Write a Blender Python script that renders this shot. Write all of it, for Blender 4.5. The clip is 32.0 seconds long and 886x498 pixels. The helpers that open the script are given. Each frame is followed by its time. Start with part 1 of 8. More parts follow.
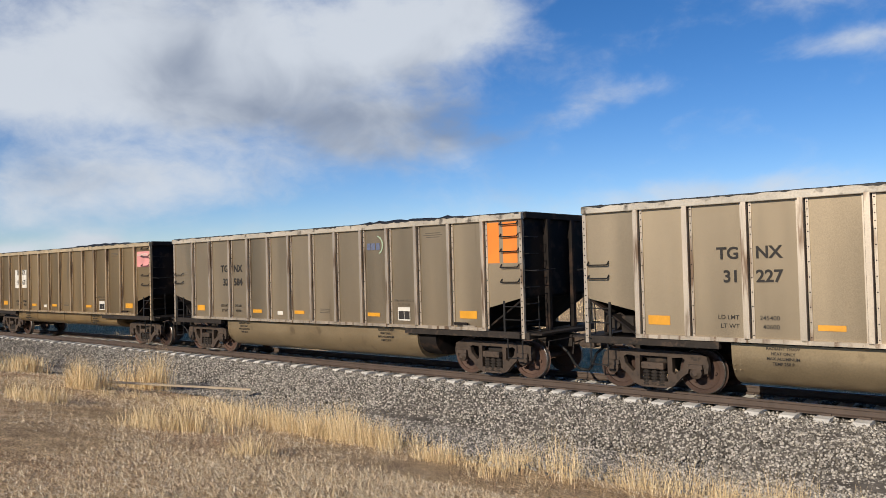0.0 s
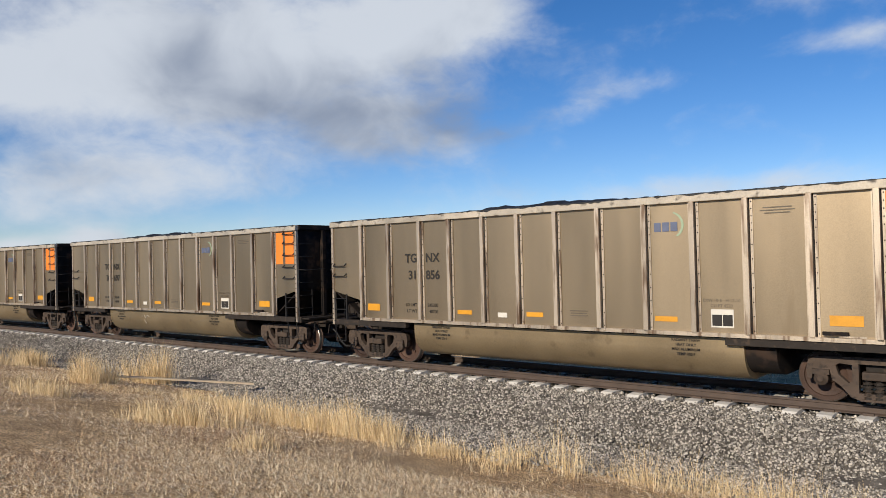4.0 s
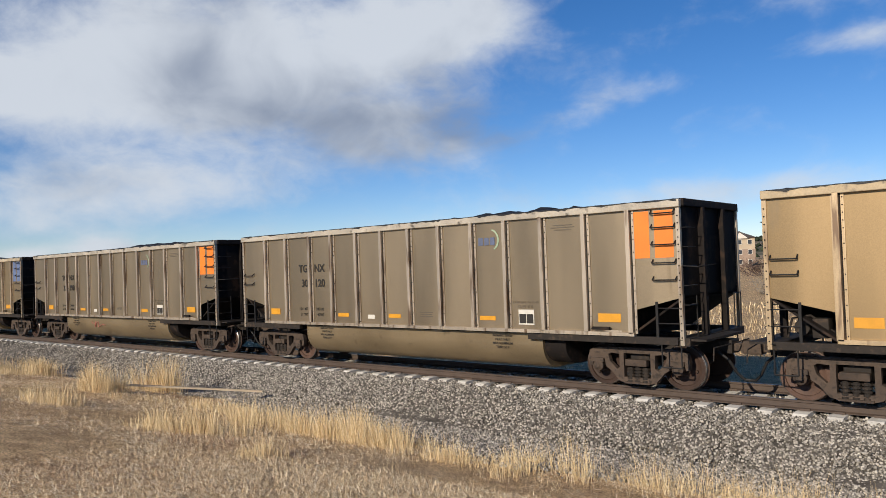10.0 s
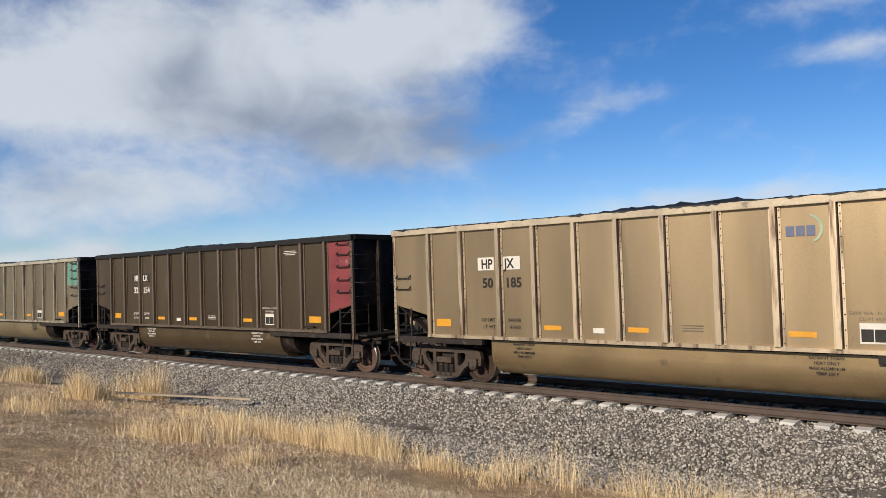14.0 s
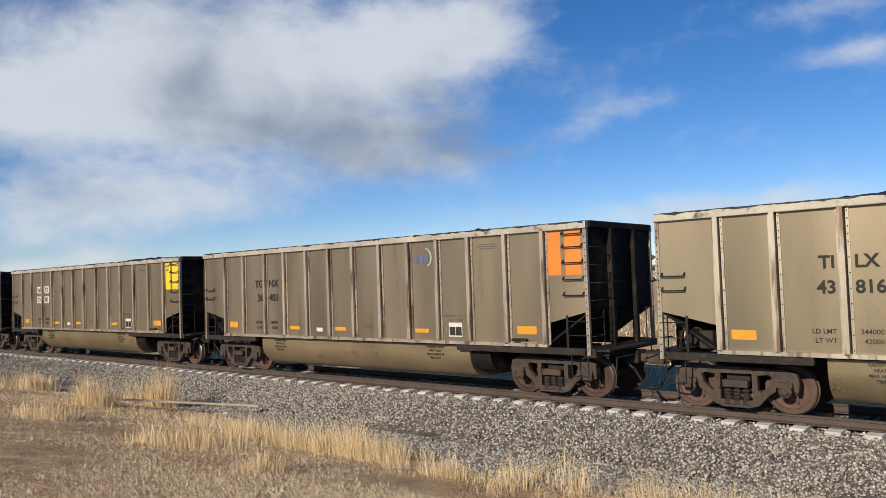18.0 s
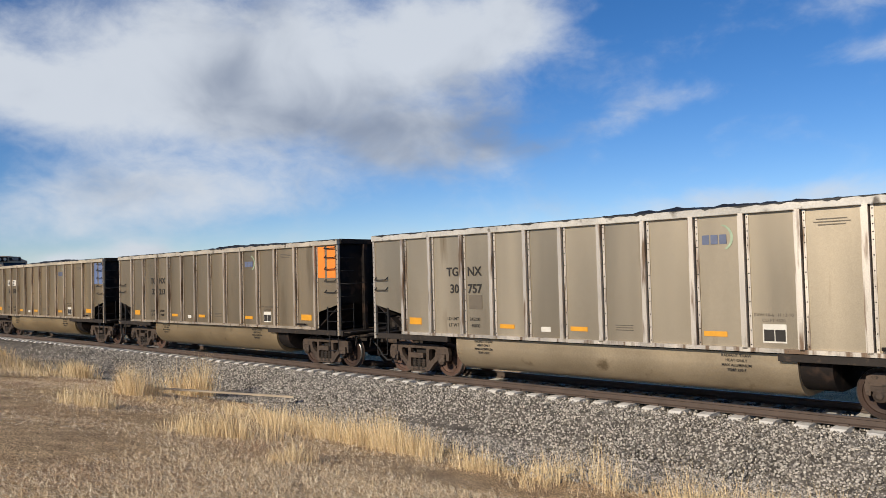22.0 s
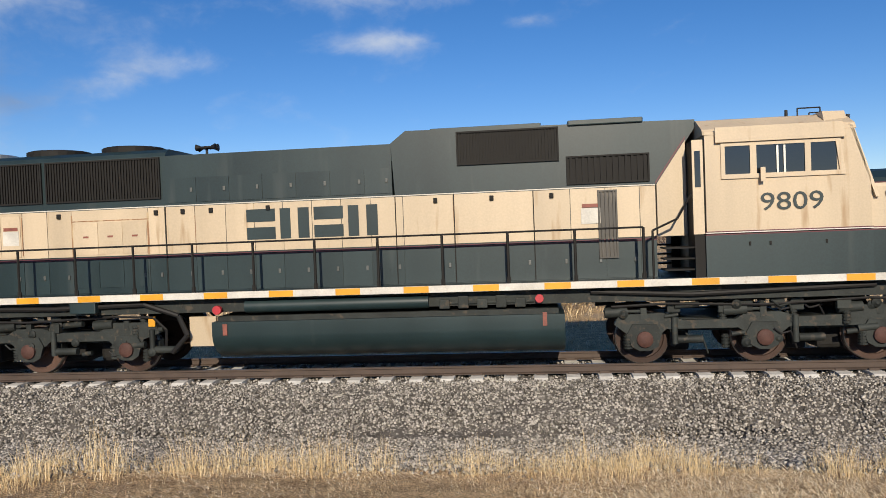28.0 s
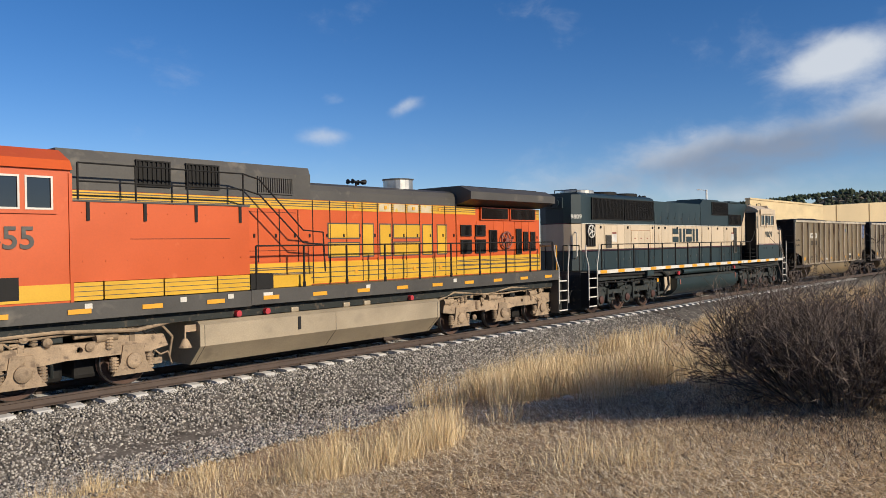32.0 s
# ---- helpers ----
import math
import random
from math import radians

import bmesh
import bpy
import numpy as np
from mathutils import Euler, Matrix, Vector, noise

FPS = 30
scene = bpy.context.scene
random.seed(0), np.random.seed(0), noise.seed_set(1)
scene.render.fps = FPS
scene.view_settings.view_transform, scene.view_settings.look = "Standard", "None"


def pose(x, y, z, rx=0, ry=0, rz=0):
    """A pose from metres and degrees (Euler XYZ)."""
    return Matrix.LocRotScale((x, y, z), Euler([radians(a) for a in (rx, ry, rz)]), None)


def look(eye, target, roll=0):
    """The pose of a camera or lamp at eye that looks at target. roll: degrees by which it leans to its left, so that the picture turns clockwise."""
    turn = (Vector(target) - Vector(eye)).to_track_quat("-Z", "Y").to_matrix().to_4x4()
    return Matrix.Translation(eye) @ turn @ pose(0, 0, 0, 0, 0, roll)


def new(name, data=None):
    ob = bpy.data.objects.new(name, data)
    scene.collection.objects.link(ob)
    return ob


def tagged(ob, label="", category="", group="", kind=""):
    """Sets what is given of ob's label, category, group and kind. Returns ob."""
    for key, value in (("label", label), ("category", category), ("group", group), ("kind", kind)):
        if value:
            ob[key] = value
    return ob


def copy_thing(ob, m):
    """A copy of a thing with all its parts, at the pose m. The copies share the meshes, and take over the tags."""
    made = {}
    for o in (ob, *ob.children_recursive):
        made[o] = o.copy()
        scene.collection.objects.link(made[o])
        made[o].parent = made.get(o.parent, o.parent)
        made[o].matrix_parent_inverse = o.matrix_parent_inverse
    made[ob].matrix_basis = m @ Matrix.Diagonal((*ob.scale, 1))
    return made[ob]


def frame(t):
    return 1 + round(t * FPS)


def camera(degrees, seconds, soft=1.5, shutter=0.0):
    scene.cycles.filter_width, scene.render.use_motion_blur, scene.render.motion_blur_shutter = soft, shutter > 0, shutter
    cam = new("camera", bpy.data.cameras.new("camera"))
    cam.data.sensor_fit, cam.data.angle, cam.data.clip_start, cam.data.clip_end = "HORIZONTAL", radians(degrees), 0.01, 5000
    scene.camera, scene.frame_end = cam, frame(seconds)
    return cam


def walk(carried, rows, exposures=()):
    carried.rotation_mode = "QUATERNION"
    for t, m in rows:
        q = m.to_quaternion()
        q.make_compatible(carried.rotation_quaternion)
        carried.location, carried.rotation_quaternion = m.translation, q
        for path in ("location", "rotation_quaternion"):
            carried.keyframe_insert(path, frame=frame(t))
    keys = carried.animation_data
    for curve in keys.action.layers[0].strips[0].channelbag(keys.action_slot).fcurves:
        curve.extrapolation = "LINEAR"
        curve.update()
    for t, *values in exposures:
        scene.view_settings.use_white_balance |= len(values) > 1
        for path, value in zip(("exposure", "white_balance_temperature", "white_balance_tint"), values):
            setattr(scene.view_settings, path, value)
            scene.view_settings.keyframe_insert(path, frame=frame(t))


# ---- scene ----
cam = camera(61.20, 32.0, 0.6)
EYE = (0.0, -15.495, 2.681)
# seconds, yaw, pitch, roll of the hand-held camera
PATH = [
    (0, 40.81, 1.32, 1.52), (0.5, 40.81, 1.19, 1.50), (1, 40.84, 1.06, 1.47), (1.5, 40.86, 0.98, 1.41),
    (2, 40.92, 0.88, 1.39), (2.5, 40.97, 0.84, 1.34), (4.5, 41.10, 1.00, 1.48), (5, 41.10, 1.02, 1.69),
    (5.5, 41.09, 1.00, 1.89), (6, 41.11, 0.99, 1.89), (6.5, 41.13, 1.01, 1.94), (7, 41.17, 1.06, 1.94),
    (7.5, 41.26, 1.18, 2.00), (8, 41.37, 1.32, 2.10), (8.5, 41.52, 1.45, 2.03), (9, 41.59, 1.51, 2.10),
    (9.5, 41.60, 1.46, 2.09), (10, 41.58, 1.40, 2.00), (10.5, 41.51, 1.32, 1.85), (11, 41.33, 1.25, 1.81),
    (11.5, 41.10, 1.22, 1.62), (12, 40.86, 1.23, 1.52), (12.5, 40.66, 1.31, 1.58), (13, 40.61, 1.55, 1.67),
    (13.5, 40.63, 1.74, 1.78), (14, 40.76, 1.96, 1.78), (14.5, 40.79, 2.03, 1.86), (15, 40.85, 2.06, 1.94),
    (15.5, 40.91, 2.12, 1.92), (17.5, 41.28, 2.34, 2.15), (18, 41.32, 2.45, 1.97), (18.5, 41.34, 2.52, 1.84),
    (19, 41.39, 2.60, 1.70), (19.5, 41.41, 2.59, 1.79), (20, 41.46, 2.55, 1.84), (20.5, 41.52, 2.51, 1.58),
    (21, 41.64, 2.33, 1.58), (21.5, 42.25, 2.21, 1.40), (22, 43.93, 2.08, 1.45), (22.5, 47.06, 1.91, 1.55),
    (23, 51.13, 1.64, 1.55), (23.5, 55.13, 1.23, 1.76), (24, 57.76, 0.88, 1.71), (24.5, 58.44, 0.53, 1.77),
    (25, 56.95, 0.33, 1.67), (25.5, 53.52, 0.17, 1.66), (26, 48.00, 0.06, 1.59), (26.5, 40.28, -0.20, 1.90),
    (27, 31.11, -0.53, 2.15), (27.5, 19.72, -0.95, 2.25), (28, 7.11, -1.35, 2.20), (28.5, -5.72, -1.63, 1.96),
    (29, -18.31, -1.81, 1.62), (29.5, -29.51, -1.41, 1.76), (30, -38.83, -1.19, 1.47), (30.5, -45.50, -0.91, 1.01),
    (31, -48.97, -0.53, 1.03), (31.5, -49.82, -0.29, 0.99), (32, -49.17, -0.27, 0.96),
]
walk(cam, [(t, pose(*EYE, 90 + pitch, roll, yaw)) for t, yaw, pitch, roll in PATH])

# ---- light ----
SUN_EL, SUN_AZ = 23.5, -6.0         # degrees; a low sun behind the camera, a little to the east of square
world = bpy.data.worlds.new("world")
scene.world = world
world.use_nodes = True
wn, wl = world.node_tree.nodes, world.node_tree.links
wn.clear()


def wnode(kind, **inputs):
    n = wn.new(kind)
    for k, v in inputs.items():
        n.inputs[int(k[1:])].default_value = v
    return n


def wmath(op, a, b=None):
    n = wn.new("ShaderNodeMath")
    n.operation = op
    for i, v in enumerate((a, b)):
        if v is None:
            continue
        if isinstance(v, (int, float)):
            n.inputs[i].default_value = v
        else:
            wl.new(v, n.inputs[i])
    return n.outputs[0]


sky = wn.new("ShaderNodeTexSky")
sky.sky_type = "NISHITA"
sky.sun_disc = False
sky.sun_elevation = radians(SUN_EL)
sky.sun_rotation = radians(180 + SUN_AZ)
sky.altitude = 1900
sky.dust_density = 0.5
sky.ozone_density = 2.0
sky_tone = wn.new("ShaderNodeHueSaturation")
sky_tone.inputs["Saturation"].default_value = 1.27
sky_tint = wn.new("ShaderNodeVectorMath")
sky_tint.operation = "MULTIPLY"
sky_tint.inputs[1].default_value = (1.04, 1.035, 1.17)
wl.new(sky.outputs[0], sky_tint.inputs[0])
wl.new(sky_tint.outputs[0], sky_tone.inputs["Color"])

# clouds, by compass bearing (degrees west of north) and height above the horizon
coord = wn.new("ShaderNodeTexCoord")
unit = wn.new("ShaderNodeVectorMath")
unit.operation = "NORMALIZE"
wl.new(coord.outputs["Generated"], unit.inputs[0])
sep = wn.new("ShaderNodeSeparateXYZ")
wl.new(unit.outputs[0], sep.inputs[0])
bearing = wmath("MULTIPLY", wmath("ARCTAN2", wmath("MULTIPLY", sep.outputs[0], -1.0), sep.outputs[1]), 57.2958)
lift = wmath("MULTIPLY", wmath("ARCSINE", sep.outputs[2]), 57.2958)


def cloud_noise(scale, detail, rough=0.55, squash=1.7, shift=0.0):
    flat = wn.new("ShaderNodeCombineXYZ")
    wl.new(wmath("MULTIPLY", bearing, 0.1), flat.inputs[0])
    wl.new(wmath("MULTIPLY", lift, 0.1 * squash), flat.inputs[1])
    flat.inputs[2].default_value = shift
    n = wn.new("ShaderNodeTexNoise")
    n.inputs["Scale"].default_value, n.inputs["Detail"].default_value, n.inputs["Roughness"].default_value = scale, detail, rough
    n.inputs["Distortion"].default_value = 0.35
    wl.new(flat.outputs[0], n.inputs["Vector"])
    return n.outputs["Fac"]


def puff(az, el, wide, high, gain, lean=0.0):
    """A soft bank of cloud round a bearing and a height; lean tilts it."""
    dx = wmath("SUBTRACT", bearing, az)
    dy = wmath("SUBTRACT", wmath("SUBTRACT", lift, el), wmath("MULTIPLY", dx, lean))
    q = wmath("ADD", wmath("POWER", wmath("ABSOLUTE", wmath("DIVIDE", dx, wide)), 2.0), wmath("POWER", wmath("ABSOLUTE", wmath("DIVIDE", dy, high)), 2.0))
    return wmath("MULTIPLY", wmath("EXPONENT", wmath("MULTIPLY", q, -1.0)), gain)


def total(items):
    out = items[0]
    for it in items[1:]:
        out = wmath("ADD", out, it)
    return out


BANKS = [   # the great bank of the west, its white crown, its veil below, and its torn edges
    puff(67, 13.5, 9, 5.5, 1.05), puff(57, 16.5, 10, 5.5, 0.95), puff(43, 17.5, 8.5, 4.2, 1.10), puff(37.5, 18.5, 4.5, 2.6, 0.45), puff(49, 11.5, 9, 3.2, 0.75), puff(62, 7.0, 10, 2.0, 0.55),
    puff(41, 9.0, 9, 2.6, 0.45, -0.1), puff(75.5, 14.0, 5.0, 2.8, 0.70, 0.28), puff(85, 17.5, 4, 1.2, 0.30, 0.2), puff(80, 8.5, 4.5, 2.6, -0.60, 0.3), puff(72, 4.6, 18, 1.8, 0.55), puff(58, 4.2, 10, 1.1, -0.25),
    # wisps to its east
    puff(28.5, 13.2, 2.4, 2.6, 0.40, -0.5), puff(26.5, 12.4, 2.2, 1.0, 0.36, -0.1), puff(12.5, 14.1, 5.5, 0.9, 0.78, -0.04), puff(14, 17.0, 5, 1.4, 0.36, -0.1), puff(21, 4.8, 13, 1.2, 0.68), puff(40, 2.8, 40, 2.0, 0.24), puff(19, 10, 6, 2.4, 0.16, 0.2),
    # small heaps on the horizon
    puff(79.8, 2.0, 2.6, 0.8, 1.1), puff(66.0, 2.1, 2.2, 0.75, 1.3), puff(70.8, 1.7, 1.8, 0.6, 1.0), puff(64.0, 1.6, 2.0, 0.5, 0.6), puff(90, 2.0, 4, 0.7, 0.6),
    # the eastern sky
    puff(-77.0, 12.0, 3.6, 1.6, 1.45, -0.25), puff(-82, 8.5, 6, 2.4, 0.75, -0.1), puff(-70, 6.3, 12, 1.9, 0.85, -0.09), puff(-92, 8, 8, 3.2, 0.6), puff(-46.6, 10.6, 1.4, 0.60, 0.70, -0.38), puff(-40.3, 8.3, 2.6, 0.75, 0.66, -0.05),
    puff(-41, 11.0, 0.9, 0.5, 0.36), puff(-70, 3.6, 15, 1.4, 0.36), puff(-42, 3.0, 14, 1.3, 0.20), puff(0, 15.3, 2, 0.6, 0.36), puff(4, 17.2, 12, 1.0, 0.28),
    # behind the camera
    puff(150, 22, 40, 10, 0.30), puff(-140, 25, 30, 9, 0.30)]
rough_noise = wmath("SUBTRACT", cloud_noise(1.5, 6.0, 0.56), 0.5)
fine_noise = wmath("SUBTRACT", cloud_noise(4.6, 6.0, 0.6, 1.5, 3.0), 0.5)
density = wmath("ADD", total(BANKS), wmath("ADD", wmath("MULTIPLY", rough_noise, 1.25), wmath("MULTIPLY", fine_noise, 0.50)))
cover = wn.new("ShaderNodeMapRange")
cover.interpolation_type = "SMOOTHSTEP"
wl.new(density, cover.inputs[0])
cover.inputs[1].default_value, cover.inputs[2].default_value = 0.10, 1.15
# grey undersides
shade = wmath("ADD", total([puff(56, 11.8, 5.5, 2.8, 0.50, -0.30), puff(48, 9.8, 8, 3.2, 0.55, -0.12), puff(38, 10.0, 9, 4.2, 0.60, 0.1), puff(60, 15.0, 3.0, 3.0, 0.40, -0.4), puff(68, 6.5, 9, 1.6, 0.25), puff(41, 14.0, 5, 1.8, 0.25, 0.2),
                            puff(-72, 5.6, 13, 1.9, 1.0, -0.1), puff(-88, 6.5, 12, 2.6, 0.8)]), wmath("MULTIPLY", wmath("SUBTRACT", cloud_noise(1.3, 5.0, 0.5, 1.3, 9.0), 0.48), 1.5))
shade_fac = wn.new("ShaderNodeMapRange")
shade_fac.interpolation_type = "SMOOTHSTEP"
wl.new(shade, shade_fac.inputs[0])
shade_fac.inputs[1].default_value, shade_fac.inputs[2].default_value = 0.0, 1.0
tone = wn.new("ShaderNodeMix")
tone.data_type = "RGBA"
wl.new(shade_fac.outputs[0], tone.inputs[0])
tone.inputs[6].default_value = (7.3, 7.8, 8.5, 1)
tone.inputs[7].default_value = (2.9, 3.4, 4.4, 1)
both = wn.new("ShaderNodeMix")
both.data_type = "RGBA"
wl.new(wmath("MULTIPLY", cover.outputs[0], 0.93), both.inputs[0])
wl.new(sky_tone.outputs[0], both.inputs[6])
wl.new(tone.outputs[2], both.inputs[7])
sky_bg = wn.new("ShaderNodeBackground")
sky_bg.inputs[1].default_value = 0.09
wl.new(both.outputs[2], sky_bg.inputs[0])
world_out = wn.new("ShaderNodeOutputWorld")
wl.new(sky_bg.outputs[0], world_out.inputs[0])

sun = new("sun", bpy.data.lights.new("sun", "SUN"))
sun.data.energy, sun.data.angle, sun.data.color = 4.9, radians(0.53), (1.0, 0.885, 0.71)
_e, _a = radians(SUN_EL), radians(SUN_AZ)
sun.matrix_world = look((0, 0, 0), (math.sin(_a) * math.cos(_e), math.cos(_a) * math.cos(_e), -math.sin(_e)))
scene.view_settings.exposure = 0.0

# ---- the line of the railway: a wide curve about a centre on the camera's side ----
CURVE, S0 = 1156.5, 1.087           # metres: radius, and where the line runs due east


def along(s, off=0.0, z=0.0):
    """The place at s metres along the line, off metres to its far side."""
    a = (s - S0) / CURVE
    return Vector((S0 + (CURVE + off) * math.sin(a), -CURVE + (CURVE + off) * math.cos(a), z))


def on_line(s, z=0.0):
    """The pose of a vehicle whose middle is s metres along the line."""
    p = along(s)
    return pose(p.x, p.y, z, 0, 0, -math.degrees((s - S0) / CURVE))


V1, V2, V3, V4, V5, V6 = 9.8484, -0.1848, -0.3546, -1.1375, 0.2126, 0.7390
HEAD = 135.549   # the near body corner of the first whole car at mid-clip


def run(t):
    """How far the train has come at t seconds."""
    u = (t - 16) / 16
    return V1 * (t - 16) + 5 * (V2 * u ** 2 + V3 * u ** 3 + V4 * u ** 4 + V5 * u ** 5 + V6 * u ** 6)


# ---- materials ----
def surface(name, base, rough=0.6, metal=0.0, vary=0.18, scale=1.5, grain=40.0, bump=0.15, worn=None, worn_at=0.62, streak=False, tint=False, spec=0.5, spread=0.0):
    """A painted, rusty or earthy surface: two scales of colour change, grain in the relief, and, with worn, patches of a second colour."""
    m = bpy.data.materials.new(name)
    m.use_nodes = True
    nodes, link = m.node_tree.nodes, m.node_tree.links.new
    bsdf = nodes["Principled BSDF"]
    coord, info = nodes.new("ShaderNodeTexCoord"), nodes.new("ShaderNodeObjectInfo")
    shift = nodes.new("ShaderNodeVectorMath")
    shift.operation = "MULTIPLY_ADD"
    comb = nodes.new("ShaderNodeCombineXYZ")
    for i in range(3):
        link(info.outputs["Random"], comb.inputs[i])
    link(comb.outputs[0], shift.inputs[0])
    shift.inputs[1].default_value = (37, 19, 53)
    link(coord.outputs["Object"], shift.inputs[2])
    vec = shift.outputs[0]
    if streak:
        squash = nodes.new("ShaderNodeVectorMath")
        squash.operation = "MULTIPLY"
        squash.inputs[1].default_value = (1, 1, 0.12)
        link(vec, squash.inputs[0])
        svec = squash.outputs[0]
    else:
        svec = vec

    def noise_tex(v, s, detail=4.0):
        n = nodes.new("ShaderNodeTexNoise")
        n.inputs["Scale"].default_value, n.inputs["Detail"].default_value = s, detail
        link(v, n.inputs["Vector"])
        return n.outputs["Fac"]

    big, small = noise_tex(svec, scale), noise_tex(vec, grain, 2.0)
    add = nodes.new("ShaderNodeMath")
    add.operation = "MULTIPLY_ADD"
    link(small, add.inputs[0])
    add.inputs[1].default_value = 0.45
    link(big, add.inputs[2])
    ramp = nodes.new("ShaderNodeMapRange")
    link(add.outputs[0], ramp.inputs[0])
    ramp.inputs[1].default_value, ramp.inputs[2].default_value = 0.45, 1.0
    ramp.inputs[3].default_value, ramp.inputs[4].default_value = 1 - vary, 1 + vary
    level = ramp.outputs[0]
    if spread:
        each = nodes.new("ShaderNodeMapRange")
        link(info.outputs["Random"], each.inputs[0])
        each.inputs[3].default_value, each.inputs[4].default_value = 1 - spread, 1 + spread
        times = nodes.new("ShaderNodeMath")
        times.operation = "MULTIPLY"
        link(level, times.inputs[0])
        link(each.outputs[0], times.inputs[1])
        level = times.outputs[0]
    col = nodes.new("ShaderNodeVectorMath")
    col.operation = "SCALE"
    link(level, col.inputs["Scale"])
    if tint:
        mul = nodes.new("ShaderNodeVectorMath")
        mul.operation = "MULTIPLY"
        mul.inputs[0].default_value = base
        link(info.outputs["Color"], mul.inputs[1])
        link(mul.outputs[0], col.inputs[0])
    else:
        col.inputs[0].default_value = base
    out = col.outputs[0]
    if worn:
        patch = noise_tex(svec, scale * 2.7, 6.0)
        r2 = nodes.new("ShaderNodeMapRange")
        link(patch, r2.inputs[0])
        r2.inputs[1].default_value, r2.inputs[2].default_value = worn_at, worn_at + 0.12
        mix = nodes.new("ShaderNodeMix")
        mix.data_type = "RGBA"
        link(r2.outputs[0], mix.inputs[0])
        link(out, mix.inputs[6])
        mix.inputs[7].default_value = (*worn, 1)
        out = mix.outputs[2]
    link(out, bsdf.inputs["Base Color"])
    rr = nodes.new("ShaderNodeMapRange")
    link(big, rr.inputs[0])
    rr.inputs[3].default_value, rr.inputs[4].default_value = max(rough - 0.12, 0.05), min(rough + 0.12, 1)
    link(rr.outputs[0], bsdf.inputs["Roughness"])
    bsdf.inputs["Metallic"].default_value = metal
    bsdf.inputs["Specular IOR Level"].default_value = spec
    if bump:
        b = nodes.new("ShaderNodeBump")
        b.inputs["Strength"].default_value, b.inputs["Distance"].default_value = bump, 0.01
        link(small, b.inputs["Height"])
        link(b.outputs[0], bsdf.inputs["Normal"])
    return m


CAR_SIDE = surface("dusty_aluminium", (0.325, 0.255, 0.170), 0.46, 0.78, 0.30, 0.8, 60, 0.05, worn=(0.23, 0.175, 0.112), worn_at=0.64, streak=True, tint=True, spread=0.04)
CAR_RIB = surface("worn_aluminium_rib", (0.50, 0.42, 0.33), 0.46, 0.62, 0.26, 2.6, 50, 0.08, worn=(0.20, 0.135, 0.09), worn_at=0.53, streak=True, tint=True)
CAR_TUB = surface("dusty_aluminium_tub", (0.30, 0.228, 0.138), 0.46, 0.6, 0.22, 0.9, 30, 0.05, worn=(0.20, 0.148, 0.09), worn_at=0.62, tint=True)
CAR_CHORD = surface("coal_dusted_chord", (0.44, 0.39, 0.32), 0.6, 0.3, 0.30, 1.6, 30, 0.1, worn=(0.10, 0.085, 0.07), worn_at=0.60, tint=True)
# near-black: coal dust, with the shade on the car ends put into the colour
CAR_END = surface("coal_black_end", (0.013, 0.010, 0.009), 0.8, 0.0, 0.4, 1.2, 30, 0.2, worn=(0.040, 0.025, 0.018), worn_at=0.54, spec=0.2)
UNDER = surface("grimy_steel", (0.026, 0.021, 0.018), 0.75, 0.0, 0.35, 3.0, 40, 0.2, worn=(0.060, 0.042, 0.031), worn_at=0.56, spec=0.25)
TRUCK = surface("brown_grimy_casting", (0.066, 0.047, 0.036), 0.75, 0.0, 0.3, 4.0, 60, 0.2, worn=(0.035, 0.027, 0.022), worn_at=0.54, spec=0.3, spread=0.15)
WHEEL = surface("rusty_wheel", (0.070, 0.041, 0.031), 0.65, 0.1, 0.35, 3.0, 40, 0.1, spec=0.3, spread=0.45)
TREAD = surface("polished_tread", (0.26, 0.24, 0.22), 0.38, 0.8, 0.2, 5, 60, 0.02)
BLACK = surface("black_paint", (0.015, 0.014, 0.014), 0.6, 0.0, 0.25, 3, 50, 0.05, spec=0.3)
COAL = surface("coal", (0.016, 0.016, 0.017), 0.55, 0.0, 0.5, 8, 60, 0.6)
ORANGE_P = surface("orange_end_paint", (0.76, 0.20, 0.022), 0.55, 0.0, 0.12, 2, 40, 0.05)
YELLOW_P = surface("yellow_end_paint", (0.70, 0.52, 0.022), 0.55, 0.0, 0.12, 2, 40, 0.05)
BLUE_P = surface("blue_end_paint", (0.105, 0.145, 0.27), 0.6, 0.0, 0.2, 2, 40, 0.05)
RED_P = surface("faded_red_end_paint", (0.18, 0.032, 0.034), 0.6, 0.0, 0.25, 2, 40, 0.05, worn=(0.27, 0.13, 0.13), worn_at=0.64)
PINK_P = surface("faded_pink_end_paint", (0.62, 0.26, 0.25), 0.6, 0.0, 0.2, 2, 40, 0.05)
GREEN_P = surface("green_end_paint", (0.10, 0.24, 0.19), 0.6, 0.0, 0.2, 2, 40, 0.05)
REFLECT = surface("amber_reflector", (0.60, 0.275, 0.018), 0.5, 0.0, 0.12, 5, 40, 0.02)
WHITE_P = surface("white_decal", (0.60, 0.565, 0.50), 0.6, 0.0, 0.1, 6, 40, 0.02)
INK = surface("dark_lettering", (0.034, 0.031, 0.029), 0.75, 0.0, 0.2, 6, 40, 0.02, spec=0.2)
FAINT = surface("faded_lettering", (0.12, 0.098, 0.072), 0.6, 0.0, 0.2, 6, 40, 0.02)
SCRAWL = surface("purple_spray_paint", (0.10, 0.07, 0.22), 0.6, 0.0, 0.2, 6, 40, 0.02)
SCRAWL_R = surface("red_spray_paint", (0.36, 0.13, 0.10), 0.6, 0.0, 0.2, 6, 40, 0.02)


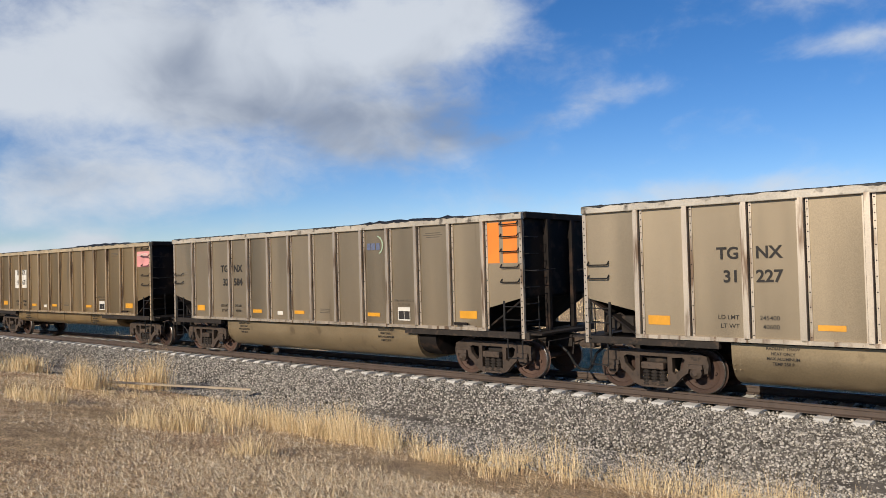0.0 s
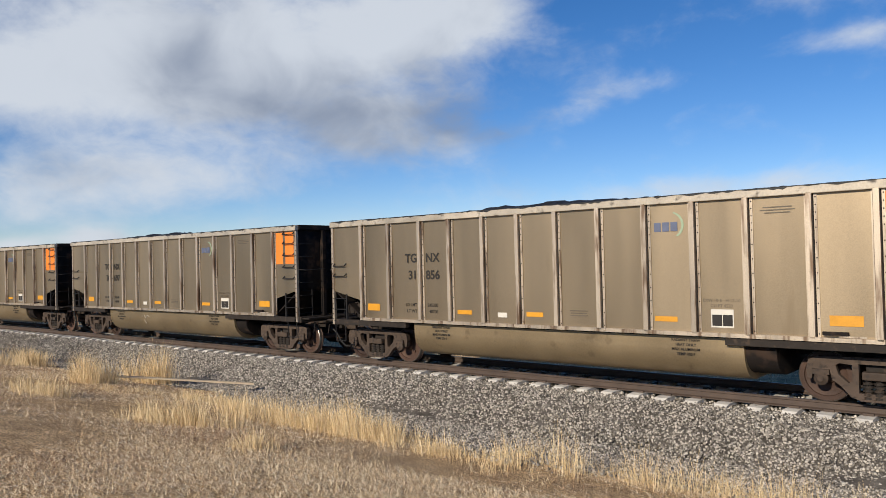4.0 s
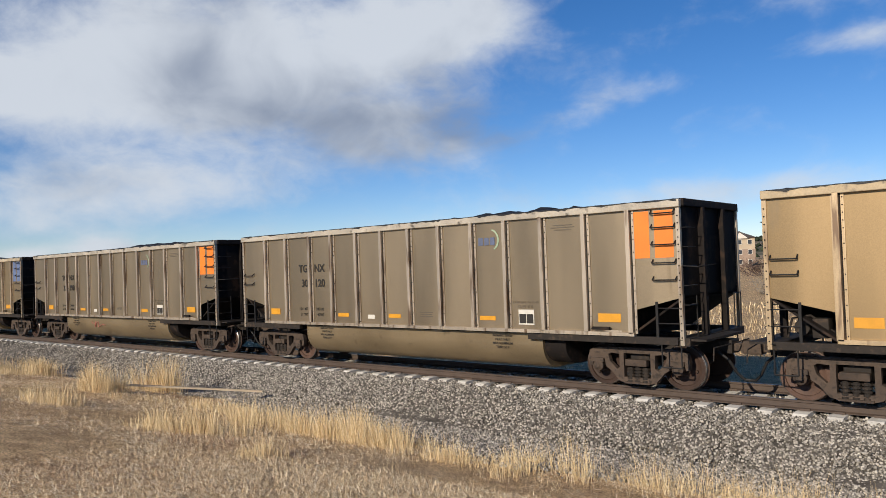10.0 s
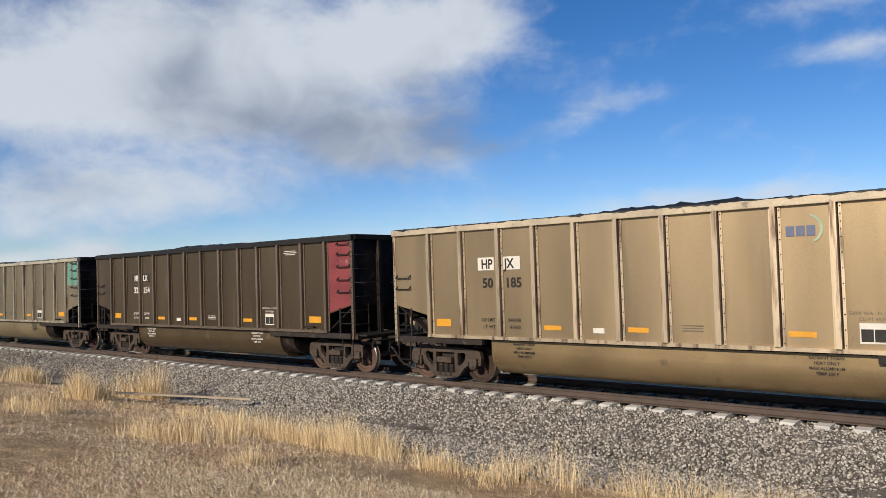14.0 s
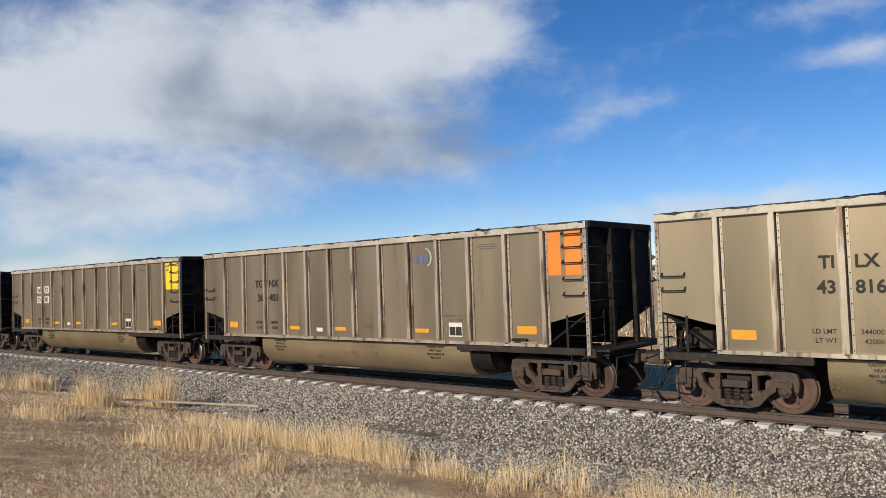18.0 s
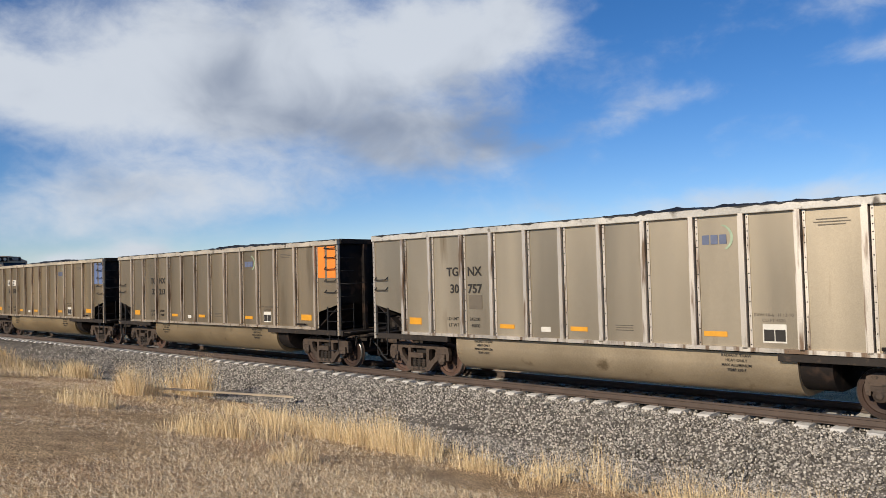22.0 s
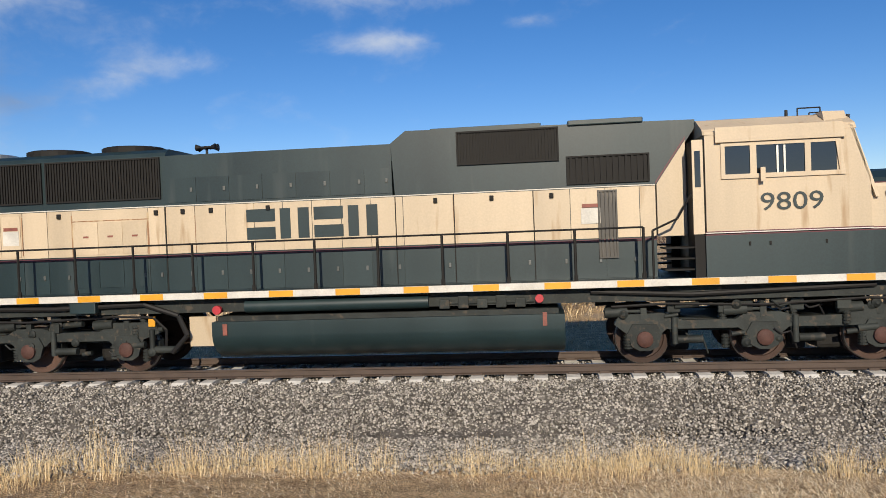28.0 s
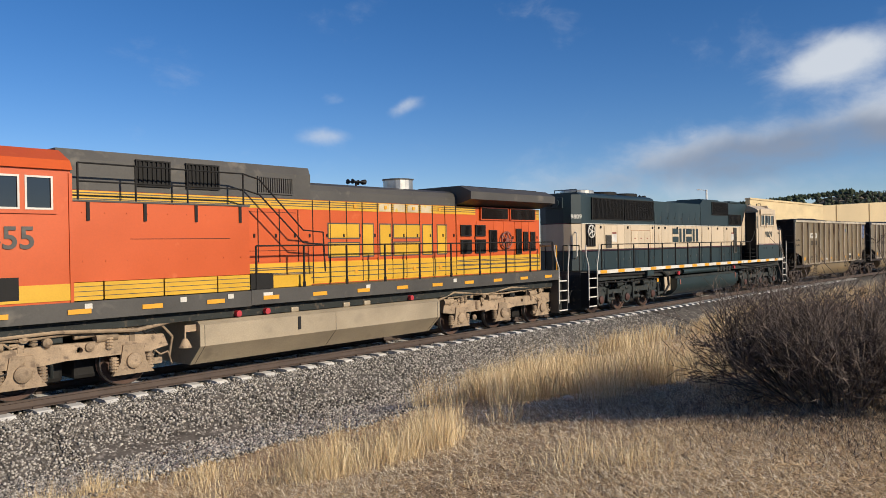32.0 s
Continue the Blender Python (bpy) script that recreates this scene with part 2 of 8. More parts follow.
# ---- small tools for meshes ----
def part(name, bm, material, parent, label="", smooth=False):
    """Links a bmesh as one mesh under a thing or a part."""
    me = bpy.data.meshes.new(name)
    bmesh.ops.recalc_face_normals(bm, faces=bm.faces)
    if smooth:
        for f in bm.faces:
            f.smooth = True
    bm.to_mesh(me)
    bm.free()
    if smooth:
        me.set_sharp_from_angle(angle=radians(38))
    me.materials.append(material)
    ob = new(name, me)
    ob.parent = parent
    if label:
        tagged(ob, label)
    return ob


def twin(ob, m, parent=None):
    """Another part on the same mesh."""
    other = new(ob.name.split(".")[0], ob.data)
    other.parent = parent or ob.parent
    other.matrix_local = m
    if "label" in ob:
        other["label"] = ob["label"]
    return other


def bx(bm, x0, x1, y0, y1, z0, z1, bevel=0.0):
    v = [bm.verts.new(p) for p in ((x0, y0, z0), (x1, y0, z0), (x1, y1, z0), (x0, y1, z0), (x0, y0, z1), (x1, y0, z1), (x1, y1, z1), (x0, y1, z1))]
    fs = [bm.faces.new([v[i] for i in q]) for q in ((0, 3, 2, 1), (4, 5, 6, 7), (0, 1, 5, 4), (1, 2, 6, 5), (2, 3, 7, 6), (3, 0, 4, 7))]
    if bevel:
        es = {e for f in fs for e in f.edges}
        bmesh.ops.bevel(bm, geom=list(es), offset=bevel, segments=2, affect="EDGES", profile=0.6)
    return bm


def prism(bm, pts, y0, y1):
    """A closed outline in x and z, from y0 to y1."""
    a = [bm.verts.new((x, y0, z)) for x, z in pts]
    b = [bm.verts.new((x, y1, z)) for x, z in pts]
    bm.faces.new(a)
    bm.faces.new(b[::-1])
    n = len(pts)
    for i in range(n):
        bm.faces.new((a[i], b[i], b[(i + 1) % n], a[(i + 1) % n]))
    return bm


def bar(bm, pts, x0, x1):
    """A closed outline in y and z, from x0 to x1."""
    a = [bm.verts.new((x0, y, z)) for y, z in pts]
    b = [bm.verts.new((x1, y, z)) for y, z in pts]
    bm.faces.new(a)
    bm.faces.new(b[::-1])
    n = len(pts)
    for i in range(n):
        bm.faces.new((a[i], b[i], b[(i + 1) % n], a[(i + 1) % n]))
    return bm


def plate(bm, outline, holes, y0, y1):
    """An outline in x and z with holes through it."""
    loops, edges = [outline, *holes], []
    for lp in loops:
        vs = [bm.verts.new((x, y0, z)) for x, z in lp]
        edges += [bm.edges.new((vs[i], vs[(i + 1) % len(vs)])) for i in range(len(vs))]
    made = bmesh.ops.triangle_fill(bm, edges=edges, use_beauty=True)
    faces = [g for g in made["geom"] if isinstance(g, bmesh.types.BMFace)]
    ext = bmesh.ops.extrude_face_region(bm, geom=faces)
    bmesh.ops.translate(bm, vec=(0, y1 - y0, 0), verts=[g for g in ext["geom"] if isinstance(g, bmesh.types.BMVert)])
    return bm


def rod(bm, p0, p1, r, seg=8, r1=None):
    """A round bar from p0 to p1."""
    p0, p1 = Vector(p0), Vector(p1)
    q = (p1 - p0).to_track_quat("Z", "Y").to_matrix()
    r1 = r if r1 is None else r1
    ring = lambda p, rr: [bm.verts.new(p + q @ Vector((rr * math.cos(2 * math.pi * i / seg), rr * math.sin(2 * math.pi * i / seg), 0))) for i in range(seg)]
    a, b = ring(p0, r), ring(p1, r1)
    for i in range(seg):
        bm.faces.new((a[i], a[(i + 1) % seg], b[(i + 1) % seg], b[i]))
    bm.faces.new(a[::-1])
    bm.faces.new(b)
    return bm


def pipe(bm, pts, r, seg=6):
    """A bent round bar."""
    for a, b in zip(pts, pts[1:]):
        rod(bm, a, b, r, seg)
    return bm


def lathe(bm, profile, centre, seg=24):
    """A profile of (radius, y) turned about the y axis."""
    cx, cy, cz = centre
    rings = []
    for r, y in profile:
        rings.append([bm.verts.new((cx + r * math.cos(2 * math.pi * i / seg), cy + y, cz + r * math.sin(2 * math.pi * i / seg))) for i in range(seg)])
    for a, b in zip(rings, rings[1:]):
        for i in range(seg):
            bm.faces.new((a[i], a[(i + 1) % seg], b[(i + 1) % seg], b[i]))
    bm.faces.new(rings[0])
    bm.faces.new(rings[-1][::-1])
    return bm


def arch(cx, cz, r, a0, a1, n):
    return [(cx + r * math.cos(radians(a0 + (a1 - a0) * i / n)), cz + r * math.sin(radians(a0 + (a1 - a0) * i / n))) for i in range(n + 1)]


LETTER_CACHE = {}


def letters(name, text, size, x, y, z, material, parent, align="LEFT", bold=0.0, wide=1.0, label=""):
    """A line of writing on a wall that faces the camera's side, its baseline at z."""
    key = (text, size, align, bold, wide, material.name)
    if key not in LETTER_CACHE:
        cu = bpy.data.curves.new(name, "FONT")
        cu.body, cu.size, cu.align_x, cu.offset, cu.extrude = text, size * 1.37, align, bold, 0.0015
        cu.resolution_u = 3
        tmp = bpy.data.objects.new("tmp_text", cu)
        me = bpy.data.meshes.new_from_object(tmp)
        bpy.data.objects.remove(tmp)
        me.transform(Matrix.Diagonal((wide, 1, 1, 1)))
        me.transform(Matrix.Rotation(radians(90), 4, "X"))
        me.materials.append(material)
        LETTER_CACHE[key] = me
    ob = new(name, LETTER_CACHE[key])
    ob.parent = parent
    ob.location = (x, y, z)
    if label:
        tagged(ob, label)
    return ob


def decal(name, x0, x1, z0, z1, y, material, parent, label=""):
    """A thin plate, or paint, that stands proud of a side."""
    return part(name, bx(bmesh.new(), x0, x1, y - 0.003, y, z0, z1), material, parent, label)


# ---- ground, ballast and track ----
def line_coords(x, y):
    """Metres along the line and off to its far side, of a place."""
    dx, dy = x - S0, y + CURVE
    return S0 + CURVE * np.arctan2(dx, dy), np.hypot(dx, dy) - CURVE


def smooth_step(a, b, v):
    t = np.clip((v - a) / (b - a), 0, 1)
    return t * t * (3 - 2 * t)


def ground_at(s, u):
    """The height of the ground; the camera's side rises from the foot of the ballast."""
    near = -0.74 + 0.62 * smooth_step(-3.3, -7.5, u) + 1.05 * smooth_step(-6.0, -14.0, u)
    far = -0.82 - 0.12 * smooth_step(4, 14, u) + 0.5 * smooth_step(40, 120, u) + 3.0 * smooth_step(200, 900, u)
    z = np.where(u < 0, near, far)
    z = z + 0.05 * np.sin(s * 0.43 + u * 0.3) * np.clip(np.abs(u) / 8 - 0.5, 0, 1) + 0.03 * np.sin(s * 1.1 + 2.0) * np.sin(u * 0.9) * np.clip(np.abs(u) / 5 - 0.8, 0, 1)
    return np.where(np.abs(u) < 3.2, -0.86, z)


def height(x, y):
    s, u = line_coords(x, y)
    return float(ground_at(np.asarray(s), np.asarray(u)))


def mesh_object(name, verts, faces, material, smooth=False):
    me = bpy.data.meshes.new(name)
    me.from_pydata(verts, [], faces)
    me.materials.append(material)
    if smooth:
        me.polygons.foreach_set("use_smooth", np.ones(len(me.polygons), bool))
    return new(name, me)


def blade_material(name, a, b, c):
    """Straw in three tones, one to a blade."""
    m = bpy.data.materials.new(name)
    m.use_nodes = True
    nodes, link = m.node_tree.nodes, m.node_tree.links.new
    geo, ramp = nodes.new("ShaderNodeNewGeometry"), nodes.new("ShaderNodeValToRGB")
    link(geo.outputs["Random Per Island"], ramp.inputs[0])
    ramp.color_ramp.elements[0].color, ramp.color_ramp.elements[1].color = (*a, 1), (*c, 1)
    ramp.color_ramp.elements.new(0.5).color = (*b, 1)
    bsdf = nodes["Principled BSDF"]
    link(ramp.outputs[0], bsdf.inputs["Base Color"])
    bsdf.inputs["Roughness"].default_value = 0.75
    bsdf.inputs["Specular IOR Level"].default_value = 0.25
    return m


def earth_material():
    m = bpy.data.materials.new("dry_matted_grass")
    m.use_nodes = True
    nodes, link = m.node_tree.nodes, m.node_tree.links.new
    bsdf, coord = nodes["Principled BSDF"], nodes.new("ShaderNodeTexCoord")

    def tex(s, d):
        n = nodes.new("ShaderNodeTexNoise")
        n.inputs["Scale"].default_value, n.inputs["Detail"].default_value = s, d
        link(coord.outputs["Object"], n.inputs["Vector"])
        return n.outputs["Fac"]

    big, mid, fine = tex(0.35, 4), tex(2.5, 7), tex(46, 4)
    a = nodes.new("ShaderNodeValToRGB")
    link(mid, a.inputs[0])
    a.color_ramp.elements[0].position, a.color_ramp.elements[0].color = 0.30, (0.44, 0.310, 0.188, 1)
    a.color_ramp.elements[1].position, a.color_ramp.elements[1].color = 0.70, (0.80, 0.595, 0.36, 1)
    b = nodes.new("ShaderNodeValToRGB")
    link(fine, b.inputs[0])
    b.color_ramp.elements[0].position, b.color_ramp.elements[0].color = 0.38, (0.30, 0.27, 0.24, 1)
    b.color_ramp.elements[1].position, b.color_ramp.elements[1].color = 0.58, (1.25, 1.2, 1.1, 1)
    c = nodes.new("ShaderNodeMix")
    c.data_type, c.blend_type = "RGBA", "MULTIPLY"
    c.inputs[0].default_value = 1
    link(a.outputs[0], c.inputs[6])
    link(b.outputs[0], c.inputs[7])
    d = nodes.new("ShaderNodeMapRange")
    link(big, d.inputs[0])
    d.inputs[1].default_value, d.inputs[2].default_value = 0.55, 0.72
    e = nodes.new("ShaderNodeMix")
    e.data_type = "RGBA"
    link(d.outputs[0], e.inputs[0])
    link(c.outputs[2], e.inputs[6])
    e.inputs[7].default_value = (0.46, 0.34, 0.22, 1)
    link(e.outputs[2], bsdf.inputs["Base Color"])
    bsdf.inputs["Roughness"].default_value = 0.95
    bsdf.inputs["Specular IOR Level"].default_value = 0.1
    bump = nodes.new("ShaderNodeBump")
    bump.inputs["Strength"].default_value, bump.inputs["Distance"].default_value = 0.9, 0.05
    link(fine, bump.inputs["Height"])
    link(bump.outputs[0], bsdf.inputs["Normal"])
    return m


EARTH = earth_material()
BALLAST_BED = surface("ballast_bed", (0.11, 0.099, 0.087), 0.9, 0, 0.5, 3, 26, 1.0, worn=(0.26, 0.238, 0.212), worn_at=0.55, spec=0.08)
CONCRETE_TIE = surface("weathered_concrete", (0.60, 0.575, 0.535), 0.85, 0, 0.25, 4, 60, 0.2, worn=(0.28, 0.26, 0.23), spec=0.15)
RAIL_RUST = surface("rail_brown", (0.082, 0.058, 0.046), 0.7, 0.2, 0.25, 3, 60, 0.15)
RAIL_TOP = surface("rail_head", (0.24, 0.20, 0.175), 0.4, 0.7, 0.15, 3, 60, 0.03)


def graded(limit, fine, step, grow):
    """Lines from 0 outward: even to fine, then ever wider."""
    out, v, d = [0.0], 0.0, step
    while v < limit:
        if v >= fine:
            d *= grow
        v += d
        out.append(min(v, limit))
    return out


_s = graded(math.pi * CURVE, 60, 0.6, 1.09)
S_LINES = [-v for v in _s[:0:-1]] + _s[:-1]
U_LINES = [-v for v in graded(CURVE - 40, 19, 0.4, 1.16)[:0:-1]] + graded(3200, 12, 0.5, 1.16)
_S, _U = np.meshgrid(np.array(S_LINES), np.array(U_LINES), indexing="ij")
_A = _S / CURVE
_X, _Y, _Z = S0 + (CURVE + _U) * np.sin(_A), -CURVE + (CURVE + _U) * np.cos(_A), ground_at(_S, _U)
ns, nu = _S.shape
verts = np.stack([_X, _Y, _Z], -1).reshape(-1, 3).tolist()
faces = [(i * nu + j, ((i + 1) % ns) * nu + j, ((i + 1) % ns) * nu + j + 1, i * nu + j + 1) for i in range(ns) for j in range(nu - 1)]
verts.append((S0, -CURVE, 1.0))
faces += [(len(verts) - 1, ((i + 1) % ns) * nu, i * nu) for i in range(ns)]
tagged(mesh_object("ground", verts, faces, EARTH, True), "dry winter grassland with matted straw and bare earth", "ground", kind="structure")

# ballast: a bank with shoulders, rough on top
SECTION = [(-3.7, -0.84), (-3.3, -0.76), (-2.9, -0.62), (-2.4, -0.45), (-2.0, -0.31), (-1.75, -0.26), (-1.5, -0.245), (-0.75, -0.25), (0.0, -0.25), (0.75, -0.25), (1.5, -0.245), (1.75, -0.26), (2.0, -0.31), (2.4, -0.45), (2.9, -0.62), (3.3, -0.76), (3.7, -0.9)]


def bank_z(u):
    return np.interp(u, [a for a, b in SECTION], [b for a, b in SECTION])


EDGE = [(-420, -4.0), (-26, -4.3), (-20, -4.4), (-17, -4.2), (-13, -6.0), (-11, -6.6), (-8, -6.9), (-4, -6.7), (0, -6.4), (4, -6.3), (7, -6.6), (11, -6.2), (14, -4.8), (19, -4.0), (300, -4.0)]


def ballast_edge(s):
    """How far from the line the spilled stones reach on the camera's side."""
    return np.interp(s, [a for a, b in EDGE], [b for a, b in EDGE]) + 0.22 * np.sin(np.asarray(s) * 1.3) + 0.12 * np.sin(np.asarray(s) * 3.1)


s_row = np.concatenate([np.arange(-420, -60, 4.0), np.arange(-60, 50, 0.4), np.arange(50, 300, 4.0)])
rng = np.random.default_rng(3)
verts = []
for s in s_row:
    for q in (1.0, 0.92, 0.7, 0.45, 0.2):
        u = -3.45 + (float(ballast_edge(s)) + 3.45) * q
        verts.append(tuple(along(s, u, float(ground_at(np.asarray(s), np.asarray(u))) + (-0.04 if q == 1.0 else 0.03))))
    for u, z in SECTION[1:]:
        p = along(s, u + rng.uniform(-0.04, 0.04) + (0.25 * math.sin(s * 0.7) * (u < -3)), z + rng.uniform(-0.02, 0.02))
        verts.append(tuple(p))
k = len(SECTION) + 4
faces = [(i * k + j, (i + 1) * k + j, (i + 1) * k + j + 1, i * k + j + 1) for i in range(len(s_row) - 1) for j in range(k - 1)]
tagged(mesh_object("ballast_bank", verts, faces, BALLAST_BED), "grey crushed-stone ballast bank under the track", "ballast", kind="structure")


def stone_field(count, seed, spread, size):
    """Crushed stones as small irregular solids."""
    rng = np.random.default_rng(seed)
    base = np.array([(1, 0, 0), (-1, 0, 0), (0, 1, 0), (0, -1, 0), (0, 0, 1), (0, 0, -1)], float)
    tri = np.array([(0, 2, 4), (2, 1, 4), (1, 3, 4), (3, 0, 4), (2, 0, 5), (1, 2, 5), (3, 1, 5), (0, 3, 5)])
    s, u = spread(rng, count)
    z = np.where(u < -3.4, np.maximum(ground_at(s, u) + 0.02, np.where(u > -3.7, bank_z(u), -9)), bank_z(u)) + rng.uniform(-0.005, 0.03, count)
    a = (s - S0) / CURVE
    c = np.stack([S0 + (CURVE + u) * np.sin(a), -CURVE + (CURVE + u) * np.cos(a), z], -1)
    r = size(rng, count)[:, None, None] * rng.uniform(0.55, 1.25, (count, 6, 1))
    q = rng.normal(size=(count, 4))
    q /= np.linalg.norm(q, axis=1, keepdims=True)
    w, x, y, zz = q.T
    rot = np.stack([np.stack([1 - 2 * (y * y + zz * zz), 2 * (x * y - zz * w), 2 * (x * zz + y * w)], -1), np.stack([2 * (x * y + zz * w), 1 - 2 * (x * x + zz * zz), 2 * (y * zz - x * w)], -1), np.stack([2 * (x * zz - y * w), 2 * (y * zz + x * w), 1 - 2 * (x * x + y * y)], -1)], -2)
    v = np.einsum("nij,nkj->nki", rot, base[None] * r) + c[:, None, :]
    f = tri[None] + 6 * np.arange(count)[:, None, None]
    return v.reshape(-1, 3), f.reshape(-1, 3)


def fast_mesh(name, v, f, material):
    """A triangle mesh straight from arrays."""
    me = bpy.data.meshes.new(name)
    me.vertices.add(len(v))
    me.vertices.foreach_set("co", np.asarray(v, np.float32).ravel())
    me.loops.add(len(f) * 3)
    me.loops.foreach_set("vertex_index", np.asarray(f, np.int32).ravel())
    me.polygons.add(len(f))
    me.polygons.foreach_set("loop_start", np.arange(0, len(f) * 3, 3, dtype=np.int32))
    me.polygons.foreach_set("loop_total", np.full(len(f), 3, np.int32))
    me.update(calc_edges=True)
    me.materials.append(material)
    return new(name, me)


def stone_material():
    m = blade_material("crushed_granite", (0.085, 0.077, 0.068), (0.29, 0.266, 0.234), (0.60, 0.555, 0.49))
    m.node_tree.nodes["Principled BSDF"].inputs["Roughness"].default_value = 0.85
    return m


STONE = stone_material()


def near_spread(rng, n):
    s = rng.triangular(-42, -2, 30, n)
    edge = ballast_edge(s) - np.abs(rng.normal(0, 0.28, n))
    return s, -1.15 + (edge + 1.15) * rng.random(n)


v, f = stone_field(150000, 5, near_spread, lambda rng, n: rng.uniform(0.016, 0.038, n))
tagged(fast_mesh("ballast_stones", v, f, STONE), "loose crushed grey granite stones on the shoulder", "ballast", kind="stuff")


def between(rng, n):
    s = rng.triangular(-40, 0, 30, n)
    return s, rng.uniform(-1.2, 3.3, n)


v, f = stone_field(26000, 6, between, lambda rng, n: rng.uniform(0.02, 0.045, n))
tagged(fast_mesh("ballast_stones", v, f, STONE), "loose crushed granite stones between the concrete ties", "ballast", kind="stuff")

track = tagged(new("railway_track"), "single railway track of brown rails on concrete ties", "railway track", kind="structure")
RAIL = [(-0.07, -0.172), (0.07, -0.172), (0.07, -0.158), (0.012, -0.135), (0.009, -0.05), (0.036, -0.038), (0.037, -0.008), (0.028, 0.0), (-0.028, 0.0), (-0.037, -0.008), (-0.036, -0.038), (-0.009, -0.05), (-0.012, -0.135), (-0.07, -0.158)]
s_rail = np.concatenate([np.arange(-420, -100, 8.0), np.arange(-100, 80, 2.0), np.arange(80, 301, 8.0)])
for off in (-0.755, 0.755):
    verts = [tuple(along(s, off + a, b)) for s in s_rail for a, b in RAIL]
    k = len(RAIL)
    faces = [(i * k + j, (i + 1) * k + j, (i + 1) * k + (j + 1) % k, i * k + (j + 1) % k) for i in range(len(s_rail) - 1) for j in range(k)]
    r = mesh_object("rail", verts, faces, RAIL_RUST)
    r.parent = track
    strip = [tuple(along(s, off + a, 0.001)) for s in s_rail for a in (-0.024, 0.024)]
    t = mesh_object("rail_head", strip, [(2 * i, 2 * i + 2, 2 * i + 3, 2 * i + 1) for i in range(len(s_rail) - 1)], RAIL_TOP)
    t.parent = r
bm = bmesh.new()
bar(bm, [(-1.3, -0.36), (1.3, -0.36), (1.3, -0.275), (1.14, -0.180), (0.95, -0.172), (0.4, -0.195), (-0.4, -0.195), (-0.95, -0.172), (-1.14, -0.180), (-1.3, -0.275)], -0.13, 0.13)
TIE = part("concrete_tie", bm, CONCRETE_TIE, track)
TIE.matrix_local = on_line(-75 * 0.61)
bm = bmesh.new()
for o in (-0.755, 0.755):
    for k in (-1, 1):
        bx(bm, -0.09, 0.09, o + k * 0.08 - 0.03, o + k * 0.08 + 0.03, -0.175, -0.135, 0.008)
CLIP = part("rail_clip", bm, RAIL_RUST, TIE)
TIE_S = [i * 0.61 for i in range(-165, 100)]
for s in TIE_S[1:]:
    t = twin(TIE, on_line(s) @ pose(random.uniform(-0.02, 0.02), random.uniform(-0.04, 0.04), random.uniform(-0.008, 0.003), 0, 0, random.uniform(-0.7, 0.7)))
    if -40 < s < 30:
        twin(CLIP, Matrix(), t)
TIE.matrix_local = on_line(TIE_S[0])


# ---- coal gondolas ----
RIBS = (0, 1.18, 2.2, 3.31, 4.28, 5.31, 6.3, 7.3, 8.34, 9.38, 10.36, 11.36, 12.44, 13.47, 14.53)
HALF = 7.265
RX = [x - HALF for x in RIBS]
SIDE_Y, RIB_Y = -1.525, -1.60
TURNS = []          # parts that roll: wheelsets, with their pose on the truck


def wheelset(parent, x, r=0.457, name="wheelset"):
    bm = bmesh.new()
    rod(bm, (0, -0.95, 0), (0, 0.95, 0), 0.075, 10)
    for s in (-1, 1):
        prof = [(0.10, -0.08), (0.14, -0.075), (0.16, -0.03), (r * 0.55, 0.0), (r * 0.78, -0.035), (r * 0.80, -0.068), (r - 0.012, -0.068), (r, -0.055), (r + 0.004, 0.035), (r + 0.028, 0.045), (r + 0.026, 0.068), (r * 0.8, 0.072), (r * 0.76, 0.04), (0.12, 0.05)]
        lathe(bm, [(a, -b * s) for a, b in prof], (0, s * 0.755, 0), 28)
        for k in range(3):
            a = 2 * math.pi * k / 3
            rod(bm, (0.26 * math.cos(a), s * 0.755 - 0.005, 0.26 * math.sin(a)), (0.26 * math.cos(a), s * 0.81, 0.26 * math.sin(a)), 0.03, 6)
    ob = part(name, bm, WHEEL, parent, smooth=True)
    for s in (-1, 1):
        bm, hoops = bmesh.new(), []
        for rr, yy in ((r - 0.018, -0.0695), (r + 0.003, -0.056), (r + 0.007, 0.030), (r - 0.01, 0.034)):
            hoops.append([bm.verts.new((rr * math.cos(math.pi * k / 14), s * (0.755 - yy), rr * math.sin(math.pi * k / 14))) for k in range(28)])
        for a, b in zip(hoops, hoops[1:]):
            for k in range(28):
                bm.faces.new((a[k], a[(k + 1) % 28], b[(k + 1) % 28], b[k]))
        part("tread", bm, TREAD, ob, "bright worn running surface", smooth=True)
    ob.location = (x, 0, r)
    TURNS.append((ob, Vector((x, 0, r)), r))
    return ob


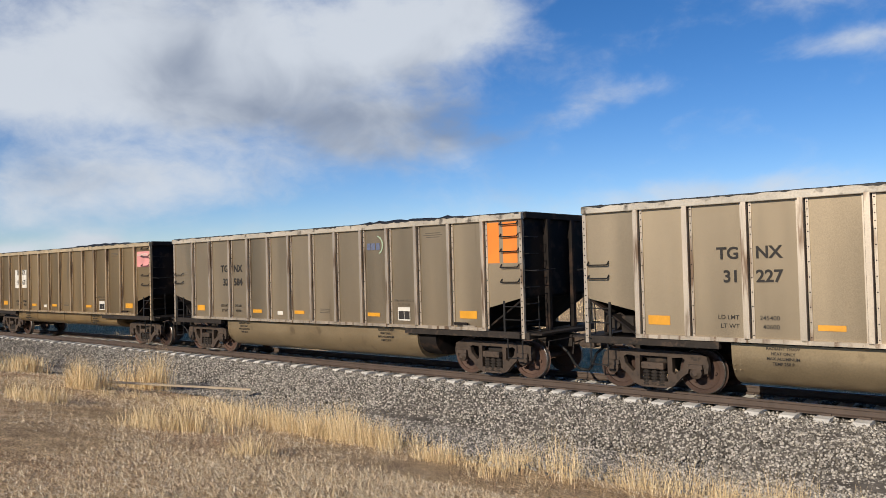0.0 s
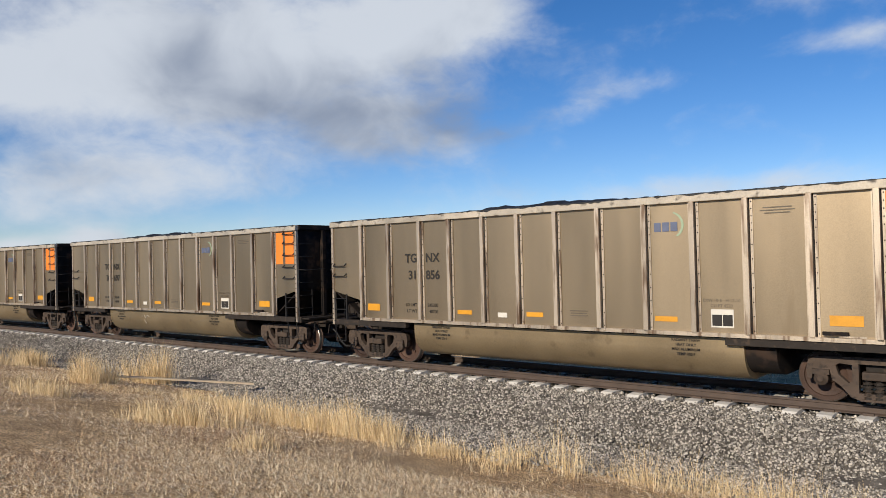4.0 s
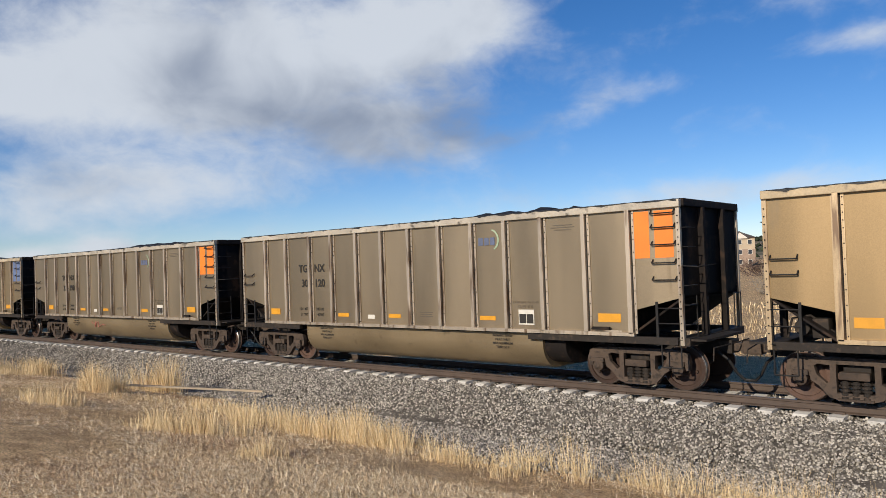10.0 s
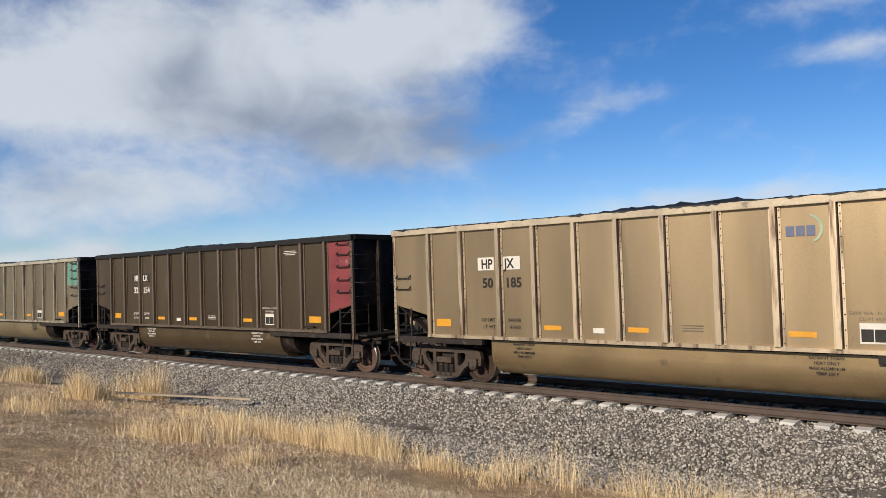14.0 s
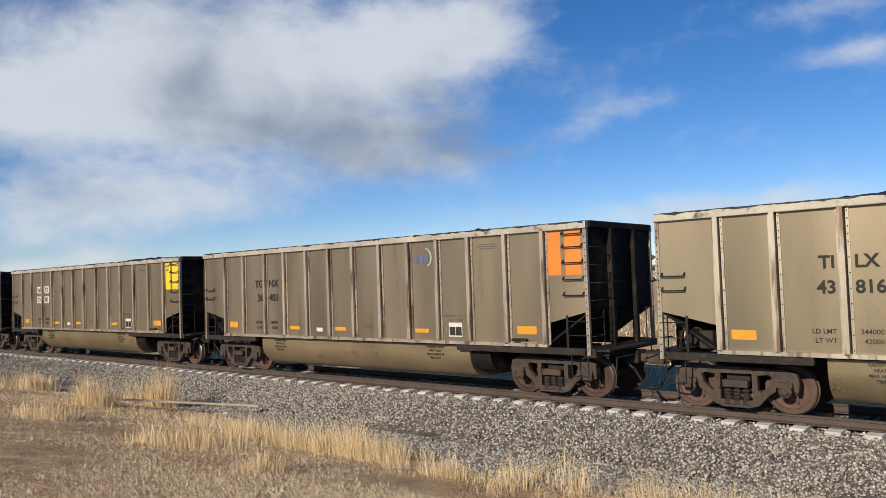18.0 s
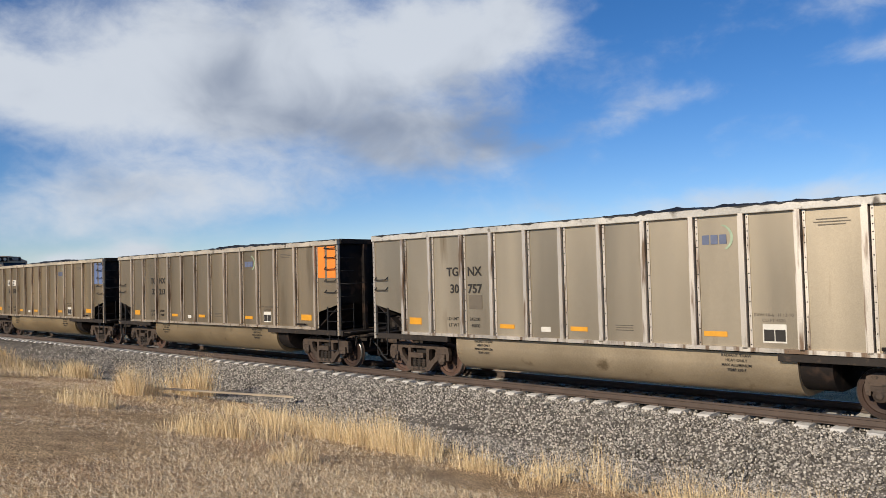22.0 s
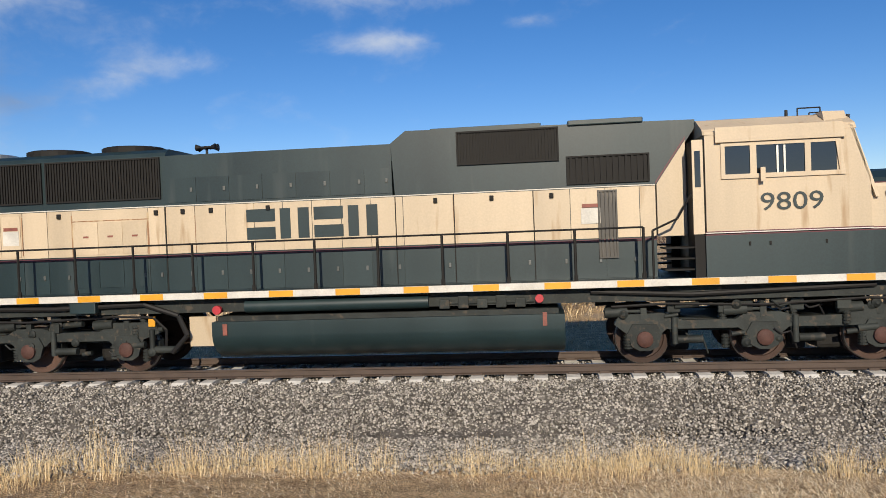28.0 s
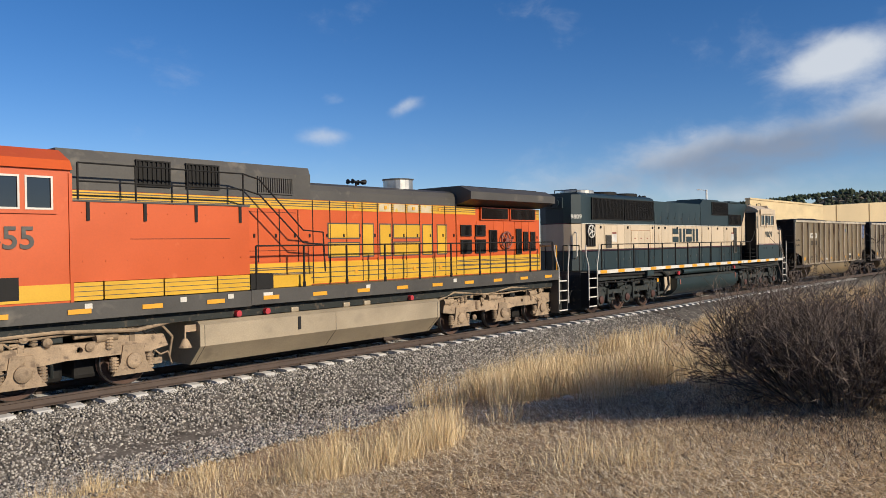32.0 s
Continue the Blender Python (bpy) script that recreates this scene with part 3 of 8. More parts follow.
def car_truck():
    """A three-piece freight truck, built about its middle."""
    bolster = part("bolster", bx(bmesh.new(), -0.22, 0.22, -0.98, 0.98, 0.42, 0.78, 0.03), UNDER, None)
    for s in (-1, 1):
        bm = bmesh.new()
        y0, y1 = (s * 1.0, s * 1.12) if s > 0 else (-1.12, -1.0)
        outline = [(-1.14, 0.62), (-1.1, 0.78), (-0.95, 0.84), (-0.5, 0.86), (0.5, 0.86), (0.95, 0.84), (1.1, 0.78), (1.14, 0.62), (1.12, 0.46), (1.05, 0.44), (1.03, 0.6), (0.75, 0.6), (0.72, 0.44), (0.6, 0.36),
                   (0.42, 0.16), (0.3, 0.12), (-0.3, 0.12), (-0.42, 0.16), (-0.6, 0.36), (-0.72, 0.44), (-0.75, 0.6), (-1.03, 0.6), (-1.05, 0.44), (-1.12, 0.46)]
        window = [(-0.3, 0.24), (0.3, 0.24), (0.3, 0.74), (-0.3, 0.74)]
        tri = [(0.4, 0.72), (0.4, 0.44), (0.46, 0.40), (0.62, 0.55), (0.66, 0.70), (0.6, 0.74)]
        plate(bm, outline, [window, tri, [(-x, z) for x, z in tri][::-1]], y0, y1)
        fr = part("side_frame", bm, TRUCK, bolster)
        for k in (-1, 1):
            b2 = bmesh.new()
            lathe(b2, [(0.12, 0.0), (0.12, s * 0.10), (0.085, s * 0.12), (0.05, s * 0.16)], (k * 0.89, s * 1.06, 0.457), 12)
            bx(b2, k * 0.89 - 0.14, k * 0.89 + 0.14, s * 1.09 - 0.09, s * 1.09 + 0.03, 0.53, 0.62)
            part("bearing", b2, TRUCK, bolster, smooth=True)
        b3 = bmesh.new()
        for cx in (-0.17, 0.0, 0.17):
            for i in range(5):
                lathe_z = 0.15 + i * 0.062
                rod(b3, (cx, s * 1.06, lathe_z), (cx, s * 1.06, lathe_z + 0.036), 0.085, 10)
                rod(b3, (cx, s * 1.06, lathe_z + 0.036), (cx, s * 1.06, lathe_z + 0.062), 0.06, 8)
        tagged(part("spring_nest", b3, UNDER, bolster), kind="stuff")
        part("bolster_end", bx(bmesh.new(), -0.24, 0.24, s * 1.09 - 0.1, s * 1.09 + 0.05, 0.48, 0.62, 0.02), TRUCK, bolster)
        part("spring_seat", bx(bmesh.new(), -0.28, 0.28, s * 1.06 - 0.09, s * 1.06 + 0.09, 0.11, 0.15), TRUCK, bolster)
        part("brake_rod", rod(bmesh.new(), (-0.6, s * 0.9, 0.3), (0.6, s * 0.9, 0.42), 0.025), UNDER, bolster)
    bolster.name = "truck"
    return bolster


def tree_of(ob):
    return [ob, *ob.children_recursive]


def hung(ob, parent, m):
    """A copy of a built part with all its sub-parts, at m on another thing."""
    made = {}
    for o in tree_of(ob):
        c = new(o.name.split(".")[0], o.data)
        c.matrix_local = o.matrix_local
        for k in ("label",):
            if k in o:
                c[k] = o[k]
        made[o] = c
        c.parent = made.get(o.parent, parent)
    made[ob].matrix_local = m
    for o in tree_of(ob):
        for w, base, r in list(TURNS):
            if w == o:
                TURNS.append((made[o], base, r))
    return made[ob]


def rung(bm, x0, x1, z, y, out=0.08, r=0.015):
    pipe(bm, [(x0, y, z + 0.07), (x0, y - out, z), (x1, y - out, z), (x1, y, z + 0.07)], r, 6)


def curved_tub(x0, x1, z_top, z_low, deep=1.43):
    """A long belly with round lower corners."""
    pts = [(-deep, z_top)] + [(-deep + 0.62 * (1 - math.cos(a)), z_top - 0.25 - (z_top - 0.25 - z_low) * math.sin(a)) for a in [i * math.pi / 16 for i in range(9)]]
    pts += [(-y, z) for y, z in pts[::-1]]
    bm = bmesh.new()
    bar(bm, pts, x0, x1)
    return bm


def make_car(dark=False, shallow=False):
    """One gondola, its middle at the origin, the rails at z = 0."""
    car = new("coal_gondola")
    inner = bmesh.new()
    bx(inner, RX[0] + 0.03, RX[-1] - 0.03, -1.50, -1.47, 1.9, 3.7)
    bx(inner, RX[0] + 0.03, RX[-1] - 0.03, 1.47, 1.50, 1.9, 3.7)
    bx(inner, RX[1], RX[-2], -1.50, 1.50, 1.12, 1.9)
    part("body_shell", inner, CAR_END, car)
    rnd = random.Random(4)
    for i in range(14):
        x0, x1 = RX[i] + 0.02, RX[i + 1] - 0.02
        for s in (-1, 1):
            bm = bmesh.new()
            if i in (0, 13):
                lo, hi = (1.66, 1.93) if i == 13 else (1.93, 1.66)
                prism(bm, [(x0 - 0.02, lo), (x1 + 0.02, hi), (x1 + 0.02, 3.72), (x0 - 0.02, 3.72)], s * 1.515, s * 1.530)
            else:
                n, mz = 5, 6
                g = [[bm.verts.new((x0 + (x1 - x0) * a / n, s * (1.526 + 0.012 * math.sin(math.pi * a / n) * math.sin(math.pi * b / mz) * rnd.uniform(-1.1, 0.15)), 1.22 + 2.5 * b / mz)) for b in range(mz + 1)] for a in range(n + 1)]
                for a in range(n):
                    for b in range(mz):
                        bm.faces.new((g[a][b], g[a + 1][b], g[a + 1][b + 1], g[a][b + 1]))
                rim = bmesh.ops.extrude_face_region(bm, geom=list(bm.faces))
                bmesh.ops.translate(bm, vec=(0, -s * 0.02, 0), verts=[q for q in rim["geom"] if isinstance(q, bmesh.types.BMVert)])
            part("side_panel", bm, CAR_SIDE, car, smooth=True)
    # ribs with their riveted flange; dark strips paint the rib's shade beside it
    bm = bmesh.new()
    prism(bm, [(-0.050, 1.2), (0.040, 1.2), (0.040, 3.72), (-0.050, 3.72)], -0.0, -0.085)
    bx(bm, 0.068, 0.118, -0.020, 0.0, 1.2, 3.72)
    bx(bm, -0.092, -0.068, -0.014, 0.0, 1.2, 3.72)
    rib0 = part("rib", bm, CAR_RIB, car)
    bm = bmesh.new()
    for xa, xb in ((0.0405, 0.0675), (-0.0675, -0.0505)):
        bx(bm, xa, xb, -0.006, 0.0, 1.2, 3.72)
    part("rib_joint", bm, CAR_END, rib0, "dark grimy joint beside the rib")
    bm = bmesh.new()
    for k in range(19):
        z = 1.28 + k * 0.131
        if k % 2 == 0 or k > 14:
            rod(bm, (0.094, -0.020, z), (0.094, -0.030, z), 0.012, 6)
    row0 = tagged(part("rivet_row", bm, CAR_END, rib0), kind="stuff")
    rib_shade0 = [o for o in rib0.children if o.name.startswith("rib_joint")][0]
    rib0.location = (RX[1], SIDE_Y - 0.005, 0)
    for i in range(2, 14):
        again = twin(rib0, pose(RX[i], SIDE_Y - 0.005, 0))
        twin(row0, Matrix(), again)
        twin(rib_shade0, Matrix(), again)
    for i in range(1, 14):
        twin(rib0, pose(RX[i], -SIDE_Y + 0.005, 0, 0, 0, 180))
    # corner posts, chords, sills
    bm = bmesh.new()
    bx(bm, -0.05, 0.03, -0.03, 0.05, 1.0, 3.74)
    post = part("corner_post", bm, CAR_RIB, car)
    post.location = (RX[-1], -1.53, 0)
    bm = bmesh.new()
    for k in range(18):
        rod(bm, (-0.012, -0.03, 1.15 + k * 0.14), (-0.012, -0.045, 1.15 + k * 0.14), 0.014, 6)
    row1 = tagged(part("rivet_row", bm, CAR_END, post), kind="stuff")
    for m in (pose(RX[0], -1.53, 0), pose(RX[0], 1.53, 0, 0, 0, 180), pose(RX[-1], 1.53, 0, 0, 0, 180)):
        twin(row1, Matrix(), twin(post, m))
    for s in (-1, 1):
        chord = bx(bmesh.new(), RX[0] - 0.05, RX[-1] + 0.05, s * 1.55 - 0.065, s * 1.55 + 0.065, 3.70, 3.85, 0.015)
        part("top_chord", chord, BLACK if dark else CAR_CHORD, car)
        bm, rows = bmesh.new(), []
        for k in range(181):
            x = RX[0] + (RX[-1] - RX[0]) * k / 180
            n1, n2 = noise.noise(Vector((x * 3.1, s, 1.7))), noise.noise(Vector((x * 11, s, 4.2)))
            drip = max(0.004, 0.018 + 0.05 * n1 + 0.03 * n2)
            rows.append([bm.verts.new(q) for q in ((x, s * 1.618, 3.852 - drip), (x, s * 1.619, 3.853), (x, s * 1.57, 3.862 + max(0, 0.02 * n2)), (x, s * 1.49, 3.856))])
        for a, b in zip(rows, rows[1:]):
            for i in range(3):
                bm.faces.new((a[i], b[i], b[i + 1], a[i + 1]))
        part("coal_crust", bm, COAL, car, "ragged crust of black coal dust")
        bm = bmesh.new()
        bx(bm, RX[1] - 0.06, RX[-2] + 0.06, s * 1.555 - 0.06, s * 1.555 + 0.06, 1.15, 1.225)
        for k in range(60):
            x = RX[1] + 0.1 + k * (RX[-2] - RX[1] - 0.2) / 59
            rod(bm, (x, s * 1.615, 1.185), (x, s * 1.628, 1.185), 0.012, 5)
        part("side_sill", bm, CAR_RIB, car)
        for a, b in ((RX[0] + 0.1, -4.5), (3.65, RX[-1] - 0.1)):
            part("side_beam", bx(bmesh.new(), a, b, s * 1.5 - 0.07, s * 1.5 + 0.07, 1.0, 1.145, 0.01), UNDER, car)
    for e in (-1, 1):
        xe = e * (HALF)
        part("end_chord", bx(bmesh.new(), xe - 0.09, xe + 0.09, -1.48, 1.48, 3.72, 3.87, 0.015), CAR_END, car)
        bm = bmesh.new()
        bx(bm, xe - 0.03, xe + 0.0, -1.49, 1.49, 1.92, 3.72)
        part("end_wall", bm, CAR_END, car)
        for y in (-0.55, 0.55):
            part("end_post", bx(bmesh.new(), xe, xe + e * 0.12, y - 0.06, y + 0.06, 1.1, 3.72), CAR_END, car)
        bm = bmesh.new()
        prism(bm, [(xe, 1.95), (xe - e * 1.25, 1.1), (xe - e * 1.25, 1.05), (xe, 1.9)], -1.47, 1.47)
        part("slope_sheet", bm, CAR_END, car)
        bm = bmesh.new()
        bx(bm, xe - e * 0.2, xe + e * 0.12, -1.5, 1.5, 0.98, 1.14, 0.01)
        part("end_sill", bm, UNDER, car)
        bm = bmesh.new()
        bx(bm, xe + e * 0.12, xe + e * 0.42, -1.45, 0.5, 1.08, 1.12)
        part("crossover_platform", bm, UNDER, car)
        bm = bmesh.new()
        bx(bm, xe - e * 1.0, xe + e * 0.45, -0.22, 0.22, 0.72, 1.0, 0.02)
        part("draft_gear", bm, UNDER, car)
        bm = bmesh.new()
        bx(bm, xe + e * 0.3, xe + e * 0.72, -0.09, 0.09, 0.76, 0.93, 0.02)
        bx(bm, xe + e * 0.62, xe + e * 0.90, -0.17, 0.13, 0.71, 0.99, 0.05)
        part("coupler", bm, TRUCK, car)
        bm = bmesh.new()
        pipe(bm, [(xe + e * 0.25, -0.45, 0.78), (xe + e * 0.45, -0.42, 0.62), (xe + e * 0.6, -0.36, 0.34), (xe + e * 0.72, -0.3, 0.22), (xe + e * 0.84, -0.28, 0.22)], 0.03, 8)
        part("air_hose", bm, BLACK, car)
        pipe(bm := bmesh.new(), [(xe + e * 0.5, -1.35, 0.7), (xe + e * 0.5, -1.3, 0.95), (xe + e * 0.62, -0.3, 0.98), (xe + e * 0.72, 0, 1.02)], 0.014, 6)
        part("uncoupling_lever", bm, UNDER, car)
        # lower corner ladder and steps
        for s in (-1, 1):
            x1 = xe - e * 0.52
            if s < 0:
                part("ladder_post", bx(bmesh.new(), x1 - 0.025, x1 + 0.025, s * 1.53 - 0.02, s * 1.53 + 0.02, 0.98, 1.85), BLACK, car)
                for z in (1.10, 1.42, 1.72):
                    part("ladder_rung", rod(bmesh.new(), (x1, s * 1.55, z), (xe, s * 1.55, z), 0.013, 6), BLACK, car)
            bm = bmesh.new()
            pipe(bm, [(xe - e * 0.05, s * 1.53, 1.0), (xe - e * 0.05, s * 1.53, 0.55), (xe - e * 0.45, s * 1.53, 0.55), (xe - e * 0.45, s * 1.53, 1.0)], 0.015, 6)
            part("stirrup_step", bm, BLACK, car)
        # rungs on the end wall
        for k in range(6):
            bm = bmesh.new()
            z = 1.4 + k * 0.38
            pipe(bm, [(xe, -1.44, z), (xe + e * 0.11, -1.44, z), (xe + e * 0.11, -1.02, z), (xe, -1.02, z)], 0.011, 6)
            part("end_rung", bm, BLACK, car)
        part("end_rail", rod(bmesh.new(), (xe + e * 0.1, -1.05, 1.12), (xe + e * 0.1, -1.05, 1.95), 0.014, 6), BLACK, car)
        pipe(bm := bmesh.new(), [(xe + e * 0.1, 1.40, 1.12), (xe + e * 0.1, 1.40, 1.9), (xe + e * 0.1, 1.0, 1.9), (xe + e * 0.1, 1.0, 1.12)], 0.014, 6)
        part("end_rail", bm, BLACK, car)
        pipe(bm := bmesh.new(), [(xe, -1.5, 2.55), (xe + e * 0.3, -1.4, 2.52), (xe + e * 0.42, -0.8, 2.56)], 0.012, 6)
        part("hand_hold", bm, BLACK, car)
    # grab irons on the sides
    for z in (3.60, 3.32, 2.98, 2.62, 2.28):
        rung(bm := bmesh.new(), HALF - 0.56, HALF - 0.08, z, -1.53)
        part("grab_iron", bm, BLACK, car)
    for z in (2.62, 2.34):
        rung(bm := bmesh.new(), -HALF + 0.06, -HALF + 0.52, z, -1.53)
        part("grab_iron", bm, BLACK, car)
    # brake gear at the west end
    bm = bmesh.new()
    lathe(bm, [(0.13, -0.18), (0.15, -0.1), (0.15, 0.2), (0.1, 0.25)], (-HALF + 0.45, -1.05, 1.38), 14)
    bx(bm, -HALF + 0.62, -HALF + 0.9, -1.25, -0.9, 1.2, 1.55, 0.03)
    pipe(bm, [(-HALF + 0.2, -1.2, 1.2), (-HALF + 0.3, -1.25, 1.55), (-HALF + 0.6, -1.2, 1.6), (-HALF + 0.95, -1.1, 1.3)], 0.02, 6)
    part("brake_valve", bm, UNDER, car, smooth=True)
    # belly
    if shallow:
        part("belly", curved_tub(-4.6, 4.5, 1.13, 0.62, 1.40), CAR_TUB, car, smooth=True)
        for x in (-2.6, 0.0, 2.4):
            part("belly_band", curved_tub(x - 0.05, x + 0.05, 1.125, 0.605, 1.415), CAR_TUB, car, smooth=True)
    else:
        bm = curved_tub(-4.32, 3.95, 1.14, 0.30)
        for x in (-4.26, -4.16):
            for k in range(6):
                rod(bm, (x, -1.43, 1.08 - k * 0.09), (x, -1.445, 1.08 - k * 0.09), 0.014, 6)
        part("belly", bm, CAR_TUB, car, smooth=True)
        part("belly_end", curved_tub(3.95, 4.5, 1.12, 0.42, 1.36), CAR_END, car, smooth=True)
    part("centre_sill", bx(bmesh.new(), -6.6, 6.6, -0.2, 0.2, 0.75, 1.1), UNDER, car)
    return car


CAR_TRUCK = car_truck()
for _x in (-0.89, 0.89):
    wheelset(CAR_TRUCK, _x)
PLAIN_CAR = make_car()
for _x in (-6.02, 6.06):
    hung(CAR_TRUCK, PLAIN_CAR, pose(_x, 0, 0))


def spot_text(car, mark, number, ink, boxed, wide=1.0):
    """Reporting mark and number on either side of the third rib."""
    y = SIDE_Y - 0.006
    k = len(mark) // 2
    h = len(number) - 3
    xl, xr = (RX[3] - 0.19, RX[3] + 0.15) if boxed else (RX[3] - 0.13, RX[3] + 0.16)
    size, z_a, z_b = (0.225, 2.79, 2.35) if boxed else (0.225, 2.68, 2.25)
    if boxed == "tall":
        decal("mark_plate", xl - 0.44, xl + 0.05, 2.20, 3.02, y + 0.001, WHITE_P, car, "tall white plate behind the lettering")
        decal("mark_plate", xr - 0.05, xr + 0.44, 2.20, 3.02, y + 0.001, WHITE_P, car, "tall white plate behind the lettering")
    elif boxed:
        plate_paint = INK if boxed == "dark" else WHITE_P
        for z0, z1 in ((2.75, 3.05), (2.31, 2.61))[:2 if boxed is True else 1]:
            decal("mark_plate", xl - 0.43, xl + 0.04, z0, z1, y + 0.001, plate_paint, car, "painted plate behind the lettering")
            decal("mark_plate", xr - 0.04, xr + 0.43, z0, z1, y + 0.001, plate_paint, car, "painted plate behind the lettering")
    ys = y - 0.004
    letters("reporting_mark", mark[:k], size, xl, ys, z_a, ink, car, "RIGHT", 0.008, 0.86 if boxed else wide)
    letters("reporting_mark", mark[k:], size, xr, ys, z_a, ink, car, "LEFT", 0.008, 0.86 if boxed else wide)
    letters("car_number", number[:h], size, xl, ys, z_b, ink, car, "RIGHT", 0.008, 0.78 if boxed is True else wide)
    letters("car_number", number[h:], size, xr, ys, z_b, ink, car, "LEFT", 0.008, 0.78 if boxed is True else wide)


def dress_car(car, mark, number, paint, tint, load, light, boxed=False, ink=None, logo=None, rotary="", reflect=None, tub_tint=None, word=""):
    """Paint, plates and lettering that tell one car from the next."""
    ink = ink or INK
    y = SIDE_Y - 0.008
    spot_text(car, mark, number, ink, boxed)
    small = WHITE_P if ink is WHITE_P else FAINT
    for txt, z in (("LD LMT", 1.56), ("LT WT", 1.40)):
        letters("weight_lettering", txt, 0.085, RX[3] - 0.16, y, z, small if ink is WHITE_P else INK, car, "RIGHT", 0.001)
    letters("weight_lettering", load, 0.085, RX[3] + 0.2, y, 1.56, small if ink is WHITE_P else INK, car, "LEFT", 0.001)
    letters("weight_lettering", light, 0.085, RX[3] + 0.25, y, 1.40, small if ink is WHITE_P else INK, car, "LEFT", 0.001)
    for x in (RX[3] + 0.2, RX[10] - 0.6):
        for k, txt in enumerate(("RADIANT THAW", "HEAT ONLY", "MAX ALUMINUM", "TEMP 250 F")):
            letters("thaw_lettering", txt, 0.055, x + 0.35, -1.447, 1.02 - 0.09 * k, small if ink is WHITE_P else INK, car, "CENTER", 0.001)
    for i, w, z0, z1 in ((1, 0.45, 1.42, 1.60), (4, 0.44, 1.40, 1.50), (6, 0.44, 1.40, 1.50), (9, 0.46, 1.40, 1.50), (12, 0.52, 1.42, 1.60)):
        xm = (RX[i] + RX[i + 1]) / 2 - 0.1 + 0.1 * (i == 12)
        decal("reflector", xm - w / 2, xm + w / 2, z0, z1, y, REFLECT, car, "amber reflective strip")
    xm = (RX[5] + RX[6]) / 2
    decal("notice_plate", xm - 0.12, xm + 0.14, 1.36, 1.47, y, WHITE_P, car, "small white notice plate")
    xm = (RX[10] + RX[11]) / 2
    decal("stencil_frame", xm - 0.20, xm + 0.22, 1.32, 1.66, y, WHITE_P, car, "white-edged inspection stencil")
    decal("stencil", xm - 0.18, xm + 0.005, 1.35, 1.56, y - 0.003, INK, car)
    decal("stencil", xm + 0.02, xm + 0.20, 1.35, 1.56, y - 0.003, INK, car)
    letters("size_lettering", "EXW 10-6   H 12-10", 0.06, xm, y, 1.80, small, car, "CENTER")
    letters("size_lettering", "CU FT 4520", 0.06, xm, y, 1.70, small, car, "CENTER")
    for i, z, w in ((7, 1.55, 0.42), (7, 1.50, 0.4), (7, 1.45, 0.42), (11, 3.50, 0.5), (11, 3.45, 0.6), (11, 3.40, 0.44)):
        xm = (RX[i] + RX[i + 1]) / 2
        decal("small_lettering", xm - w / 2, xm + w / 2, z, z + 0.018, y, small, car)
    xm = (RX[12] + RX[13]) / 2
    decal("shoe_notice", xm - 0.1, xm + 0.32, 1.235, 1.265, y - 0.1, CAR_RIB, car, "narrow pale notice strip")
    part("jacking_pad", bx(bmesh.new(), xm - 0.35, xm + 0.05, -1.66, -1.6, 1.27, 1.33), CAR_END, car)
    x0, x1 = HALF - 0.98, HALF - 0.12
    ye = -1.532
    if paint is RED_P:
        prism(bm := bmesh.new(), [(RX[13] + 0.06, 1.70), (HALF - 0.06, 1.94), (HALF - 0.06, 3.69), (RX[13] + 0.06, 3.69)], ye - 0.003, ye)
        part("end_marking", bm, paint, car, "faded red painted end panel")
    elif paint is PINK_P:
        decal("end_marking", x0 + 0.02, x1 + 0.04, 2.95, 3.52, ye, paint, car, "faded pink painted rectangle")
        letters("end_lettering", "ROTARY END", 0.085, (x0 + x1) / 2, ye - 0.006, 3.36, WHITE_P, car, "CENTER", 0.002)
    elif paint:
        decal("end_marking", x0, x0 + 0.36, 2.72, 3.66, ye, paint, car, "bright painted end marking")
        decal("end_marking", x0 + 0.47, x1, 2.72, 3.66, ye, paint, car, "bright painted end marking")
        if rotary:
            for k, txt in enumerate(rotary.split()):
                letters("end_lettering", txt, 0.07, x0 + 0.18, ye - 0.006, 3.52 - 0.14 * k, INK, car, "CENTER", 0.001, 0.72)
    if logo:
        xm = (RX[9] + RX[10]) / 2
        for k in range(3):
            decal("logo_bar", xm - 0.30 + k * 0.17, xm - 0.16 + k * 0.17, 3.16, 3.34, y, logo, car, "blue block of the painted emblem")
        bm = bmesh.new()
        pts = arch(xm + 0.05, 3.28, 0.26, -60, 75, 10) + arch(xm + 0.02, 3.28, 0.24, 75, -60, 10)
        prism(bm, pts, y - 0.004, y)
        part("logo_swoosh", bm, LOGO_GREEN, car, "pale green swoosh of the painted emblem")
    for o in tree_of(car):
        o.color = (*tint, 1)
    if tub_tint:
        for o in car.children:
            if o.name.startswith("belly"):
                o.color = (*tub_tint, 1)
    return car


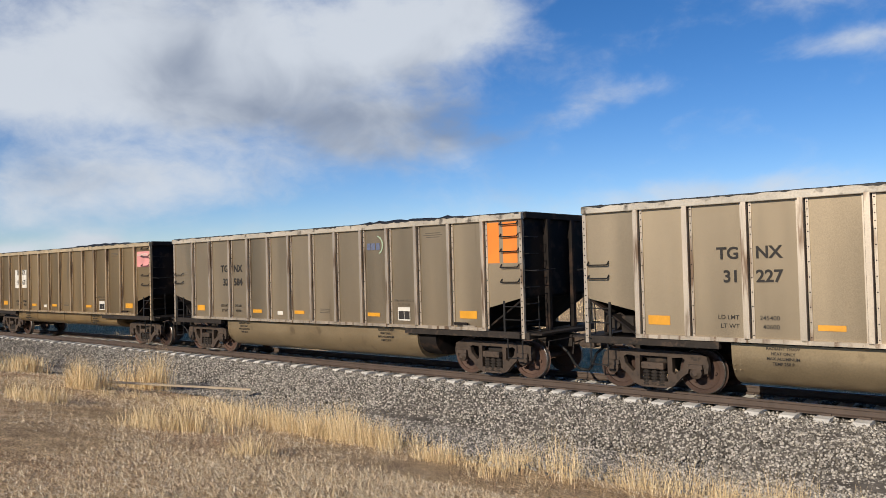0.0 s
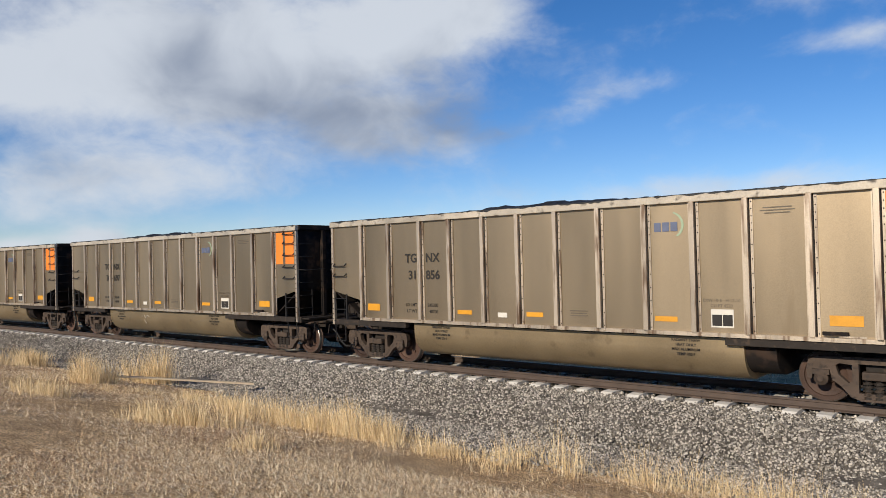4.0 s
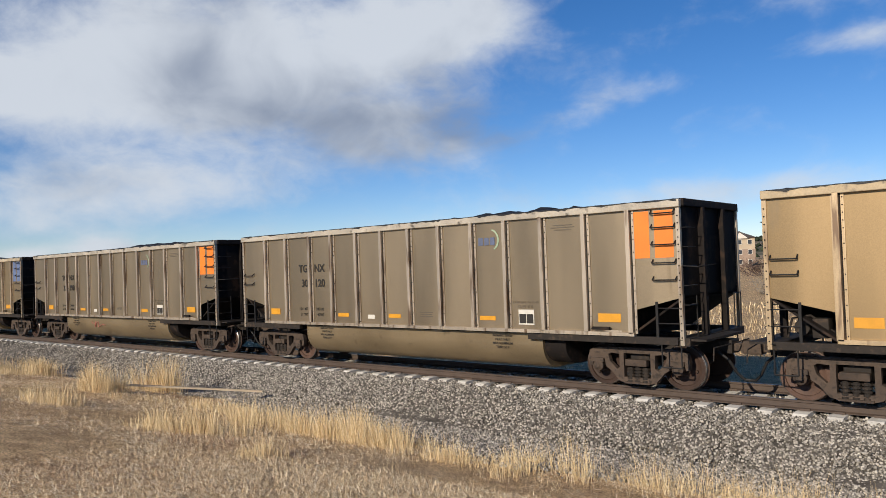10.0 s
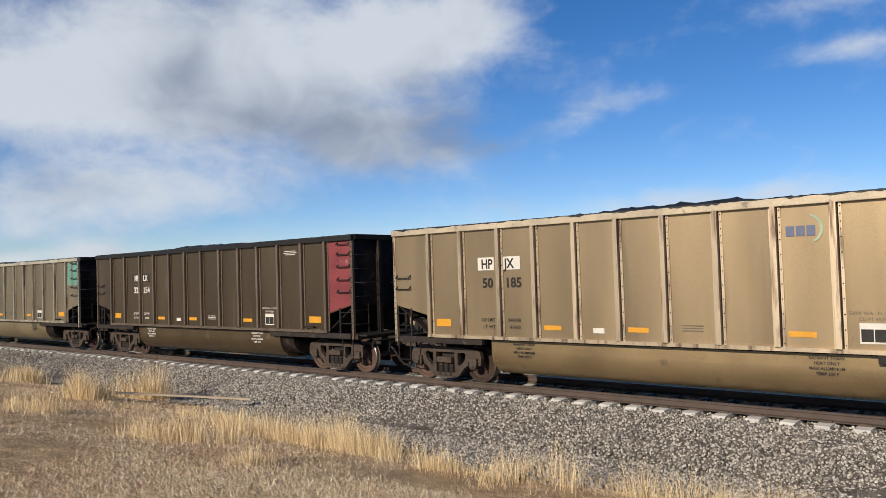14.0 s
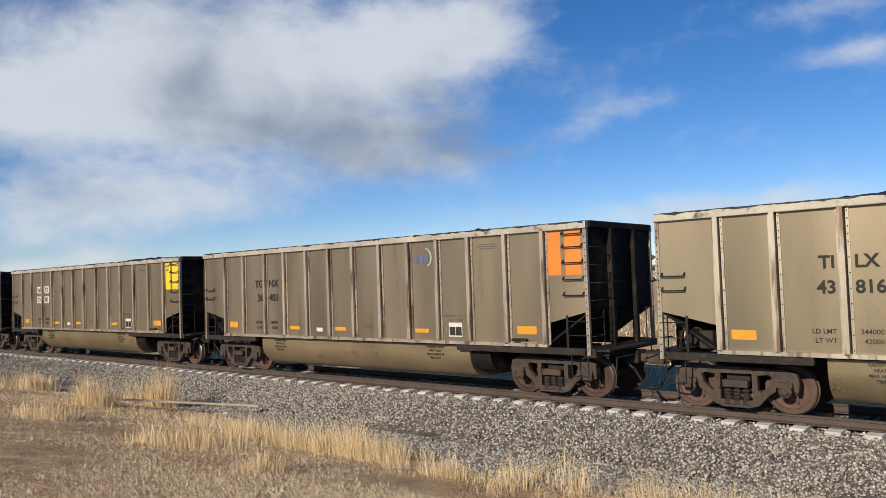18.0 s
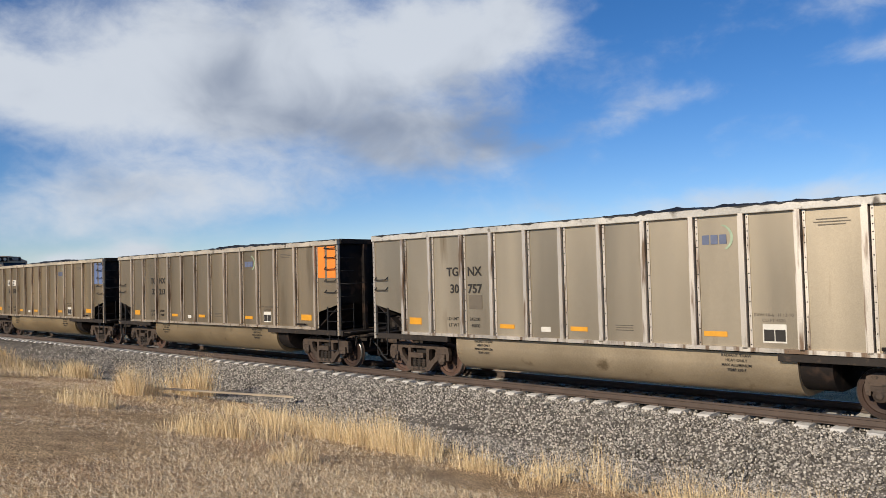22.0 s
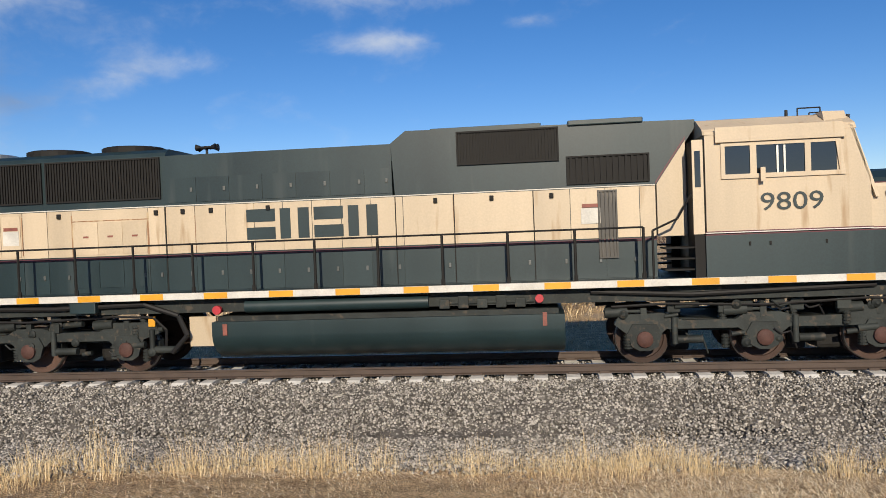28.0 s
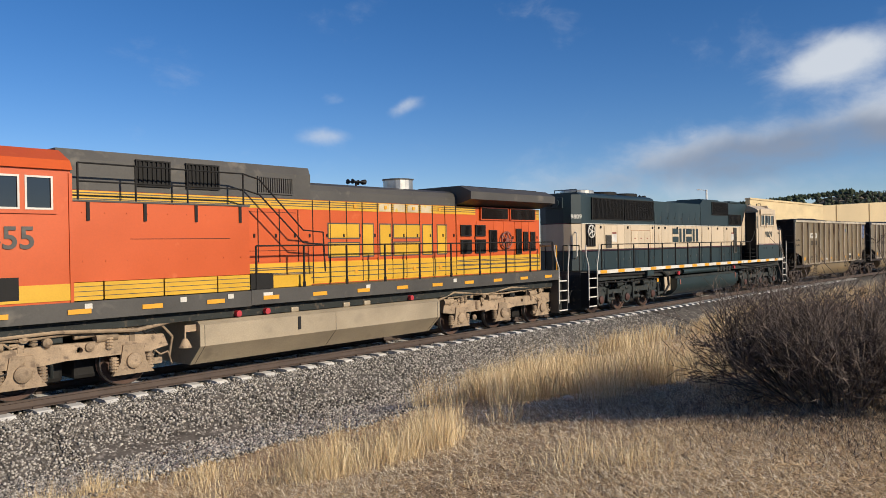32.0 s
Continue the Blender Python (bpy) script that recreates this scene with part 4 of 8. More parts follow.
LOGO_BLUE = surface("emblem_blue", (0.10, 0.12, 0.19), 0.6, 0, 0.2, 5, 40, 0.02)
LOGO_GREEN = surface("emblem_green", (0.30, 0.38, 0.26), 0.6, 0, 0.2, 5, 40, 0.02)
TAN, GREY_TAN, BROWN, SOOT = (1.0, 1.0, 1.0), (0.98, 1.0, 1.03), (0.95, 0.85, 0.68), (0.40, 0.37, 0.34)
FLEET = [   # place in the train, mark, number, end paint, tint, load limit, light weight, boxed marks, emblem, note
    (-2, "TGNX", "32105", ORANGE_P, TAN, "245200", "40800", False, True, "with orange end markings"),
    (-1, "TGNX", "31227", ORANGE_P, GREY_TAN, "245400", "40600", False, True, "with pale clean side panels"),
    (0, "TGNX", "32584", ORANGE_P, TAN, "245100", "40900", False, True, "with an orange end panel"),
    (1, "ITFX", "11671", PINK_P, BROWN, "243000", "43000", "tall", False, "with a pink end panel and shallow belly"),
    (2, "TGNX", "31856", ORANGE_P, TAN, "245300", "40700", False, True, "with orange end panel and clean ribs"),
    (3, "TGNX", "30697", ORANGE_P, GREY_TAN, "245100", "40900", False, True, "with orange end panel and chalk scribbles"),
    (4, "TGNX", "32417", ORANGE_P, TAN, "245000", "41000", False, True, "with orange end panel and faint marks"),
    (5, "FURX", "962509", YELLOW_P, BROWN, "243500", "42500", True, False, "with yellow end panel and purple spray marks"),
    (6, "TGNX", "30120", ORANGE_P, TAN, "245100", "40900", False, True, "with orange end panel and dusty marks"),
    (7, "TGNX", "32398", ORANGE_P, TAN, "245000", "41000", False, True, "with orange end panel and red scrawl"),
    (8, "HPJX", "50185", BLUE_P, (1.04, 0.98, 0.86), "244200", "41800", "top", True, "with blue end panel and blue emblem"),
    (9, "MILX", "32154", RED_P, SOOT, "221100", "44900", "dark", False, "with a faded red end panel"),
    (10, "TILX", "43816", GREEN_P, (0.92, 0.96, 0.94), "244000", "42000", False, False, "with green end panel and streaked sides"),
    (11, "TGNX", "30403", ORANGE_P, TAN, "244900", "41100", False, True, "with orange end panel and round emblem"),
    (12, "WFRX", "974043", YELLOW_P, (0.96, 0.95, 0.92), "243700", "42300", True, False, "with yellow end panel and white plates"),
    (13, "TGNX", "30757", ORANGE_P, (1.12, 1.20, 1.32), "245200", "40800", False, True, "with orange end panel and silver belly"),
    (14, "TGNX", "32213", ORANGE_P, TAN, "245000", "41000", False, True, "with orange end panel and fading numbers"),
    (15, "HPJX", "50150", BLUE_P, (1.0, 0.97, 0.9), "244200", "41800", "top", True, "with blue end panel beside the engine"),
]
PITCH = 16.18
TRAIN = []      # things that ride the line, with their place at mid-clip
SHALLOW_CAR = make_car(shallow=True)
for _x in (-6.02, 6.06):
    hung(CAR_TRUCK, SHALLOW_CAR, pose(_x, 0, 0))
DARK_CAR = make_car(dark=True)
for _x in (-6.02, 6.06):
    hung(CAR_TRUCK, DARK_CAR, pose(_x, 0, 0))


def scrawl(car, material, strokes, x, z, y, size):
    """Loops of spray paint."""
    bm = bmesh.new()
    for st in strokes:
        pts = [(x + size * a, y, z + size * b) for a, b in st]
        for p, q in zip(pts, pts[1:]):
            rod(bm, p, q, 0.014, 5)
    part("spray_scrawl", bm, material, car, "loose spray-painted scrawl")


def copy_parts(src):
    car = copy_thing(src, Matrix())
    for o, c in zip(tree_of(src), tree_of(car)):
        for w, base, r in list(TURNS):
            if w == o:
                TURNS.append((c, base, r))
    return car


for n, mark, number, paint, tint, load, light, boxed, logo, note in FLEET:
    src = SHALLOW_CAR if n == 1 else DARK_CAR if n == 9 else PLAIN_CAR
    car = copy_parts(src)
    dress_car(car, mark, number, paint, tint, load, light, boxed, WHITE_P if n == 9 else None, LOGO_BLUE if logo else None, "ROTARY END" if n == 12 else "", tub_tint=(1.35, 1.42, 1.6) if n == 13 else None)
    body = "sooty dark steel" if n == 9 else "dusty tan"
    tagged(car, body + " coal gondola " + note, "coal wagon", "coal gondolas of the train")
    TRAIN.append((car, HEAD - PITCH * n + HALF))
    loops = [[(math.cos(a * 0.9) * 0.4 + a * 0.16, math.sin(a * 1.3) * 0.5) for a in [k * 0.35 for k in range(26)]], [(0.2, 0.7), (0.1, -0.5), (0.6, 0.4), (0.55, -0.6)]]
    if n == 5:
        scrawl(car, SCRAWL, loops, RX[7] + 0.05, 1.72, SIDE_Y - 0.01, 0.5)
        scrawl(car, INK, [[(0, -0.6), (0.25, 0.7), (0.4, -0.5), (0.55, 0.6), (0.8, -0.7), (0.9, 0.3)]], RX[2] + 0.25, 1.85, SIDE_Y - 0.01, 0.6)
        scrawl(car, INK, [[(0, 0.1), (0.25, -0.6), (0.8, 0.8)], [(0.5, 0.1), (0.9, 0.0)]], RX[3] + 0.2, 1.85, SIDE_Y - 0.01, 0.55)
    if n == 7:
        scrawl(car, SCRAWL_R, [[(-1.2, 0.6), (-0.6, 0.1), *loops[0], (3.2, 0.1), (4.2, -0.1)]], RX[5] + 0.2, 0.83, -1.44, 0.22)
    if n == 3:
        scrawl(car, CAR_CHORD, [[(0, 0.1), (0.3, 0.3), (0.6, 0.0), (0.9, 0.25), (1.3, 0.1)], [(0.4, -0.2), (0.8, -0.5)]], RX[5] + 0.1, 0.86, -1.44, 0.4)
    if n == 13:
        decal("dark_patch", RX[3] + 0.2, RX[3] + 0.62, 1.85, 2.2, SIDE_Y - 0.008, FAINT, car, "dark painted patch")
    # the heap of coal
    bm = bmesh.new()
    nx, ny = 110, 14
    rn = random.Random(n)
    grid = []
    for a in range(nx + 1):
        x = -HALF + 0.12 + (2 * HALF - 0.24) * a / nx
        col = []
        for b in range(ny + 1):
            y = -1.46 + 2.92 * b / ny
            hump = 0.30 * max(0, 1 - (abs(x) / 6.6) ** 4) * (0.75 + 0.25 * math.sin(x * 0.5 + n)) * max(0, 1 - (y / 1.5) ** 2)
            z = 3.70 + hump + noise.noise(Vector((x * 2.2, y * 2.2, n * 7.0))) * 0.07 + rn.uniform(-0.03, 0.05)
            col.append(bm.verts.new((x, y, z - 0.12 * (b in (0, ny)))))
        grid.append(col)
    for a in range(nx):
        for b in range(ny):
            bm.faces.new((grid[a][b], grid[a + 1][b], grid[a + 1][b + 1], grid[a][b + 1]))
    heap = part("coal_heap", bm, COAL, None)
    tagged(heap, "black lumpy coal heaped above the rim of the gondola", "coal", "loads of coal", "stuff")
    TRAIN.append((heap, HEAD - PITCH * n + HALF))
for src in (PLAIN_CAR, SHALLOW_CAR, DARK_CAR, CAR_TRUCK):
    gone = tree_of(src)
    TURNS = [q for q in TURNS if q[0] not in gone]
    for o in gone[::-1]:
        bpy.data.objects.remove(o)


# ---- the two engines ----
L_GREEN = surface("dark_green_enamel", (0.014, 0.029, 0.032), 0.45, 0.0, 0.3, 0.9, 30, 0.05, worn=(0.030, 0.043, 0.044), worn_at=0.6, streak=True)
L_CREAM = surface("cream_enamel", (0.53, 0.425, 0.295), 0.5, 0.0, 0.14, 1.6, 30, 0.05, worn=(0.37, 0.25, 0.14), worn_at=0.62, streak=True, spread=0.05)
L_STAIN = surface("rust_stained_edge", (0.30, 0.16, 0.08), 0.7, 0.0, 0.4, 5, 40, 0.1, worn=(0.50, 0.37, 0.22), worn_at=0.5, streak=True)
L_LATCH = surface("worn_latch", (0.10, 0.105, 0.10), 0.5, 0.3, 0.3, 6, 40, 0.1)
L_BALD = surface("weathered_bare_patch", (0.52, 0.43, 0.28), 0.6, 0.1, 0.25, 3, 40, 0.1, worn=(0.60, 0.40, 0.06), worn_at=0.55)
L_ORANGE = surface("orange_enamel", (0.52, 0.083, 0.012), 0.42, 0.0, 0.1, 0.9, 30, 0.04, worn=(0.60, 0.14, 0.04), worn_at=0.66)
L_YELLOW = surface("yellow_enamel", (0.60, 0.335, 0.018), 0.45, 0.0, 0.12, 1.2, 30, 0.04, worn=(0.48, 0.35, 0.12), worn_at=0.66)
L_GREY = surface("dark_grey_enamel", (0.060, 0.055, 0.048), 0.55, 0.0, 0.25, 0.9, 30, 0.05, worn=(0.12, 0.105, 0.085), worn_at=0.6)
L_WHITE = surface("white_stripe", (0.58, 0.55, 0.49), 0.55, 0.0, 0.2, 2.5, 40, 0.05, worn=(0.35, 0.28, 0.2), worn_at=0.66)
L_AMBER = surface("amber_stripe", (0.66, 0.31, 0.016), 0.5, 0.0, 0.15, 2.5, 40, 0.03)
L_MAROON = surface("maroon_line", (0.10, 0.02, 0.03), 0.5, 0.0, 0.2, 3, 40, 0.02)
L_TRUCK = surface("green_black_casting", (0.026, 0.030, 0.028), 0.65, 0.0, 0.45, 3, 40, 0.25, worn=(0.075, 0.060, 0.045), worn_at=0.58, spread=0.3, spec=0.3)
L_SAND = surface("sand_dusted_casting", (0.31, 0.225, 0.145), 0.8, 0.0, 0.35, 3, 40, 0.25, worn=(0.17, 0.12, 0.08), worn_at=0.56, spread=0.2)
L_TANK = surface("sand_dusted_tank", (0.40, 0.325, 0.225), 0.5, 0.3, 0.25, 0.8, 30, 0.05, worn=(0.33, 0.27, 0.19), worn_at=0.6)
GRILLE = surface("black_louvre", (0.014, 0.013, 0.012), 0.7, 0.0, 0.3, 5, 40, 0.1, spec=0.25)
STEEL = surface("bare_steel", (0.50, 0.48, 0.44), 0.4, 0.8, 0.2, 4, 40, 0.05)
RUST_CAP = surface("rust_red_cap", (0.22, 0.07, 0.05), 0.6, 0.0, 0.3, 5, 40, 0.1)
AXLE_CAP = surface("rusty_axle_cap", (0.085, 0.042, 0.034), 0.7, 0.0, 0.3, 5, 40, 0.1, spec=0.25)
RED_VALVE = surface("red_valve", (0.42, 0.03, 0.04), 0.5, 0.0, 0.2, 5, 40, 0.05)


def glass_material():
    m = bpy.data.materials.new("dark_cab_glass")
    m.use_nodes = True
    b = m.node_tree.nodes["Principled BSDF"]
    b.inputs["Base Color"].default_value = (0.012, 0.016, 0.02, 1)
    b.inputs["Roughness"].default_value = 0.06
    b.inputs["Specular IOR Level"].default_value = 0.8
    return m


CAB_GLASS = glass_material()


def louvre(name, x0, x1, z0, z1, y, parent, material=GRILLE, pitch=0.06, frame_material=None):
    """A grille of upright blades in a frame; y is the wall that it stands on."""
    s = 1 if y > 0 else -1
    fr = bmesh.new()
    t = 0.03
    bx(fr, x0, x1, y - s * 0.01, y + s * 0.045, z1 - t, z1)
    bx(fr, x0, x1, y - s * 0.01, y + s * 0.045, z0, z0 + t)
    bx(fr, x0, x0 + t, y - s * 0.01, y + s * 0.045, z0 + t, z1 - t)
    bx(fr, x1 - t, x1, y - s * 0.01, y + s * 0.045, z0 + t, z1 - t)
    bx(fr, x0 + t, x1 - t, y - s * 0.01, y + s * 0.004, z0 + t, z1 - t)
    ob = part(name, fr, frame_material or material, parent)
    n = max(3, int((x1 - x0 - 2 * t) / pitch))
    bm = bmesh.new()
    for i in range(n):
        x = x0 + t + (x1 - x0 - 2 * t) * (i + 0.3) / n
        bx(bm, x, x + (x1 - x0) / n * 0.42, y + s * 0.004, y + s * 0.036, z0 + t, z1 - t)
    b = part("louvre_blade_set", bm, material, ob)
    tagged(b, kind="stuff")
    return ob


def door_row(cuts, z0, z1, y, material, parent, name="hood_door", latch=True, gap=0.006):
    """Access doors side by side, each a proud plate with a latch."""
    s = 1 if y > 0 else -1
    for a, b in zip(cuts, cuts[1:]):
        bm = bmesh.new()
        bx(bm, a + gap, b - gap, y, y + s * 0.014, z0 + gap, z1 - gap)
        ob = part(name, bm, material, parent)
        if latch and b - a > 0.3:
            part("latch", bx(bmesh.new(), b - 0.13, b - 0.08, y + s * 0.014, y + s * 0.035, (z0 + z1) / 2 - 0.045, (z0 + z1) / 2 + 0.045, 0.008), GRILLE if material in (L_CREAM, L_ORANGE) else L_LATCH, ob)


def seams(cuts, z0, z1, y, parent, wide=0.018):
    """Dark upright gaps between doors."""
    s = 1 if y > 0 else -1
    for x in cuts:
        part("door_seam", bx(bmesh.new(), x - wide / 2, x + wide / 2, y, y + s * 0.021, z0, z1), GRILLE, parent)


def gear_bits(truck, xs, material, seed):
    """Valves, brackets, clips and short pipes crowded on the outside of a truck."""
    rnd = random.Random(seed)
    xa, xm, xb = xs
    for k in range(30):
        x, y, z = rnd.uniform(xa - 0.6, xb + 0.6), -rnd.uniform(1.14, 1.24), rnd.choice((0.45, 0.66, 0.9, 1.02, 1.1, 1.18)) + rnd.uniform(-0.05, 0.05)
        bm, kind = bmesh.new(), k % 5
        if kind == 0:
            w, h = rnd.uniform(0.05, 0.13), rnd.uniform(0.05, 0.12)
            bx(bm, x - w, x + w, y, y + 0.12, z - h, z + h * 0.6, 0.012)
            part("bracket", bm, material, truck)
        elif kind == 1:
            rod(bm, (x, y + 0.06, z - 0.05), (x + rnd.uniform(0.2, 0.45), y + 0.05, z - 0.02), rnd.uniform(0.03, 0.07), 10)
            part("brake_rod", bm, material, truck, smooth=True)
        elif kind == 2:
            pipe(bm, [(x, y, z), (x + 0.12, y, z - 0.1), (x + 0.3, y + 0.03, z - 0.06), (x + 0.42, y + 0.1, z - rnd.uniform(0.15, 0.45))], 0.018, 6)
            part("hose", bm, BLACK if k % 2 else material, truck)
        elif kind == 3:
            lathe(bm, [(0.085, 0.0), (0.085, -0.05), (0.05, -0.07), (0.03, -0.09)], (x, y + 0.04, z), 12)
            part("valve_cap", bm, material, truck, smooth=True)
        else:
            for q in range(4):
                rod(bm, (x, y + 0.06, z - 0.12 + q * 0.06), (x, y + 0.06, z - 0.085 + q * 0.06), 0.075, 10)
            rod(bm, (x, y + 0.06, z - 0.14), (x, y + 0.06, z + 0.12), 0.05, 8)
            tagged(part("coil_spring", bm, material, truck), kind="stuff")


def railing(parent, xs, z_low, z_top, y, material, mid=None):
    """Uprights and a top rail along the walkway."""
    for x in xs:
        bm = bmesh.new()
        rod(bm, (x, y, z_low), (x, y, z_top), 0.027, 6)
        bx(bm, x - 0.04, x + 0.04, y - 0.012, y + 0.012, z_low - 0.12, z_low + 0.12)
        part("stanchion", bm, material, parent)
    part("handrail", rod(bmesh.new(), (xs[0], y, z_top), (xs[-1], y, z_top), 0.021, 6), material, parent)
    if mid:
        part("handrail", rod(bmesh.new(), (xs[0], y, mid), (xs[-1], y, mid), 0.014, 6), material, parent)


def steps(parent, x, e, y, material, edge):
    """A corner stairwell: four treads with bright edges between side plates."""
    s = 1 if y > 0 else -1
    for k in range(4):
        z = 0.38 + k * 0.34
        tread = part("step", bx(bmesh.new(), min(x, x + e * 0.52), max(x, x + e * 0.52), y - s * 0.30, y, z - 0.03, z), material, parent)
        part("step_edge", bx(bmesh.new(), min(x, x + e * 0.52), max(x, x + e * 0.52), y, y + s * 0.012, z - 0.035, z + 0.005), edge, tread)
    part("step_side", bx(bmesh.new(), min(x - e * 0.05, x), max(x - e * 0.05, x), y - s * 0.32, y + s * 0.012, 0.30, 1.6), material, parent)
    part("step_side", bx(bmesh.new(), x + e * 0.52 - 0.015, x + e * 0.52 + 0.015, y - s * 0.32, y + s * 0.005, 0.32, 1.6), material, parent)
    for dx in (-0.03, 0.56):
        pts = [(x + e * dx, y + s * 0.03, 0.6), (x + e * dx, y + s * 0.03, 1.85), (x + e * (dx + (0.12 if dx > 0 else -0.16)), y, 2.25), (x + e * (dx + (0.12 if dx > 0 else -0.22)), y, 2.62)]
        part("grab_rail", pipe(bmesh.new(), pts, 0.02, 8), edge, parent)


def loco_truck(parent, xs, material, green=True):
    """A six-wheel truck: frame, wheelsets, axle boxes, springs, brake gear."""
    xa, xm, xb = xs
    truck = part("truck", bx(bmesh.new(), xa + 0.3, xb - 0.3, -0.85, 0.85, 0.62, 0.85), L_TRUCK, parent)
    for k, x in enumerate(xs):
        wheelset(truck, x, 0.508)
        d = 0.12 if k < 2 else -0.92
        part("traction_motor", bx(bmesh.new(), x + d, x + d + 0.8, -0.62, 0.62, 0.20, 0.86, 0.08), GRILLE, truck)
    gear_bits(truck, xs, material, int(xa * 10) + (5 if green else 0))
    for s in (-1, 1):
        y0, y1 = (s * 1.02, s * 1.16) if s > 0 else (-1.16, -1.02)
        if green:
            out = [(xa - 0.55, 0.80), (xa - 0.45, 0.98), (xa + 0.35, 1.0), (xa + 0.7, 0.86), (xm - 0.5, 0.86), (xm - 0.3, 0.98), (xm + 0.3, 0.98), (xm + 0.6, 0.88), (xb - 0.6, 0.90), (xb - 0.3, 1.06), (xb + 0.6, 1.06), (xb + 0.7, 0.84), (xb + 0.35, 0.72), (xb + 0.3, 0.60), (xb - 0.3, 0.60), (xb - 0.4, 0.70), (xm + 0.45, 0.70), (xm + 0.32, 0.60), (xm - 0.32, 0.60), (xm - 0.45, 0.70), (xa + 0.4, 0.70), (xa + 0.3, 0.60), (xa - 0.3, 0.60)]
        else:
            out = [(xa - 0.75, 0.72), (xa - 0.7, 0.98), (xa + 0.3, 1.04), (xa + 0.8, 0.98), (xm - 0.4, 0.96), (xm + 0.4, 0.98), (xb - 0.8, 0.96), (xb - 0.2, 1.04), (xb + 0.65, 0.98), (xb + 0.75, 0.74), (xb + 0.35, 0.66), (xb - 0.35, 0.66), (xm + 0.75, 0.66), (xm + 0.35, 0.62), (xm - 0.35, 0.62), (xm - 0.75, 0.66), (xa + 0.35, 0.66), (xa - 0.35, 0.66)]
        holes = [] if green else [[(x + 0.06 * math.cos(a), 0.83 + 0.06 * math.sin(a)) for a in [i * math.pi / 4 for i in range(8)]] for x in ((xa + xm) / 2, (xm + xb) / 2)]
        part("truck_frame", plate(bmesh.new(), out, holes, y0, y1), material, truck)
        for x in xs:
            bm = bmesh.new()
            if green:
                plate(bm, [(x - 0.32, 0.62), (x - 0.24, 0.38), (x - 0.1, 0.30), (x + 0.1, 0.30), (x + 0.24, 0.38), (x + 0.32, 0.62), (x + 0.22, 0.80), (x - 0.22, 0.80)], [], s * 1.14 if s > 0 else -1.2, s * 1.2 if s > 0 else -1.14)
            else:
                plate(bm, [(x - 0.42, 0.26), (x + 0.42, 0.26), (x + 0.26, 0.50), (x + 0.2, 0.84), (x - 0.2, 0.84), (x - 0.26, 0.50)], [], s * 1.12 if s > 0 else -1.2, s * 1.2 if s > 0 else -1.12)
            box = part("axle_box", bm, material, truck)
            bm = bmesh.new()
            lathe(bm, [(0.15, 0.0), (0.15, s * 0.06), (0.11, s * 0.09), (0.05, s * 0.10)], (x, s * 1.19, 0.52), 16)
            part("axle_cap", bm, AXLE_CAP if green else material, box, smooth=True)
            bm = bmesh.new()
            for k in range(5):
                for dx in (-0.36, 0.36) if not green else (-0.30,):
                    rod(bm, (x + dx, s * 1.13, 0.34 + 0.055 * k), (x + dx, s * 1.13, 0.37 + 0.055 * k), 0.085, 10)
                    rod(bm, (x + dx, s * 1.13, 0.37 + 0.055 * k), (x + dx, s * 1.13, 0.395 + 0.055 * k), 0.06, 8)
            tagged(part("coil_spring", bm, material, truck), kind="stuff")
            bm = bmesh.new()
            rod(bm, (x - 0.72, s * 1.12, 1.02), (x - 0.3, s * 1.12, 1.04), 0.10, 12)
            rod(bm, (x - 0.3, s * 1.12, 1.04), (x - 0.05, s * 1.12, 1.04), 0.03, 8)
            bx(bm, x - 0.06, x + 0.05, s * 1.12 - 0.05, s * 1.12 + 0.05, 0.9, 1.1)
            part("brake_cylinder", bm, material, truck, smooth=True)
            bm = bmesh.new()
            pipe(bm, [(x + 0.42, s * 1.1, 0.98), (x + 0.52, s * 1.12, 0.6), (x + 0.56, s * 1.0, 0.36)], 0.03, 6)
            bx(bm, x + 0.50, x + 0.60, s * 0.9 - 0.1, s * 0.9 + 0.1, 0.36, 0.66)
            part("brake_rigging", bm, L_TRUCK, truck)
            if green:
                rod(bm := bmesh.new(), (x + 0.55, s * 1.18, 0.42), (x + 0.55, s * 1.18, 0.92), 0.055, 10)
                part("damper", bm, material, truck, smooth=True)
                rod(bm := bmesh.new(), (x + 0.6, s * 1.15, 0.5), (x + 1.05, s * 1.15, 0.5), 0.075, 10)
                part("traction_rod", bm, L_TRUCK, truck, smooth=True)
        bm = bmesh.new()
        pipe(bm, [(xa - 0.6, s * 1.2, 1.14), (xa + 0.4, s * 1.22, 1.18), (xm, s * 1.2, 1.12), (xb - 0.2, s * 1.22, 1.2), (xb + 0.6, s * 1.2, 1.16), (xb + 0.85, s * 1.15, 0.9), (xb + 0.8, s * 1.1, 0.5)], 0.026, 6)
        pipe(bm, [(xa - 0.3, s * 1.16, 1.25), (xm - 0.5, s * 1.18, 1.22), (xb + 0.2, s * 1.16, 1.28)], 0.02, 6)
        part("sand_pipe", bm, BLACK if green else material, truck)
        for k, x in enumerate((xa + 0.55, xm - 0.3, xm + 0.6, xb - 0.55)):
            bm = bmesh.new()
            bx(bm, x - 0.12, x + 0.12, s * 1.05 - 0.1, s * 1.05 + 0.1, 1.0, 1.22, 0.02)
            for q in range(3):
                rod(bm, (x, s * 1.05, 1.22 + q * 0.06), (x, s * 1.05, 1.25 + q * 0.06), 0.14, 10)
            part("secondary_spring", bm, L_TRUCK, truck)
    return truck


